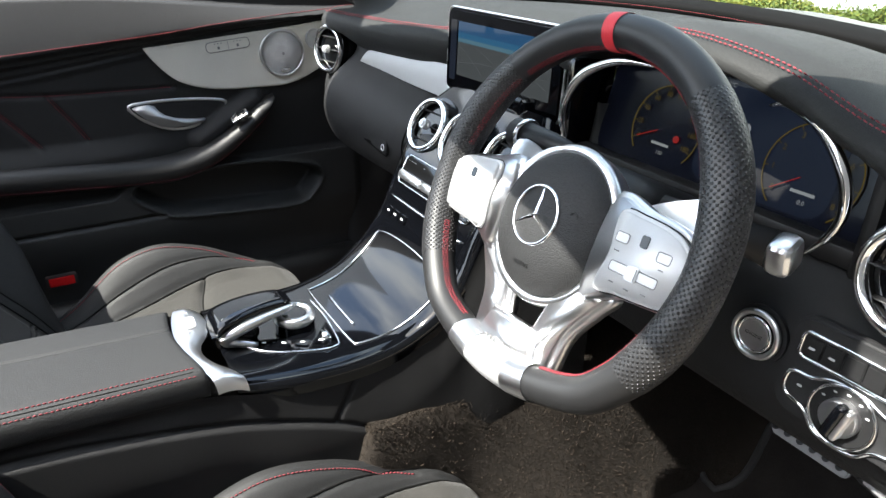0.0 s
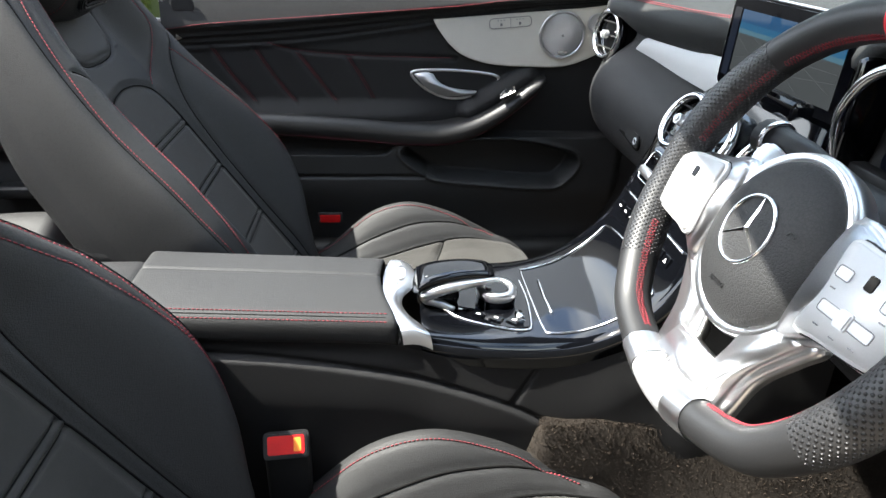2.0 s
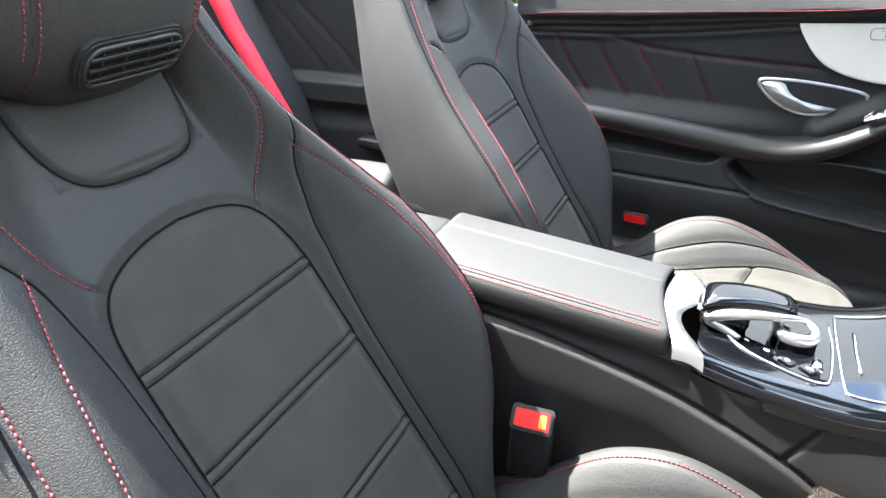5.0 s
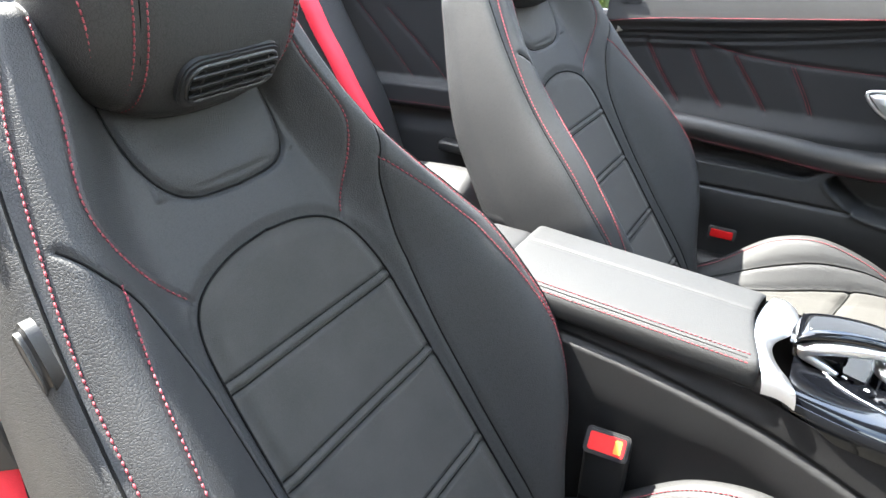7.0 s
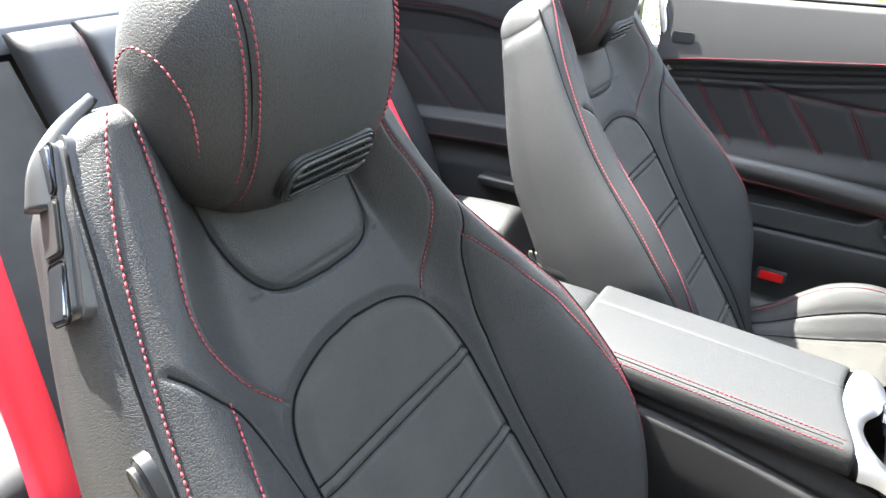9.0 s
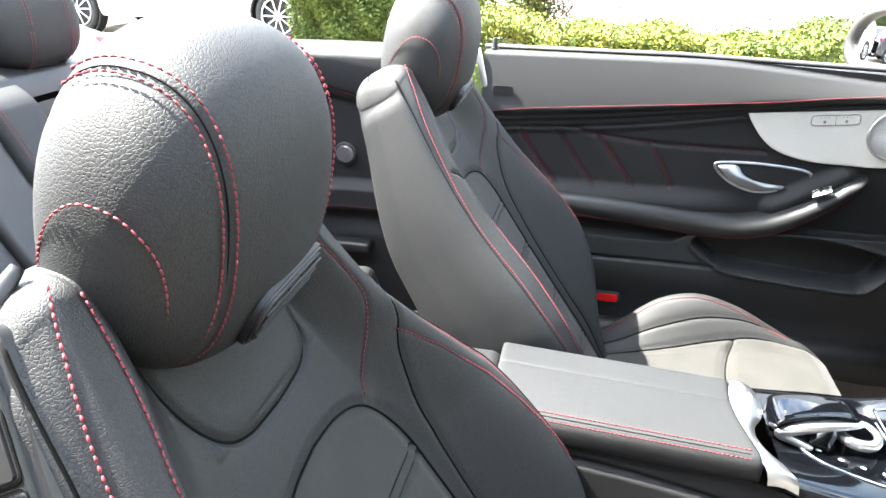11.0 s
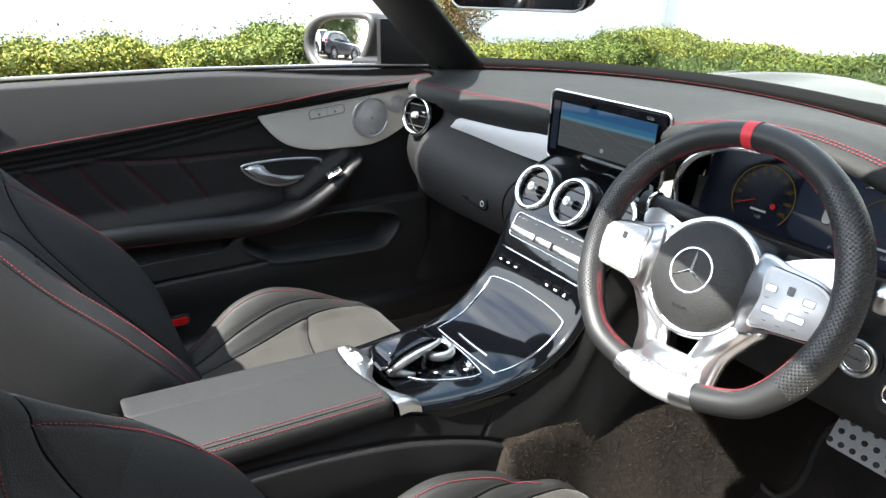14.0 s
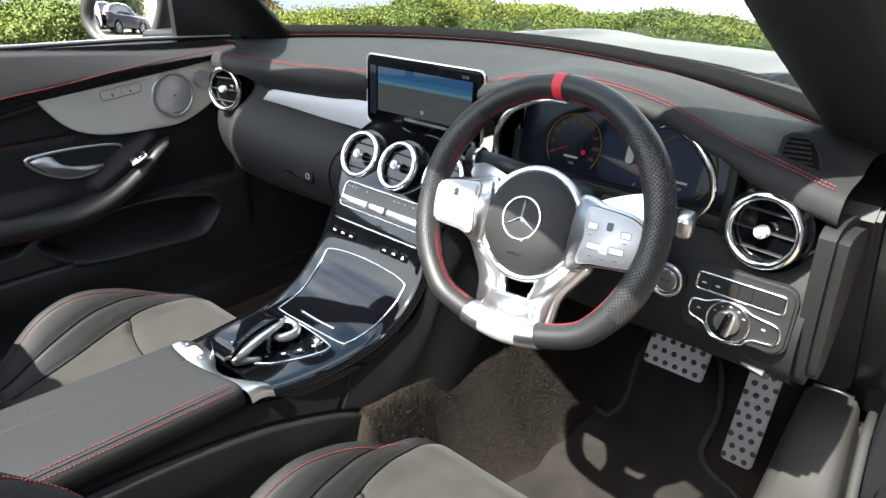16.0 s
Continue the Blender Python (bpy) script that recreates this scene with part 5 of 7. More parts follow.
# driver's side below the hood
P = []
for x in np.linspace(.135, .678, 70):
    r = .05 * float(step(.23, .15, x))
    hole = float(step(.20, .225, x) * step(.575, .545, x))
    sec = spline([(.215 + .05 * hole, .972), (.212 + .05 * hole, .945), (.205 + .02 * hole, .915), (.188, .885), (.172, .855), (.163, .82), (.165, .785), (.185, .745), (.25, .705), (.40, .69), (.60, .70)], 48)
    P.append(np.stack([np.full(48, x), sec[:, 0] + r, sec[:, 1]], 1))
part("lower_dash", grid_mesh("lower_dash", np.array(P)), SOFT, dash, "soft black lower dash")
cap = spline([(.150, .942), (.155, .958), (.20, .962), (.27, .945), (.292, .90), (.285, .80), (.262, .738), (.222, .725), (.196, .745), (.178, .80), (.160, .88)], 60, closed=True)
part("end_cap", plate([tuple(p) for p in cap], .030, .012, Matrix.Translation((.672, 0, 0)) @ FACE, 4), SOFT, dash, "black dash end cap")
JAMB = material("grey_jamb_plastic", (0.009, 0.009, 0.009), 0.6, grain=0.3, scale=600)
jamb = [(.285, .938), (.300, .955), (.70, 1.0), (.75, .96), (.75, .51), (.60, .51)]
part("pillar_trim", plate(jamb, .054, .006, Matrix.Translation((.656, 0, 0)) @ FACE), JAMB, floor, "grey plastic door jamb trim", smooth=False)
post = [(.262, 1.02), (.46, 1.02), (.80, 1.0), (.80, .45), (.66, .45), (.612, .53), (.31, .945)]
part("pillar_post", plate(post, .085, .012, Matrix.Translation((.712, 0, 0)) @ FACE), PAINT_IN, floor, "black door post", smooth=False)
m = axes((.620, .222, 1.014), (1, .25, 0), (-.2, .75, .55))
dv = part("side_demister", plate([tuple(p) for p in spline([(-.024, -.030), (.018, -.034), (.026, -.026), (.020, .010), (.002, .036), (-.018, .036), (-.026, .020)], 40, closed=True)], .006, .002, m), DARK_PLASTIC, dash, "black demister grille")
part("opening", plate([tuple(p) for p in spline([(-.019, -.026), (.014, -.029), (.020, -.023), (.015, .008), (.000, .030), (-.014, .030), (-.020, .017)], 40, closed=True)], .0066, 0, m), GAP, dv)
for k in range(8):
    part("slat", box((.034 - .0012 * k, .0022, .004), .0006, 1, m @ pose(-.002 - .001 * k, -.024 + .0075 * k, .0066, 25, 0, 0)), SOFT, dv)

# ---- instrument cluster ----
cluster = thing("instrument_cluster", "wide digital instrument display under a black hood", "instrument cluster")
CL = axes((.375, .238, .975), (1, 0, 0), (0, .26, 1))
part("surround", box((.36, .02, .02), .004, 2, pose(.375, .215, .915)), DARK_PLASTIC, cluster)
part("back_wall", plate(rounded(.345, .132, .03), .004, .001, CL @ pose(0, 0, -.012)), GAP, cluster)
SCREEN = material("dark_display_glass", (0.006, 0.007, 0.012), 0.12, vary=0.2, spec=0.12)
part("display_glass", plate(rounded(.34, .128, .03), .003, .001, CL @ pose(.0, 0, -.006)), SCREEN, cluster)
GLOW_W, GLOW_Y, GLOW_R, GLOW_B = shining("display_white", (0.8, 0.85, 0.9), 0.045), shining("display_yellow", (0.9, 0.62, 0.08), 0.013), shining("display_red", (0.9, 0.03, 0.03), 0.04), shining("display_blue", (0.02, 0.05, 0.15), 0.018)


def arc(r, a0, a1, t, m, n=50):
    A = np.radians(np.linspace(a0, a1, n))
    return tube([tuple(m @ Vector((r * math.cos(a), r * math.sin(a), 0))) for a in A], t, 5)


part("info_field", plate(rounded(.15, .10, .02), .0006, 0, CL @ pose(.05, .0, -.0025)), GLOW_B, cluster)
for cx, marks, a0, a1 in ((-.071, ("0", "20", "40", "60", "80", "100", "120", "140", "160", "180"), 205, -25), (.100, ("0", "1", "2", "3", "4", "5", "6", "7", "8"), 215, -35)):
    md = CL @ pose(cx, -.010, .000)
    dial = part("dial_face", disc(.047, .0008, 0, 48, CL @ pose(cx, -.010, -.0028)), SCREEN, cluster)
    part("dial_arc", arc(.046, a0 + 15, a1 - 15, .0007, md), GLOW_Y, dial, "thin yellow dial line")
    for i, wd in enumerate(marks):
        a = radians(a0 + (a1 - a0) * i / (len(marks) - 1))
        part("numeral", text_mesh(wd, .0078, md @ pose(.0365 * math.cos(a), .0365 * math.sin(a), .0004)), GLOW_Y, dial, smooth=False)
        part("tick", box((.004, .0009, .0004), 0, 1, md @ pose(.0435 * math.cos(a), .0435 * math.sin(a), 0, 0, 0, math.degrees(a))), GLOW_Y, dial)
    part("needle", box((.030, .0010, .0006), 0, 1, md @ pose(.024 * math.cos(radians(a0)), .024 * math.sin(radians(a0)), .0006, 0, 0, a0)), GLOW_R, dial, "red needle")
    part("badge_bar", box((.024, .003, .0004), 0, 1, md @ pose(0, -.018, .0004)), GLOW_W, dial)
    part("readout", text_mesh("110" if cx < 0 else "0.0", .006, md @ pose(.002, -.027, .0004)), GLOW_W, dial, smooth=False)
part("warning_lamp", disc(.004, .0006, 0, 20, CL @ pose(-.052, -.018, .0006)), GLOW_R, cluster)
part("clock", text_mesh("12:36", .007, CL @ pose(.072, .047, .0002)), GLOW_W, cluster, smooth=False)
part("temperature", text_mesh("28.5°C", .006, CL @ pose(-.012, .050, .0002)), GLOW_W, cluster, smooth=False)
part("speed_readout", text_mesh("0 km/h", .006, CL @ pose(-.012, .041, .0002)), GLOW_W, cluster, smooth=False)
part("gear_readout", text_mesh("P", .007, CL @ pose(.038, -.046, .0002)), GLOW_W, cluster, smooth=False)
part("drive_readout", text_mesh("C", .007, CL @ pose(.054, -.050, .0002)), GLOW_W, cluster, smooth=False)
part("car_picture", plate(rounded(.012, .036, .005), .0004, 0, CL @ pose(.022, .0, .0)), GLOW_W, cluster)
for pts in ([(.315, .192, 1.037), (.285, .184, 1.038), (.255, .18, 1.030), (.225, .176, 1.012), (.206, .174, .98), (.207, .174, .95), (.216, .176, .922)],
            [(.452, .188, 1.028), (.475, .18, 1.034), (.508, .18, 1.020), (.533, .18, .99), (.54, .18, .962), (.533, .18, .938), (.516, .182, .915)]):
    part("chrome_arc", tube(spline(pts, 40), np.interp(np.linspace(0, 1, 40), [0, .15, .5, .85, 1], [.0015, .004, .0058, .004, .0015]), 8), CHROME, cluster, "bright silver hood arc")
part("hood_cheek", box((.014, .07, .12), .006, 2, pose(.19, .225, .965)), PIANO, cluster)
part("hood_cheek", box((.014, .07, .12), .006, 2, pose(.556, .225, .965)), DARK_PLASTIC, cluster)


def round_vent(r, at, face):
    """A round vent with chrome ring, slats and hub; face: the way it looks."""
    v = thing("air_vent", "round air vent with bright chrome ring and black slats", "air vent", "round vents")
    m = look(at, tuple(np.array(at) - np.array(face)))
    part("chrome_ring", ring(r - .005, .0055, m=m, tz=.007), CHROME, v, "bright chrome ring")
    part("housing", disc(r + .006, .055, .006, 48, m @ pose(0, 0, -.034)), PIANO, v)
    A = np.linspace(0, 2 * np.pi, 49)
    prof = ((r - .007, .003), (r - .010, -.006), (r - .012, -.030), (.002, -.031))
    me = grid_mesh("throat", np.array([[(q * math.cos(a), q * math.sin(a), z) for a in A] for q, z in prof]))
    me.transform(m)
    part("throat", me, GAP, v)
    for k in (-1.4, 0, 1.4):
        w = 2 * math.sqrt((r - .010) ** 2 - (k * r * .36) ** 2)
        part("slat", box((w, .0016, .014), .0006, 1, m @ pose(0, k * r * .36, -.008, 14, 0, 0)), DARK_PLASTIC, v)
    knob = part("knob", disc(.0085, .016, .003, 18, m @ pose(0, 0, .006), r2=.0075), SILVER_PAINT, v, "satin silver vent knob")
    part("knob_wing", box((.020, .006, .006), .002, 2, m @ pose(0, 0, .004)), SATIN, knob)
    return v


for x, y, z, r in ((.004, .158, .881, .045), (-.099, .163, .879, .045), (.107, .163, .879, .045)):
    round_vent(r, (x, y, z), (.05 * (1 if x < 0 else -1 if x > 0 else 0), -1, .56))
round_vent(.051, (-.608, .203, .918), (.22, -1, .12))
round_vent(.047, (.611, .166, .937), (-.12, -1, .12))

# ---- central screen ----
display = thing("dash_display", "wide tablet-style navigation screen with thin silver edge", "screen")
DM = axes((-.0065, .228, .987), (1, .057, -.006), (0, .03, 1))
part("housing", plate(rounded(.264, .124, .011), .012, .003, DM @ pose(0, 0, -.011)), PIANO, display)
part("bezel", tube([tuple(DM @ Vector((x, y, -.003))) for x, y in rounded(.266, .126, .012)], .0019, 6, closed=True), SATIN, display, "thin silver edge")
MAP = shining("map_ground", (0.10, 0.11, 0.115), 0.085)
SKIES = [shining("map_sky", c, 0.11) for c in ((0.02, 0.10, 0.24), (0.03, 0.15, 0.30), (0.10, 0.22, 0.30))]
ROADC = shining("map_lines", (0.18, 0.19, 0.20), 0.08)
part("map_picture", plate([(-.102, -.036), (.112, -.036), (.112, .014), (-.102, .016)], .0005, 0, DM @ pose(0, 0, .0010)), MAP, display)
for mat, z0, z1 in zip(SKIES, (.028, .020, .014), (.044, .028, .020)):
    part("map_sky", plate([(-.102, z0), (.112, z0), (.112, z1), (-.102, z1)], .0005, 0, DM @ pose(0, 0, .0011)), mat, display)
for x0, z0, x1, z1 in ((-.098, .008, -.02, -.036), (-.06, .012, .06, -.036), (.0, .010, .106, -.020), (-.100, -.018, .0, -.008), (.02, -.004, .108, .004), (-.04, -.03, .108, -.006)):
    part("map_road", tube([tuple(DM @ Vector((x0 + (x1 - x0) * t, z0 + (z1 - z0) * t + .002 * math.sin(4 * t), .0017))) for t in np.linspace(0, 1, 8)], .00028, 4), ROADC, display)
part("position_mark", disc(.004, .0006, 0, 20, DM @ pose(.005, -.024, .0018)), GLOW_W, display)
part("status_text", text_mesh("12:36", .007, DM @ pose(.096, .050, .0016)), GLOW_W, display, smooth=False)
part("menu_strip", plate(rounded(.016, .09, .002), .0004, 0, DM @ pose(-.114, 0, .0012)), GLOW_B, display)
part("brand_bar", box((.026, .004, .0004), 0, 1, DM @ pose(.01, -.052, .0014)), GLOW_W, display, "small pale brand marking")
part("foot", box((.12, .04, .05), .01, 3, pose(.012, .235, .925)), PIANO, display)

# ---- stalks, switches and starter on the driver's side ----
stalk = thing("wiper_stalk", "black control stalk with silver tip behind the steering wheel", "stalk", "stalks")
part("rod", tube([(.43, .10, .945), (.48, .115, .940), (.522, .125, .936)], [.010, .012, .016], 14), DARK_PLASTIC, stalk)
part("tip", box((.022, .030, .030), .008, 3, pose(.532, .126, .935, 15, 0, 10)), SATIN, stalk, "silver stalk tip")
stalk = thing("gear_stalk", "black gear stalk with silver ring behind the steering wheel", "stalk", "stalks")
part("rod", tube([(.33, .10, .955), (.27, .105, .957), (.215, .10, .955)], [.010, .012, .017], 14), DARK_PLASTIC, stalk)
part("ring", ring(.016, .003, 24, axes((.232, .101, .956), (0, 1, 0), (0, 0, 1))), CHROME, stalk, "chrome ring")
for sg in (-1, 1):
    pd = thing("shift_paddle", "satin silver shift paddle behind the steering wheel", "paddle", "shift paddles")
    out = spline([(.05 * sg, .028), (.10 * sg, .052), (.135 * sg, .056), (.140 * sg, .035), (.11 * sg, .015), (.06 * sg, .0)], 40, closed=True)
    part("blade", plate([tuple(p) for p in out], .004, .0015, WHEEL @ pose(0, 0, -.052)), SATIN, pd)
SWM = axes((.598, .158, .836), (1, .0, 0), (0, .10, 1)) @ pose(0, -.024, 0) @ Matrix.Scale(.88, 4) @ pose(0, .024, 0)
switches = thing("light_switch_panel", "black switch panel with silver frames and rotary light switch", "switch panel")
part("back_plate", plate(rounded(.150, .105, .022), .010, .004, SWM @ pose(.006, 0, -.008), 3), SOFT, switches)
top = part("key_frame", tube([tuple(SWM @ Vector((x + .006, y + .024, .003))) for x, y in rounded(.122, .026, .006)], .0020, 6, closed=True), CHROME, switches, "bright key row frame")
for k in range(6):
    key = part("key", plate(rounded(.0185, .021, .002), .003, .001, SWM @ pose(-.044 + .0195 * k, .024, .002)), DARK_PLASTIC, top)
    if k < 2:
        part("symbol", plate(rounded(.006, .0022, .0008), .0004, 0, SWM @ pose(-.044 + .0195 * k, .023, .0051)), WHITE_INK, key)
out = spline([(-.056, .0), (-.035, .004), (-.016, .012), (.012, .012), (.03, .005), (.066, -.002), (.066, -.026), (.035, -.032), (.018, -.046), (-.016, -.046), (-.034, -.030), (-.056, -.022)], 70, closed=True)
low = part("switch_frame", tube([tuple(SWM @ Vector((x, y - .008, .003))) for x, y in out], .0020, 6, closed=True), CHROME, switches, "bright switch frame")
part("dial_ring", ring(.030, .0016, 48, SWM @ pose(0, -.024, .005)), CHROME, low)
part("dial_face", disc(.029, .004, .001, 40, SWM @ pose(0, -.024, .003)), DARK_PLASTIC, low)
dial = part("light_knob", disc(.018, .010, .002, 32, SWM @ pose(0, -.024, .008)), SATIN, low, "silver rotary light switch")
part("grip", box((.010, .036, .014), .004, 3, SWM @ pose(0, -.024, .016, 0, 0, -12)), PIANO, dial)
part("grip_edge", box((.006, .034, .014), .003, 3, SWM @ pose(.008, -.025, .015, 0, 0, -12)), SATIN, dial)
for a in (150, 120, 90, 60, 30):
    part("symbol", plate(rounded(.0034, .0016, .0006), .0004, 0, SWM @ pose(.0235 * math.cos(radians(a)), -.024 + .0235 * math.sin(radians(a)), .0051)), WHITE_INK, low)
for x in (-.044, .048):
    part("symbol", plate(rounded(.005, .0022, .0008), .0004, 0, SWM @ pose(x, -.018, .0032)), WHITE_INK, low)
SB = axes((.508, .158, .838), (1, 0, 0), (0, .10, 1))
start = thing("start_button", "round engine start button with silver rings", "button")
part("outer_ring", ring(.021, .0030, 40, SB), SATIN, start, "silver ring")
part("inner_ring", ring(.0155, .0014, 36, SB @ pose(0, 0, .002)), CHROME, start)
part("cap", disc(.0150, .006, .002, 32, SB), SATIN, start)
part("collar", disc(.027, .010, .003, 36, SB @ pose(0, 0, -.006)), SOFT, start)
part("legend", text_mesh("ENGINE", .0048, SB @ pose(0, 0, .0034)), DARK_PLASTIC, start, smooth=False)
rel = thing("bonnet_release", "small grey release lever under the dashboard", "lever")
part("lever", box((.045, .012, .022), .004, 2, pose(.632, .195, .742, 0, 12, 0)), SOFT, rel)
part("label_plate", box((.030, .002, .014), .001, 1, pose(.632, .188, .743, 0, 12, 0)), BUTTON_INK, rel)

# ---- pedals and mat ----
PEDAL = material("matt_steel", (0.20, 0.196, 0.19), 0.5, metal=0.7, grain=0.15, scale=500)


def pedal(name, w, h, at, lean, cols, rows, label):
    pd = thing(name, label, "pedal", "pedals")
    m = axes(at, (1, .0, 0), (0, math.sin(lean), math.cos(lean)))
    plate_ob = part("plate", plate(rounded(w, h, .010), .008, .003, m), PEDAL, pd, "brushed steel pedal plate")
    for i in range(cols):
        for j in range(rows):
            off = .25 * w / cols * (1 if j % 2 else -1)
            part("stud", disc(.0058, .004, .0015, 14, m @ pose(-w / 2 + w * (i + .5) / cols + off, -h / 2 + h * (j + .5) / rows, .009)), RUBBER, pd)
    part("arm", box((.02, .03, .25), .006, 2, m @ pose(0, h * .3 + .09, -.03, 90, 0, 0)), DARK_PLASTIC, pd)


pedal("brake_pedal", .130, .072, (.398, .60, .445), radians(32), 6, 3, "brushed steel brake pedal with black rubber studs")
pedal("accelerator_pedal", .062, .205, (.568, .60, .375), radians(24), 3, 9, "long brushed steel accelerator pedal with rubber studs")
mat_out = spline([(.185, -.10), (.185, .2), (.195, .47), (.225, .56), (.28, .545), (.30, .60), (.28, .70), (.32, .74), (.44, .74), (.49, .66), (.50, .56), (.60, .50), (.635, .44), (.64, .2), (.63, -.10)], 90, closed=True)
fm = thing("floor_mat", "dark velour floor mat with red piping", "mat")
mx, my = np.meshgrid(np.linspace(.18, .65, 150), np.linspace(-.12, .76, 240))
hold = inside(mx, my, [tuple(p) for p in mat_out])
mz = floor_z(np.clip(mx, .31, .62), my) + .016
me = grid_mesh("mat_body", np.stack([mx, my, mz], -1), hold[:-1, :-1] & hold[1:, 1:] & hold[1:, :-1] & hold[:-1, 1:])
part("mat_body", me, material("mat_velour", (0.017, 0.0148, 0.0138), 1.0, grain=1.0, scale=700, vary=0.5, spec=0.06, sheen=0.06), fm)
edge = np.concatenate([mat_out, floor_z(np.clip(mat_out[:, :1], .31, .62), mat_out[:, 1:2]) + .012], 1)
part("border", tube(edge, .008, 8, closed=True), RUBBER, fm, "black bound edge")
red = [p for p in edge if p[0] < .215 and p[1] > -.05]
red = np.array(sorted(red, key=lambda p: p[1]))
part("piping", tube(red + np.array([.006, 0, .003]), .003, 6), RED_LENS, fm, "red piping")

# ---- windscreen, pillars, mirrors ----
frame_ws = thing("windscreen", "windscreen with dark grey pillars and black border", "windscreen", kind="structure")
LINE = spline([(-.71, .43, .965), (-.675, .34, 1.04), (-.628, .21, 1.145), (-.58, .07, 1.265), (-.54, -.06, 1.36), (-.51, -.14, 1.405)], 30)
for sg in (1, -1):
    P = []
    for x, y, z in LINE:
        sec = [(-.075, -.03, -.012), (-.02, -.030, -.012), (.045, -.015, -.005), (.082, .012, .008), (.085, .022, .018), (.04, .03, .03), (-.03, .025, .035), (-.085, .0, .018)]
        P.append([((x + a) * sg, y + b, z + c) for a, b, c in spline(sec, 26, closed=True)])
    part("windscreen_pillar", grid_mesh("windscreen_pillar", np.array(P), close_u=True), SOFT, frame_ws, "dark grey windscreen pillar")
P = []
for x in np.linspace(-.56, .56, 30):
    yc, zc = -.203 - .061 * (abs(x) / .5) ** 2, 1.437 - .03 * (x / .5) ** 2
    P.append([(x, yc + a, zc + b) for a, b in spline([(-.115, -.004), (-.06, -.024), (.05, -.022), (.122, .0), (.09, .018), (-.06, .022)], 22, closed=True)])
part("header", grid_mesh("header", np.array(P), close_u=True), SOFT, frame_ws, "dark windscreen header rail")
P = []
for t in np.linspace(0, 1, 12):
    half = .715 - .21 * t
    row = []
    for s in np.linspace(-1, 1, 24):
        row.append((half * s, .40 + .27 * (1 - s * s) - (.53 + .24 * (1 - s * s)) * t, 1.0 + .04 * (1 - s * s) + .415 * t ** .9))
    P.append(row)
glass_ob = part("windscreen_glass", grid_mesh("windscreen_glass", np.array(P)), TINTED, frame_ws, "clear windscreen glass")
glass_ob.visible_shadow = False
band = []
for x in np.linspace(-.70, .70, 60):
    yf, zf = .648 - .60 * x * x, 1.037 - .035 * x * x
    band.append([(x, yf - .03, zf - .02), (x, yf - .034, zf - .002), (x, yf - .042, zf + .008), (x, yf - .036, zf + .012), (x, yf - .005, zf + .020), (x, yf + .006, zf + .016), (x, yf + .01, zf - .02)])
part("black_border", grid_mesh("black_border", np.array(band)), GAP, frame_ws, "black windscreen border")

mirror_glass = material("mirror_glass", (0.92, 0.93, 0.94), 0.01, metal=1.0, vary=0.0)
rear_mirror = thing("rear_view_mirror", "black frameless rear-view mirror with bright edge", "mirror")
RM = axes((-.045, .035, 1.232), (1, .10, .03), (0, -.34, 1))
part("shell", plate(rounded(.30, .078, .026), .022, .008, RM @ pose(0, 0, -.022) , 3), DARK_PLASTIC, rear_mirror)
part("edge", tube([tuple(RM @ Vector((x, y, .001))) for x, y in rounded(.294, .072, .024)], .002, 6, closed=True), SATIN, rear_mirror, "bright edge")
part("mirror_face", plate(rounded(.288, .066, .022), .002, .0006, RM), mirror_glass, rear_mirror, "mirror glass")
part("stem", tube([tuple(RM @ Vector((0, .02, -.02))), (-.05, .0, 1.30), (-.05, -.02, 1.36)], .012, 8), DARK_PLASTIC, rear_mirror)

door_mirror = thing("door_mirror", "dark grey door mirror on the passenger side", "mirror")
MM = axes((-1.12, .225, 1.045), (1, .325, 0), (0, .073, 1))
def polar(pts, n=72):
    """An outline taken at even angles round its middle."""
    q = spline(pts, 400, closed=True)
    a = np.arctan2(q[:, 1], q[:, 0])
    o = np.argsort(a)
    t = np.linspace(-np.pi, np.pi, n, endpoint=False)
    r = np.interp(t, a[o], np.hypot(q[o, 0], q[o, 1]), period=2 * np.pi)
    return np.stack([r * np.cos(t), r * np.sin(t)], 1)


lens_out = polar([(-.098, .029), (-.052, .054), (.031, .065), (.110, .067), (.131, .054), (.1255, .013), (.100, -.035), (.080, -.067), (.0095, -.076), (-.074, -.071), (-.112, -.0425), (-.123, -.009)])
oval = polar([(-.148, -.008), (-.130, .036), (-.082, .064), (-.01, .079), (.08, .086), (.148, .082), (.160, .050), (.148, .0), (.126, -.050), (.100, -.080), (.01, -.090), (-.092, -.084), (-.138, -.054)])
BODY_GREY = material("dark_grey_plastic_shell", (0.022, 0.0215, 0.021), 0.5, grain=0.2, scale=500, vary=0.1)
Q = [[tuple(MM @ Vector((*(o * (1 - k) + i * k), z))) for o, i in zip(oval, lens_out)] for k, z in ((.25, -.085), (.0, -.05), (-.06, -.022), (-.02, .004), (.2, .013), (.6, .012), (.9, .006), (1.0, .0), (1.0, -.006))]
part("shell", grid_mesh("shell", np.array([q + q[:1] for q in Q])), BODY_GREY, door_mirror, "dark grey mirror housing")
Q = []
for q in np.linspace(.001, 1.01, 14):
    Q.append([tuple(MM @ Vector((x * q, y * q, .001 - (x * x + y * y) * q * q / 2.6))) for x, y in np.concatenate([lens_out, lens_out[:1]])])
part("mirror_face", grid_mesh("mirror_face", np.array(Q)), mirror_glass, door_mirror, "slightly domed mirror glass")
part("back_shell", plate([tuple(p * .82) for p in oval], .05, .02, MM @ pose(0, 0, -.115), 3), BODY_GREY, door_mirror)
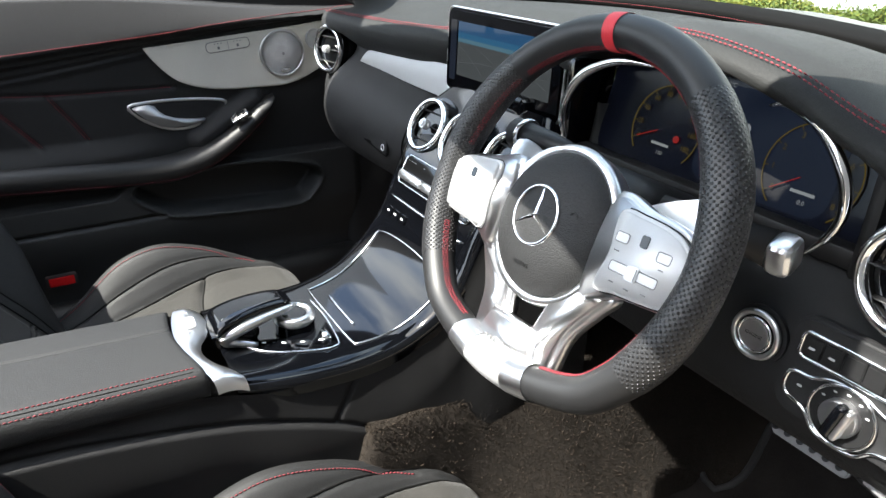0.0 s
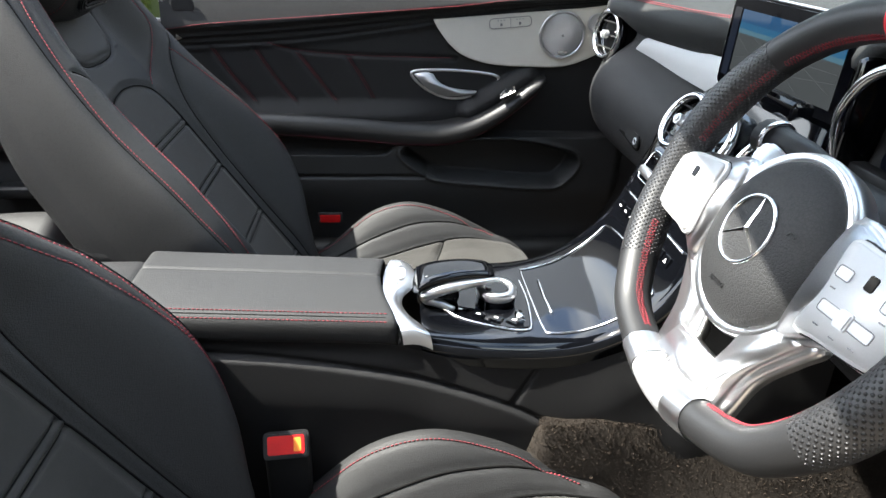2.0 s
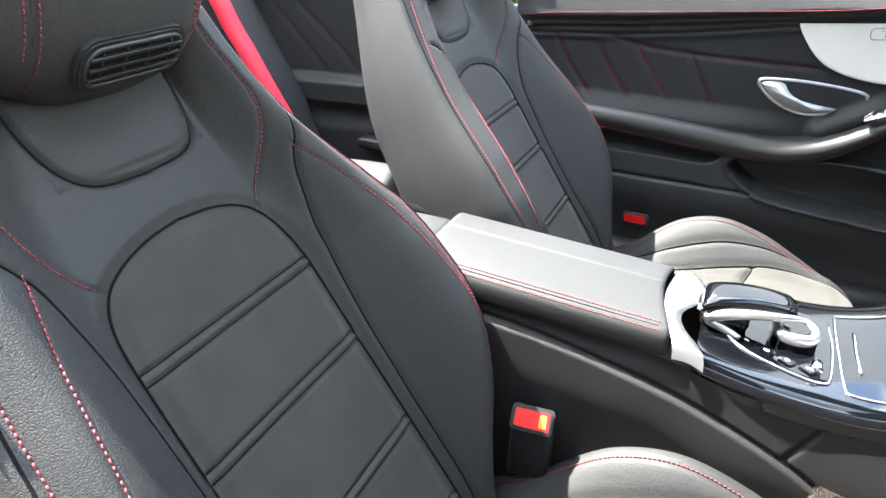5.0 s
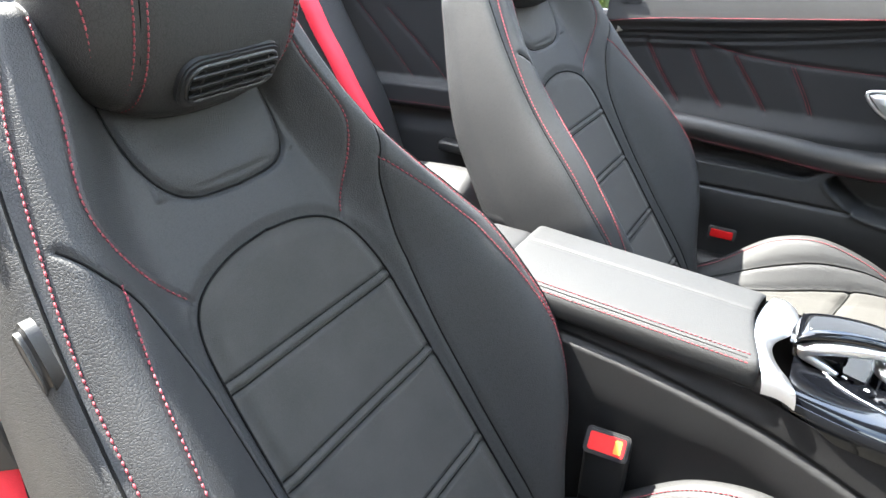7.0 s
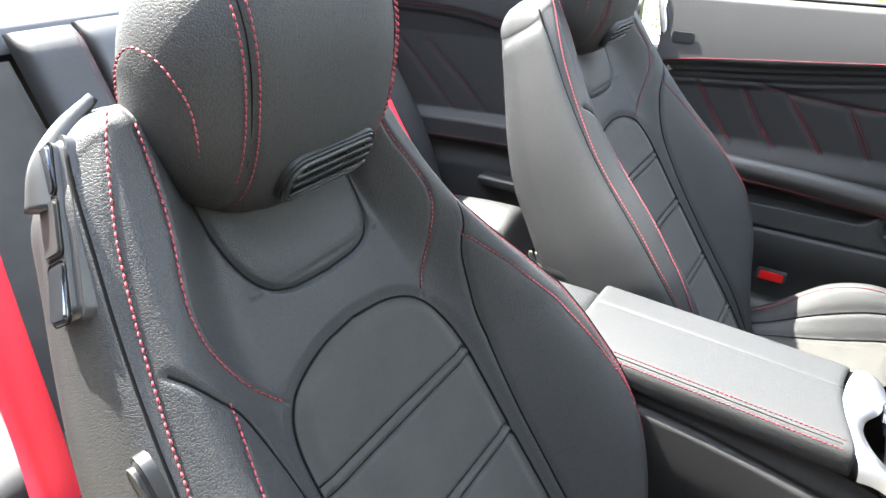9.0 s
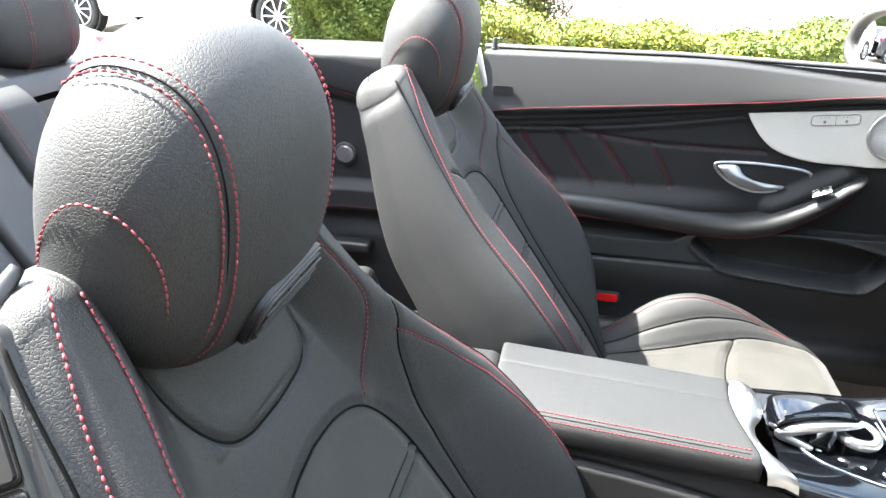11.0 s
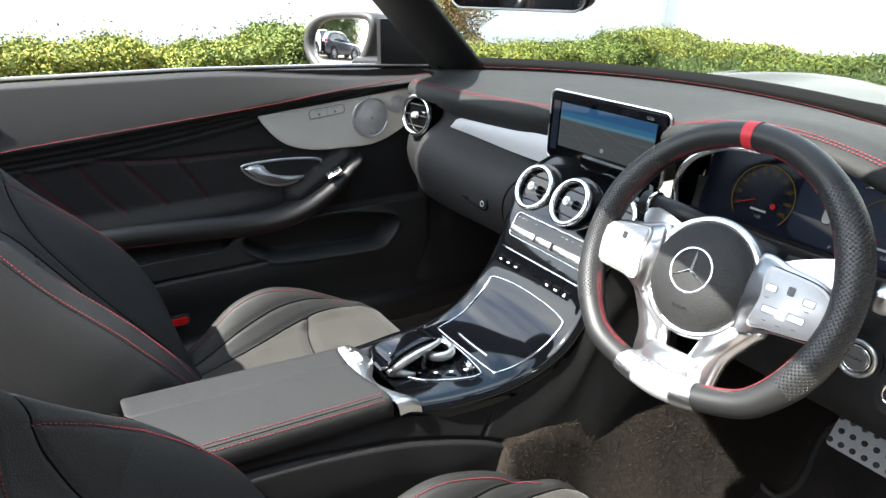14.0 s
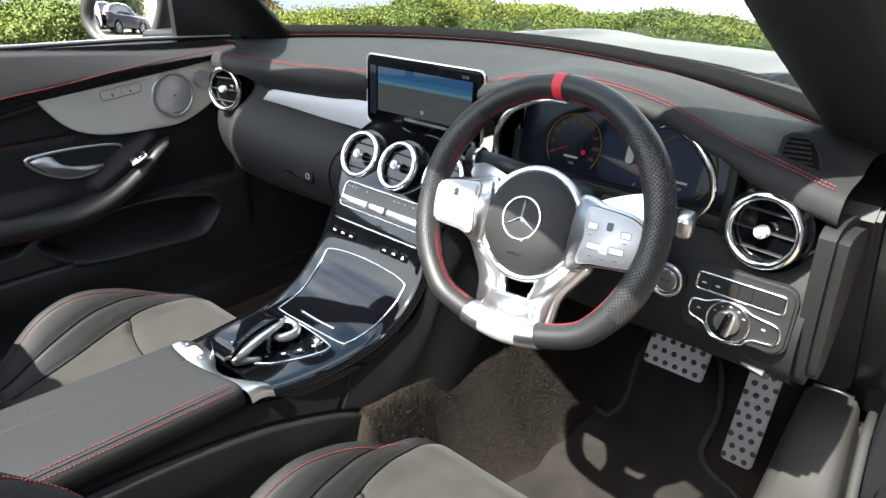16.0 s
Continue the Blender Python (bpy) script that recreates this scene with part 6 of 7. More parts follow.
part("arm", box((.24, .06, .05), .02, 3, pose(-.92, .27, .995, 0, -6, 10)), DARK_PLASTIC, door_mirror)
corner = thing("mirror_corner", "black triangular window corner trim", "trim", kind="structure")
bm = bmesh.new()
for dx in (0, -.02):
    for y, z in ((.20, 1.00), (.39, .99), (.225, 1.13), (.20, 1.13)):
        bm.verts.new((-.79 + dx, y, z))
bm.verts.ensure_lookup_table()
v = bm.verts[:]
bm.faces.new(v[:4])
bm.faces.new(v[4:][::-1])
for k in range(4):
    bm.faces.new((v[k], v[(k + 1) % 4], v[4 + (k + 1) % 4], v[4 + k]))
bmesh.ops.recalc_face_normals(bm, faces=bm.faces[:])
part("corner_panel", bm, DARK_PLASTIC, corner, smooth=False)

# ---- bodywork seen from inside ----
PAINT = material("black_car_paint", (0.012, 0.012, 0.014), 0.2, vary=0.1, coat=0.0, spec=0.015)
car_body = thing("convertible", "black convertible bodywork with bonnet and scuttle", "car")
P = []
for u in np.linspace(0, 1, 40):
    row = []
    for x in np.linspace(-.80, .80, 50):
        y = .975 - .62 * x * x + (1.125 + .62 * x * x) * u
        z = .992 - .045 * (y - .84) - .11 * max(0, (y - 1.3)) ** 2 - .10 * abs(x / .8) ** 4 + .018 * math.exp(-((abs(x) - .42) / .07) ** 2) * (1 if y > .9 else 0)
        row.append((x, y, z))
    P.append(row)
part("bonnet", grid_mesh("bonnet", np.array(P)), PAINT, car_body, "gloss black bonnet reflecting the sky")
P = []
for x in np.linspace(-.74, .74, 60):
    y0, y1 = .66 - .62 * x * x, .972 - .62 * x * x
    P.append([(x, y0 + (y1 - y0) * u, 1.0 + dz - .10 * abs(x / .8) ** 4) for u, dz in ((0, .004), (.3, .004), (.55, -.002), (.6, -.010), (.72, -.012), (.76, -.002), (.93, .002), (.97, -.012), (1, -.02))])
scuttle = part("scuttle", grid_mesh("scuttle", np.array(P)), GAP, car_body, "black scuttle grille")
for k in range(70):
    x = -.62 + .018 * k
    part("rib", box((.005, .040, .006), .001, 1, pose(x, .918 - .62 * x * x, 1.000 - .10 * abs(x / .8) ** 4, 0, 0, -math.degrees(math.atan(1.24 * x)))), RUBBER, scuttle)
for x0 in (-.35, .25):
    part("wiper", tube([(x0 + d, .80 - .6 * (x0 + d) ** 2, 1.012) for d in np.linspace(0, .52, 10)], .008, 6), RUBBER, car_body, "black wiper")
part("outer_skin", box((.05, 4.2, .42), .02, 3, pose(-.905, -.2, .68)), PAINT, car_body)
part("front_wing", box((.12, 1.6, .30), .05, 4, pose(-.85, 1.3, .72)), PAINT, car_body)
part("front_wing", box((.12, 1.6, .30), .05, 4, pose(.85, 1.3, .72)), PAINT, car_body)
part("nose", box((1.6, .5, .4), .1, 4, pose(0, 2.1, .60)), PAINT, car_body)
# sill on the open side
sill = thing("door_sill", "grey plastic sill of the open driver's doorway", "sill", kind="structure")
P = []
for y in np.linspace(-.95, .602, 60):
    lift = .10 * float(step(.30, .62, y))
    sec = spline([(.630, .22), (.640, .32), (.650 - .05 * lift, .385), (.668, .40), (.74 - .3 * lift, .402), (.762 - .3 * lift, .392), (.775 - .3 * lift, .34), (.785, .20)], 30)
    P.append(np.stack([sec[:, 0], np.full(30, y), sec[:, 1] + lift], 1))
part("sill_cover", grid_mesh("sill_cover", np.array(P)), material("grey_plastic", (0.020, 0.019, 0.018), 0.5, grain=0.3, scale=600, vary=0.2), sill)
part("sill_joint", tube([(.655, .603, .498), (.69, .604, .503), (.722, .606, .500)], .0035, 8), SATIN, sill, "bright sill end strip")
part("outer_sill", box((.09, 2.2, .24), .03, 3, pose(.845, -.2, .255)), PAINT, sill)
part("seal", tube([(.786 - .3 * .10 * float(step(.3, .62, y)), y, .372 + .10 * float(step(.3, .62, y))) for y in np.linspace(-.95, .62, 24)], .009, 8), RUBBER, sill)
part("hinge_post", box((.10, .12, .72), .02, 3, pose(.815, .68, .66, -8, 0, 0)), PAINT, sill)

# ---- outside ----
gm = np.meshgrid(np.linspace(-300, 300, 60), np.linspace(-300, 300, 60))
ground = part("ground", grid_mesh("ground", np.stack([gm[0], gm[1], 0 * gm[0]], -1)),
              material("asphalt", (0.125, 0.105, 0.082), 0.9, grain=0.6, scale=60, vary=0.22, blotch=1.2))
tagged(ground, "pale worn asphalt car park", "ground", kind="structure")
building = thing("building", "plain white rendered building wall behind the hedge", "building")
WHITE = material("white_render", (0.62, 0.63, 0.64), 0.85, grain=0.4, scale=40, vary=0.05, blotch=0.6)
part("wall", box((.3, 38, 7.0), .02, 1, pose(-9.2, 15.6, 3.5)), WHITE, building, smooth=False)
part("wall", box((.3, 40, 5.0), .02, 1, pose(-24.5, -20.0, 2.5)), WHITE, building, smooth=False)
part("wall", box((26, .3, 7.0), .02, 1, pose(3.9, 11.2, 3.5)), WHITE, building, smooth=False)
# unseen wall, added to hold back sky light from the open driver's side
side_wall = thing("side_wall", "unseen plain dark grey wall added to block sky light on the driver's side", "wall", kind="structure")
part("wall", box((.3, 17, 3.8), .02, 1, pose(2.75, -1.5, 1.9)), material("sky_block_grey", (0.10, 0.098, 0.094), 0.9, grain=0.4, scale=40, vary=0.12, blotch=0.8), side_wall, smooth=False)


def leaf_material(name, c1, c2):
    m = material(name, c1, 0.7, spec=0.25, vary=0.3, blotch=2.2, color2=c2, scale=9)
    b = m.node_tree.nodes["Principled BSDF"]
    b.inputs["Subsurface Weight"].default_value = 0.0
    return m


LEAF = leaf_material("hedge_leaf", (0.055, 0.090, 0.018), (0.115, 0.145, 0.028))
LEAF_Y = leaf_material("young_hedge_leaf", (0.12, 0.150, 0.022), (0.24, 0.215, 0.035))
CORE = material("hedge_shade", (0.05, 0.075, 0.018), 0.9)
rng = np.random.default_rng(5)


def leaves(points, size, up=0.35):
    n = len(points)
    d = rng.normal(size=(n, 3))
    d[:, 2] = np.abs(d[:, 2]) * (1 - up) + up
    d /= np.linalg.norm(d, axis=1)[:, None]
    t = np.cross(d, rng.normal(size=(n, 3)))
    t /= np.linalg.norm(t, axis=1)[:, None]
    b = np.cross(d, t)
    L = size * rng.uniform(.6, 1.3, n)[:, None]
    W = L * .55
    V = np.stack([points - t * L, points - b * W + d * L * .15, points + t * L, points + b * W + d * L * .15], 1).reshape(-1, 3)
    F = np.arange(n * 4).reshape(-1, 4)
    me = bpy.data.meshes.new("leaves")
    me.vertices.add(len(V))
    me.vertices.foreach_set("co", V.ravel())
    me.loops.add(n * 4)
    me.polygons.add(n)
    me.polygons.foreach_set("loop_start", np.arange(0, n * 4, 4))
    me.loops.foreach_set("vertex_index", F.ravel())
    me.update(calc_edges=True)
    return me


def hedge(x0, y0, x1, y1, height, width, count):
    """A clipped hedge from one end to the other: a dark core and many small leaves with an uneven top."""
    h = thing("hedge", "leafy green hedge with yellow new growth on top", "hedge", "hedges")
    d = np.array([x1 - x0, y1 - y0])
    L = np.linalg.norm(d)
    d /= L
    s = np.array([-d[1], d[0]])

    def top(a):
        return height * (1 + .05 * np.sin(a * 2.1 + 1) + .045 * np.sin(a * 5.3) + .035 * np.sin(a * 11.7 + 2))

    a = rng.uniform(0, L, count)
    t = top(a)
    face = rng.random(count)
    w = np.where(face < .5, width / 2 * (1 - rng.random(count) ** 2 * .3), rng.uniform(-.5, .5, count) * width)
    w = np.where(rng.random(count) < .12, -w, w)
    z = np.where(face < .5, rng.random(count) ** .7 * t, t - rng.random(count) ** 2 * .10 + rng.exponential(.02, count))
    lump = .05 * np.sin(a * 7 + z * 9) + .04 * np.sin(a * 17 - z * 13)
    w = w + lump
    P = np.stack([x0 + d[0] * a + s[0] * w, y0 + d[1] * a + s[1] * w, z], 1)
    young = (z > t - .12) & (rng.random(count) < .30 + .25 * np.sin(a * 1.7))
    tagged(part("leaves", leaves(P[~young], .0135), LEAF, h, "dark green leaves", smooth=False), kind="stuff")
    tagged(part("young_leaves", leaves(P[young], .013), LEAF_Y, h, "yellow-green young leaves", smooth=False), kind="stuff")
    m = axes((x0 + d[0] * L / 2, y0 + d[1] * L / 2, height * .45), (d[0], d[1], 0), (s[0], s[1], 0))
    part("core", box((L, width * .62, height * .80), .06, 2, m), CORE, h)


hedge(-4.25, -1.55, -4.25, 2.3, .71, .9, 170000)
hedge(-4.45, 2.3, -4.45, 5.4, .52, .9, 90000)
hedge(-4.6, 5.2, 5.0, 5.8, .60, .9, 140000)
hedge(-5.1, -2.05, -5.1, -3.0, 1.15, .8, 60000)


def column_tree(x, y, height, width, mats, label, count, leaf=.016):
    """A slim tree: tapered trunk, short limbs and a column of small hanging sprays."""
    t = thing("tree", label, "tree", "trees")
    part("trunk", tube([(x, y, 0), (x + .02, y + .01, height * .5), (x, y, height * .96)], [.07, .05, .012], 10), BARK, t)
    limbs = []
    for k in range(14):
        z = height * (.15 + .055 * k)
        a = 2.4 * k
        r = width * .42 * (1 - .5 * k / 14)
        part("limb", tube([(x, y, z), (x + .5 * r * math.cos(a), y + .5 * r * math.sin(a), z + .10), (x + r * math.cos(a), y + r * math.sin(a), z + .26)], [.018, .012, .004], 6), BARK, t)
    z = rng.uniform(.12, 1.02, count) * height
    a = rng.uniform(0, 2 * np.pi, count)
    r = width / 2 * np.sqrt(rng.random(count)) * (1.05 - .55 * (z / height) ** 2) * (1 + .25 * np.sin(a * 3 + z * 5) + .2 * np.sin(z * 17 + a))
    P = np.stack([x + r * np.cos(a), y + r * np.sin(a), z], 1)
    pick = (np.sin(z * 6 + a * 2) + rng.normal(size=count) * .7) > .2
    tagged(part("crown", leaves(P[pick], leaf), mats[0], t, smooth=False), kind="stuff")
    tagged(part("crown", leaves(P[~pick], leaf), mats[1], t, smooth=False), kind="stuff")


BARK = material("red_brown_bark", (0.11, 0.06, 0.04), 0.9, grain=1.0, scale=60, vary=0.4)
LEAF_R = leaf_material("rusty_leaf", (0.10, 0.045, 0.018), (0.20, 0.12, 0.03))
column_tree(-5.4, -.98, 2.8, .48, (LEAF_R, LEAF), "slim conifer with rusty and green foliage behind the hedge", 26000)
column_tree(-5.15, -1.5, 2.0, .40, (LEAF_Y, LEAF), "slim yellow-green conifer behind the hedge", 20000)
column_tree(-6.35, 4.0, 3.2, .85, (LEAF, LEAF_R), "dark green conifer beside the white wall", 40000)
for x0, y0 in ((-14.0, -27.0), (-17.5, -25.0), (-21.0, -23.0)):
    column_tree(x0, y0, 7.0, 5.6, (LEAF, CORE), "tall dark green tree behind the parked cars", 20000, .11)

# ---- parked cars ----
GLASS_DARK = material("tinted_car_glass", (0.010, 0.012, 0.014), 0.05, vary=0.1, coat=1.0)


def parked_car(x, y, turn, paint, label, length=4.4, width=1.84, height=1.6, wheel_r=.34):
    """A family car standing on the ground, its nose along its own y axis."""
    c = thing("parked_car", label, "car", "parked cars")
    w2, nose = width / 2, length / 2
    axle = (nose - .88, -nose + .92)
    Y = np.linspace(-nose, nose, 90)
    top = curve_at(Y / length, [(-.5, .82), (-.47, .98), (-.3, 1.0), (.1, .98), (.28, .93), (.44, .82), (.5, .62)]) * (height / 1.5)
    half = w2 * (1 - .20 * np.abs(Y / nose) ** 6)
    P = []
    for yy, zt, h in zip(Y, top, half):
        low = .26
        for ax in axle:
            if abs(yy - ax) < wheel_r + .06:
                low = max(low, math.sqrt((wheel_r + .06) ** 2 - (yy - ax) ** 2) + wheel_r)
        sec = [(h - .05, low), (h - .01, low + .04), (h, max(low + .06, .52)), (h - .015, max(low + .08, zt - .16)), (h - .09, max(low + .10, zt - .03)), (0, max(low + .11, zt))]
        s = spline(sec, 26)
        P.append([(a, yy, b) for a, b in s[:-1]] + [(-a, yy, b) for a, b in s[::-1]])
    part("body", grid_mesh("body", np.array(P)), paint, c)
    P = []
    for yy in np.linspace(-nose + .12, nose * .42, 40):
        q = (yy + nose - .12) / (nose * 1.42 - .12)
        zt = float(curve_at(q, [(0, .95), (.12, 1.30), (.3, 1.46), (.55, 1.50), (.72, 1.44), (.9, 1.12), (1, .98)])) * (height / 1.5)
        h = w2 - .09
        sec = spline([(h, .90), (h - .06, .90 + (zt - .90) * .6), (h - .16, zt - .03), (0, zt)], 16)
        P.append([(a, yy, b) for a, b in sec[:-1]] + [(-a, yy, b) for a, b in sec[::-1]])
    P = np.array(P)
    m, n = P.shape[0] - 1, P.shape[1] - 1
    j = np.arange(n)[None, :] + 0 * np.arange(m)[:, None]
    i = np.arange(m)[:, None] + 0 * j
    jj = np.minimum(j, n - 1 - j)
    glassy = (jj < 8) & (jj > 0) & (i > 5) & (i < 35) & (np.abs(i - 19) > 0) | (jj >= 8) & ((i > 28) & (i < 38) | (i > 1) & (i < 6))
    part("roof", grid_mesh("roof", P, ~glassy), paint, c)
    part("window", grid_mesh("window", P, glassy), GLASS_DARK, c, "tinted glass")
    for ax in axle:
        for sg in (-1, 1):
            wm = axes((sg * (w2 - .10), ax, wheel_r), (0, 1, 0), (0, 0, 1))
            if sg < 0:
                wm = wm @ pose(0, 0, 0, 0, 180, 0)
            wh = part("wheel", ring(wheel_r - .055, .058, 48, wm, .095, 12), RUBBER, c, "black tyre")
            part("rim", ring(wheel_r - .108, .012, 40, wm @ pose(0, 0, .07), .02), SATIN, wh, "silver alloy rim")
            part("rim_well", disc(wheel_r - .11, .02, 0, 32, wm @ pose(0, 0, .01)), RUBBER, wh)
            for k in range(10):
                part("spoke", box((wheel_r - .12, .018, .02), .005, 2, wm @ pose(0, 0, .075, 0, 0, 36 * k) @ pose((wheel_r - .12) / 2, 0, 0)), SATIN, wh)
            part("hub_cap", disc(.05, .03, .008, 24, wm @ pose(0, 0, .08)), SATIN, wh)
            part("arch_liner", ring(wheel_r + .045, .02, 40, wm, .10), DARK_PLASTIC, c)
    for sg in (-1, 1):
        part("headlight", box((.34, .18, .12), .05, 3, pose(sg * (w2 - .30), nose - .20, .74, 0, 0, -sg * 22)), CHROME, c, "clear headlight")
        part("tail_light", box((.26, .14, .16), .04, 3, pose(sg * (w2 - .22), -nose + .10, .92, 0, 0, sg * 18)), RED_LENS, c, "red tail light")
        part("door_mirror_cap", box((.20, .10, .13), .04, 3, pose(sg * (w2 + .06), nose * .34, 1.05)), paint, c)
    c.matrix_world = pose(x, y, 0, 0, 0, turn)
    return c


WHITE_PAINT = material("white_car_paint", (0.80, 0.80, 0.80), 0.18, vary=0.04, coat=1.0)
GREY_PAINT = material("dark_grey_car_paint", (0.035, 0.036, 0.042), 0.2, vary=0.1, coat=1.0)
RED_PAINT = material("maroon_car_paint", (0.10, 0.012, 0.014), 0.2, vary=0.1, coat=1.0)
parked_car(-8.94, -6.22, 0, WHITE_PAINT, "white sport utility car parked by the hedge", 4.9, 1.88, 1.66)
parked_car(-7.0, -10.6, 215, GREY_PAINT, "dark grey hatchback parked behind the convertible", 4.0, 1.74, 1.48, .31)
parked_car(-9.6, -11.6, 200, RED_PAINT, "dark red hatchback parked beside the grey one", 4.0, 1.74, 1.48, .31)

# ---- rear of the cabin ----
side = thing("rear_side_panel", "black rear side trim with red stitching and armrest", "trim panel")
ry, rz = np.meshgrid(np.linspace(-1.75, -.775, 200), np.linspace(.36, 1.035, 140))
R_DIAG = [[(-1.40, .90), (-1.30, .79), (-1.225, .70)], [(-1.30, .875), (-1.20, .78), (-1.13, .70)]]
R_TOP = [(-1.75, .97), (-1.40, .965), (-1.204, .955), (-1.064, .922), (-.95, .89), (-.775, .865)]
R_TOPS, R_DS = smooth2(R_TOP), [smooth2(d, 20) for d in R_DIAG]


def rear_x(y, z):
    x = -.70 + .05 * step(-1.0, -1.5, y) + .008 * np.sin(np.clip((z - .9) / .14, 0, 1) * np.pi) - .05 * step(1.0, 1.035, z) ** 2
    x = x - .012 * step(.0, -.02, z - curve_at(y, R_TOP)) - .006 * np.exp(-(gap_to(y, z, R_TOPS) / .006) ** 2)
    for d in R_DS:
        x = x - .003 * np.exp(-(gap_to(y, z, d) / .005) ** 2)
    arm = step(.625, .64, z) * step(.71, .69, z) * step(-1.36, -1.32, y)
    return x + .035 * arm + .02 * step(.62, .56, z)


part("panel", grid_mesh("panel", np.stack([rear_x(ry, rz), ry, rz], -1)), SOFT, side)
lines = []
for L in (R_TOP, *R_DIAG):
    Q = spline(L, 120)
    lines.append((np.stack([rear_x(Q[:, 0], Q[:, 1] + .004) + .001, Q[:, 0], Q[:, 1] + .004], 1), np.tile([1.0, 0, 0], (120, 1))))
Q = np.stack([np.linspace(-1.30, -.80, 100), np.full(100, .648)], 1)
lines.append((np.stack([rear_x(Q[:, 0], Q[:, 1]) + .001, Q[:, 0], Q[:, 1]], 1), np.tile([1.0, 0, 0], (100, 1))))
part("red_stitching", stitches(lines, .0056, .0036, .0006), RED_THREAD, side, "red thread")
kn = part("side_button", disc(.022, .012, .004, 28, on_door(-1.062, .775, -.70)), SATIN, side, "round silver button")
part("collar", ring(.024, .004, 32, on_door(-1.062, .775, -.702)), RUBBER, kn)
part("seat_pull", box((.05, .14, .03), .012, 3, pose(-.675, -1.06, .545)), DARK_PLASTIC, side)

bench = thing("rear_bench", "black leather rear bench with suede centres and red stitching", "rear seat")


def bench_back(x0, x1, name, mat, top, proud):
    P = []
    for w in np.linspace(0, 1, 44):
        z = .46 + (top - .46) * w
        y = -1.25 - .26 * w + .03 * np.exp(-((w - .35) / .3) ** 2)
        f = 1 - max(0, (w - .93) / .07) ** 2 * .7
        X = np.linspace(x0, x1, 40)
        s = (X - x0) / (x1 - x0) * 2 - 1
        n = proud * np.clip(1 - np.abs(s) ** 6, 0, 1) ** .5 * f
        P.append(np.stack([X, y + n * .94, z + n * .3], 1))
    return part(name, grid_mesh(name, np.array(P)), mat, bench)


for sg in (-1, 1):
    bench_back(sg * .36 - .13, sg * .36 + .13, "back_centre", SUEDE, .96, .022)
    bench_back(sg * .36 + sg * .13 - .0, sg * .36 + sg * .29, "outer_bolster", LEATHER, 1.0, .045)
    bench_back(min(sg * .23, sg * .115), max(sg * .23, sg * .115), "inner_bolster", LEATHER, 1.0, .040)
    bench_back(min(sg * .115, 0), max(sg * .115, 0), "middle_panel", SMOOTH_LEATHER, 1.004, .034)
    ln = []
    w = np.linspace(.2, .98, 100)
    for x0 in (sg * .137, sg * .128):
        ln.append((np.stack([x0 + 0 * w, -1.25 - .26 * w + .03 * np.exp(-((w - .35) / .3) ** 2) + .036, .46 + .54 * w + .0125], 1), np.tile([0, .94, .3], (100, 1))))
    part("red_stitching", stitches(ln, .0056, .0036, .0007), RED_THREAD, bench, "red thread")
    # raised head restraint
    a = np.linspace(-np.pi, np.pi, 65)[:-1]
    b = np.linspace(-1.57, 1.57, 36)
    A, B = np.meshgrid(a, b)
    e = .75
    P = np.stack([sg * .36 + .115 * spow(np.cos(B), e) * spow(np.sin(A), e), -1.575 + .055 * spow(np.cos(B), e) * spow(np.cos(A), e), 1.092 + .085 * spow(np.sin(B), e)], -1)
    hr = part("rear_headrest", grid_mesh("rear_headrest", P, close_u=True), LEATHER, bench, "black leather rear headrest")
    t = np.linspace(0, 2 * np.pi, 140)
    ln = [(np.stack([sg * .36 + d + 0 * t, -1.575 + .0555 * spow(np.cos(t), e), 1.092 + .0855 * spow(np.sin(t), e)], 1), np.stack([0 * t, np.cos(t), np.sin(t)], 1)) for d in (-.055, -.047, .055, .047)]
    part("red_stitching", stitches(ln, .0056, .0036, .0007), RED_THREAD, hr, "red thread")
    P = []
    for y in np.linspace(-1.42, -.93, 40):
        X = np.linspace(sg * .36 - .27, sg * .36 + .27, 50)
        s = (X - sg * .36) / .27
        z = .47 + .03 * step(-1.4, -1.0, y) - .10 * step(-.99, -.93, y) ** 2 + .025 * step(.5, .8, np.abs(s)) - .06 * step(.9, 1, np.abs(s))
        z = z - .006 * np.exp(-((np.abs(s) - .55) / .012) ** 2)
        P.append(np.stack([X, np.full(50, y), z], 1))
    cu = part("bench_cushion", grid_mesh("bench_cushion", np.array(P)), LEATHER, bench)
part("bench_base", box((1.3, .5, .22), .04, 3, pose(0, -1.2, .32)), SOFT, bench)
P = []
for q in np.linspace(0, 1, 24):
    X = np.linspace(-.70, .70, 60)
    P.append(np.stack([X, -1.515 - .27 * q - .06 * (X / .7) ** 4, np.full(60, 1.000 + .075 * q ** .8 - .03 * float(step(.04, .0, q)))], 1))
part("parcel_trim", grid_mesh("parcel_trim", np.array(P)), SMOOTH_LEATHER, bench, "dark grey trim behind the rear seats")

deck = thing("rear_deck", "dark grey rear deck and soft-top cover", "rear deck", kind="structure")
P = []
for y in np.linspace(-1.77, -2.7, 20):
    X = np.linspace(-.80, .80, 40)
    P.append(np.stack([X, np.full(40, y), 1.068 - .04 * (-1.77 - y) - .06 * np.abs(X / .8) ** 4], 1))
part("cover", grid_mesh("cover", np.array(P)), SOFT, deck)
gr = part("mesh_grille", plate(rounded(.66, .16, .03), .008, .002, pose(0, -1.86, 1.064)), material("speaker_mesh", (0.03, 0.03, 0.03), 0.6, grain=1.0, scale=450, voronoi=True), deck)
tail = thing("body_tail", "black rear bodywork of the convertible", "car", kind="structure")
part("quarter", box((.16, 1.9, .5), .06, 4, pose(-.86, -1.85, .76)), PAINT, tail)
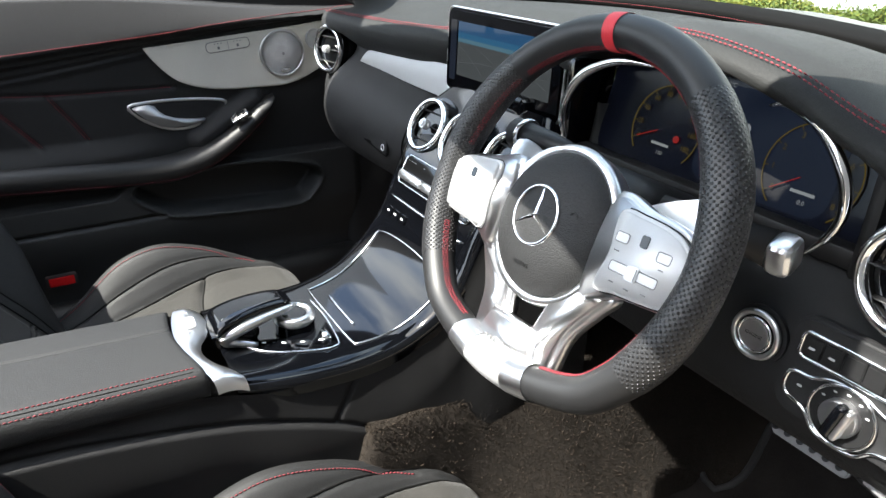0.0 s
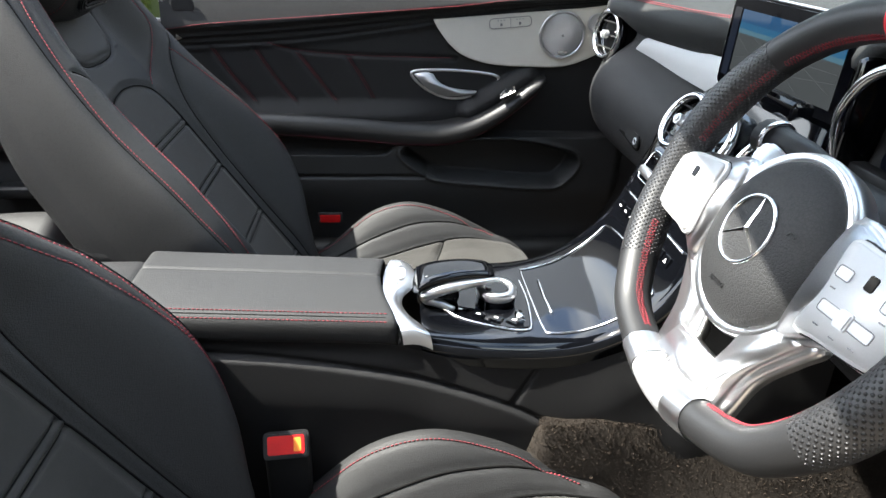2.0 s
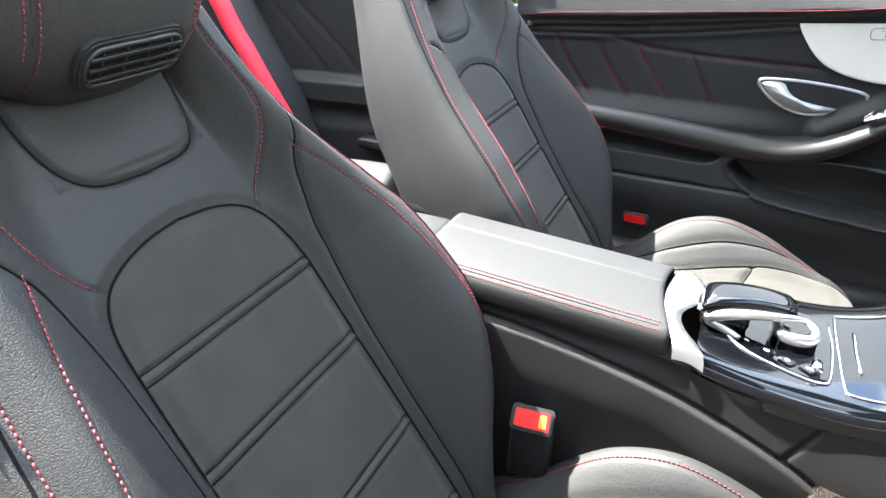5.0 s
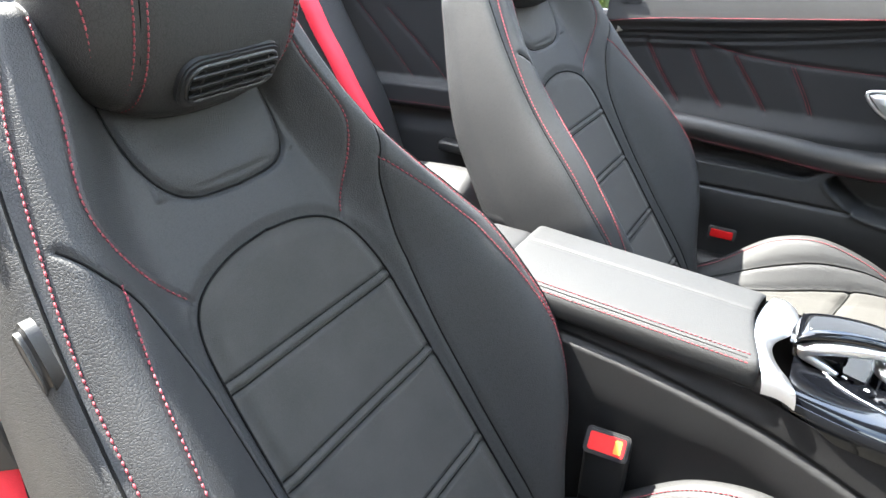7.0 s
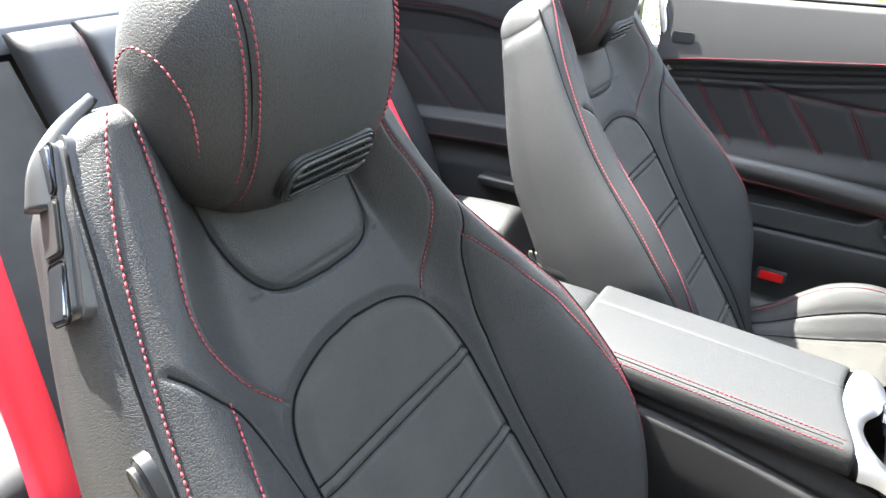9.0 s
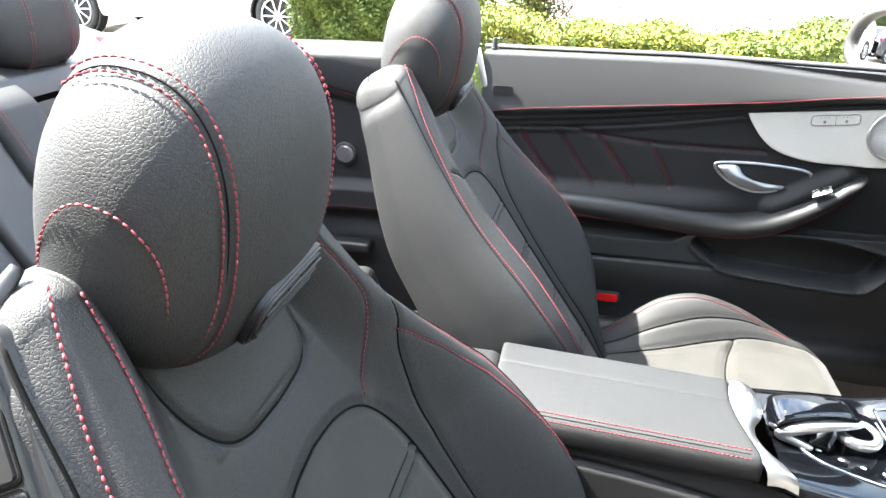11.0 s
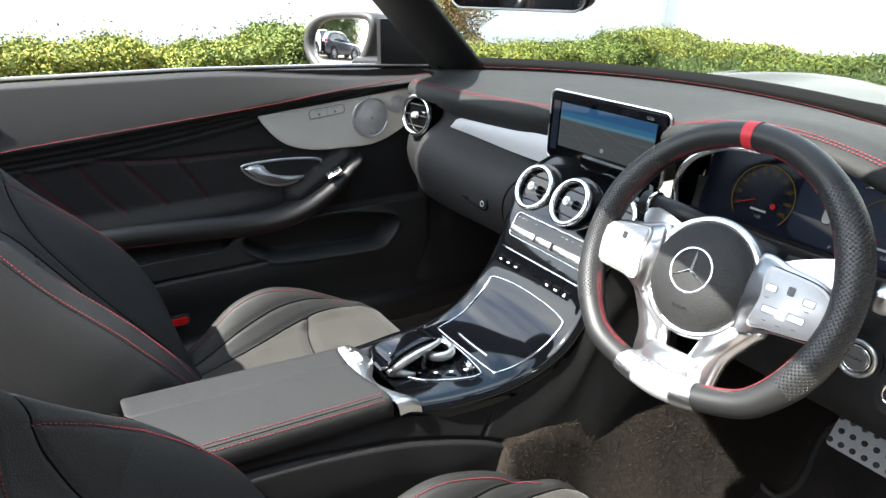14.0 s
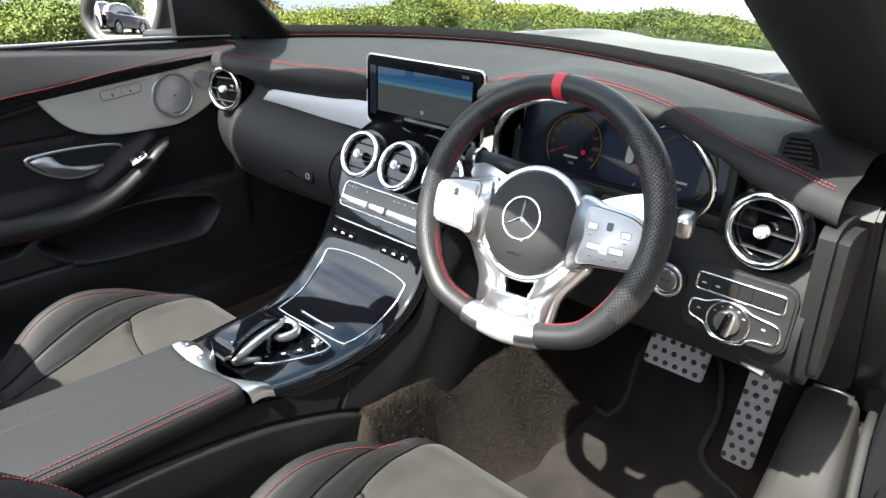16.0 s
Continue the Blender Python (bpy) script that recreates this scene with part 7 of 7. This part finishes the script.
part("quarter", box((.16, 1.4, .5), .06, 4, pose(.86, -2.1, .76)), PAINT, tail)
part("tail_panel", box((1.7, .3, .6), .1, 4, pose(0, -2.75, .70)), PAINT, tail)
side_r = thing("rear_side_panel", "black rear side trim by the open door", "trim panel")
part("panel", box((.06, .98, .66), .03, 3, pose(.70, -1.38, .68)), SOFT, side_r)
part("armrest", box((.16, .62, .26), .04, 4, pose(.61, -1.27, .55)), SOFT, side_r)


def strap(pts, width, across, parent, n=40):
    C = spline(pts, n)
    A = np.array(across, float)
    A /= np.linalg.norm(A)
    T = np.gradient(C, axis=0)
    N = np.cross(T, A)
    N /= np.linalg.norm(N, axis=1)[:, None]
    sec = [(-.5, 0), (-.5, .0012), (.5, .0012), (.5, 0)]
    P = np.array([[c + A * width * a + q * b for a, b in sec] for c, q in zip(C, N)])
    return part("webbing", grid_mesh("webbing", P, close_u=True), RED_WEB, parent, "red woven webbing", smooth=False)


def belt(label, pts, across, buckle=None):
    b = thing("seat_belt", label, "seat belt", "seat belts")
    strap(pts, .047, across, b)
    return b


belt("red seat belt hanging over the rear seat", [(-.53, -1.535, 1.05), (-.515, -1.48, 1.00), (-.50, -1.404, .905), (-.50, -1.37, .842), (-.50, -1.33, .782), (-.50, -1.28, .70), (-.505, -1.215, .60), (-.51, -1.15, .53)], (.66, -.75, 0))
bp = belt("red seat belt beside the passenger seat", [(-.66, -.90, 1.02), (-.665, -.885, .9), (-.67, -.86, .7), (-.68, -.80, .45), (-.69, -.72, .33)], (.1, 1, 0))
part("guide_loop", ring(.028, .0035, 32, axes((-.655, -.86, 1.005), (0, 1, 0), (0, .2, 1)), .0035), CHROME, bp, "chrome belt guide")
bd = belt("red seat belt hanging beside the driver's seat", [(.585, -.92, 1.02), (.60, -.88, .88), (.607, -.86, .78), (.618, -.845, .68), (.64, -.82, .5), (.665, -.80, .35)], (-.45, .85, 0))
part("tongue", box((.012, .05, .07), .006, 3, pose(.622, -.835, .70, 12, 0, 28)), RUBBER, bd)
# buckle by the console
bk = thing("belt_buckle", "red belt buckle in a black housing beside the console", "belt buckle")
BM = axes((.152, -.388, .532), (-.08, 1, 0), (-.62, -.05, .78))
part("housing", box((.056, .032, .100), .007, 3, axes((.143, -.388, .484), (-.08, 1, 0), (1, .08, 0))), DARK_PLASTIC, bk)
part("cap_frame", plate(rounded(.056, .034, .006), .010, .003, BM @ pose(0, 0, -.006) @ pose(0, 0, 0)), DARK_PLASTIC, bk)
part("release_key", plate(rounded(.048, .026, .004), .005, .0015, BM), RED_LENS, bk, "red release key")
part("key_corner", plate(rounded(.012, .020, .003), .0055, .0015, BM @ pose(.014, 0, 0)), ORANGE, bk, "orange release key corner")
part("stalk", box((.034, .016, .16), .004, 2, axes((.140, -.40, .36), (-.08, 1, 0), (1, .08, 0))), DARK_PLASTIC, bk)
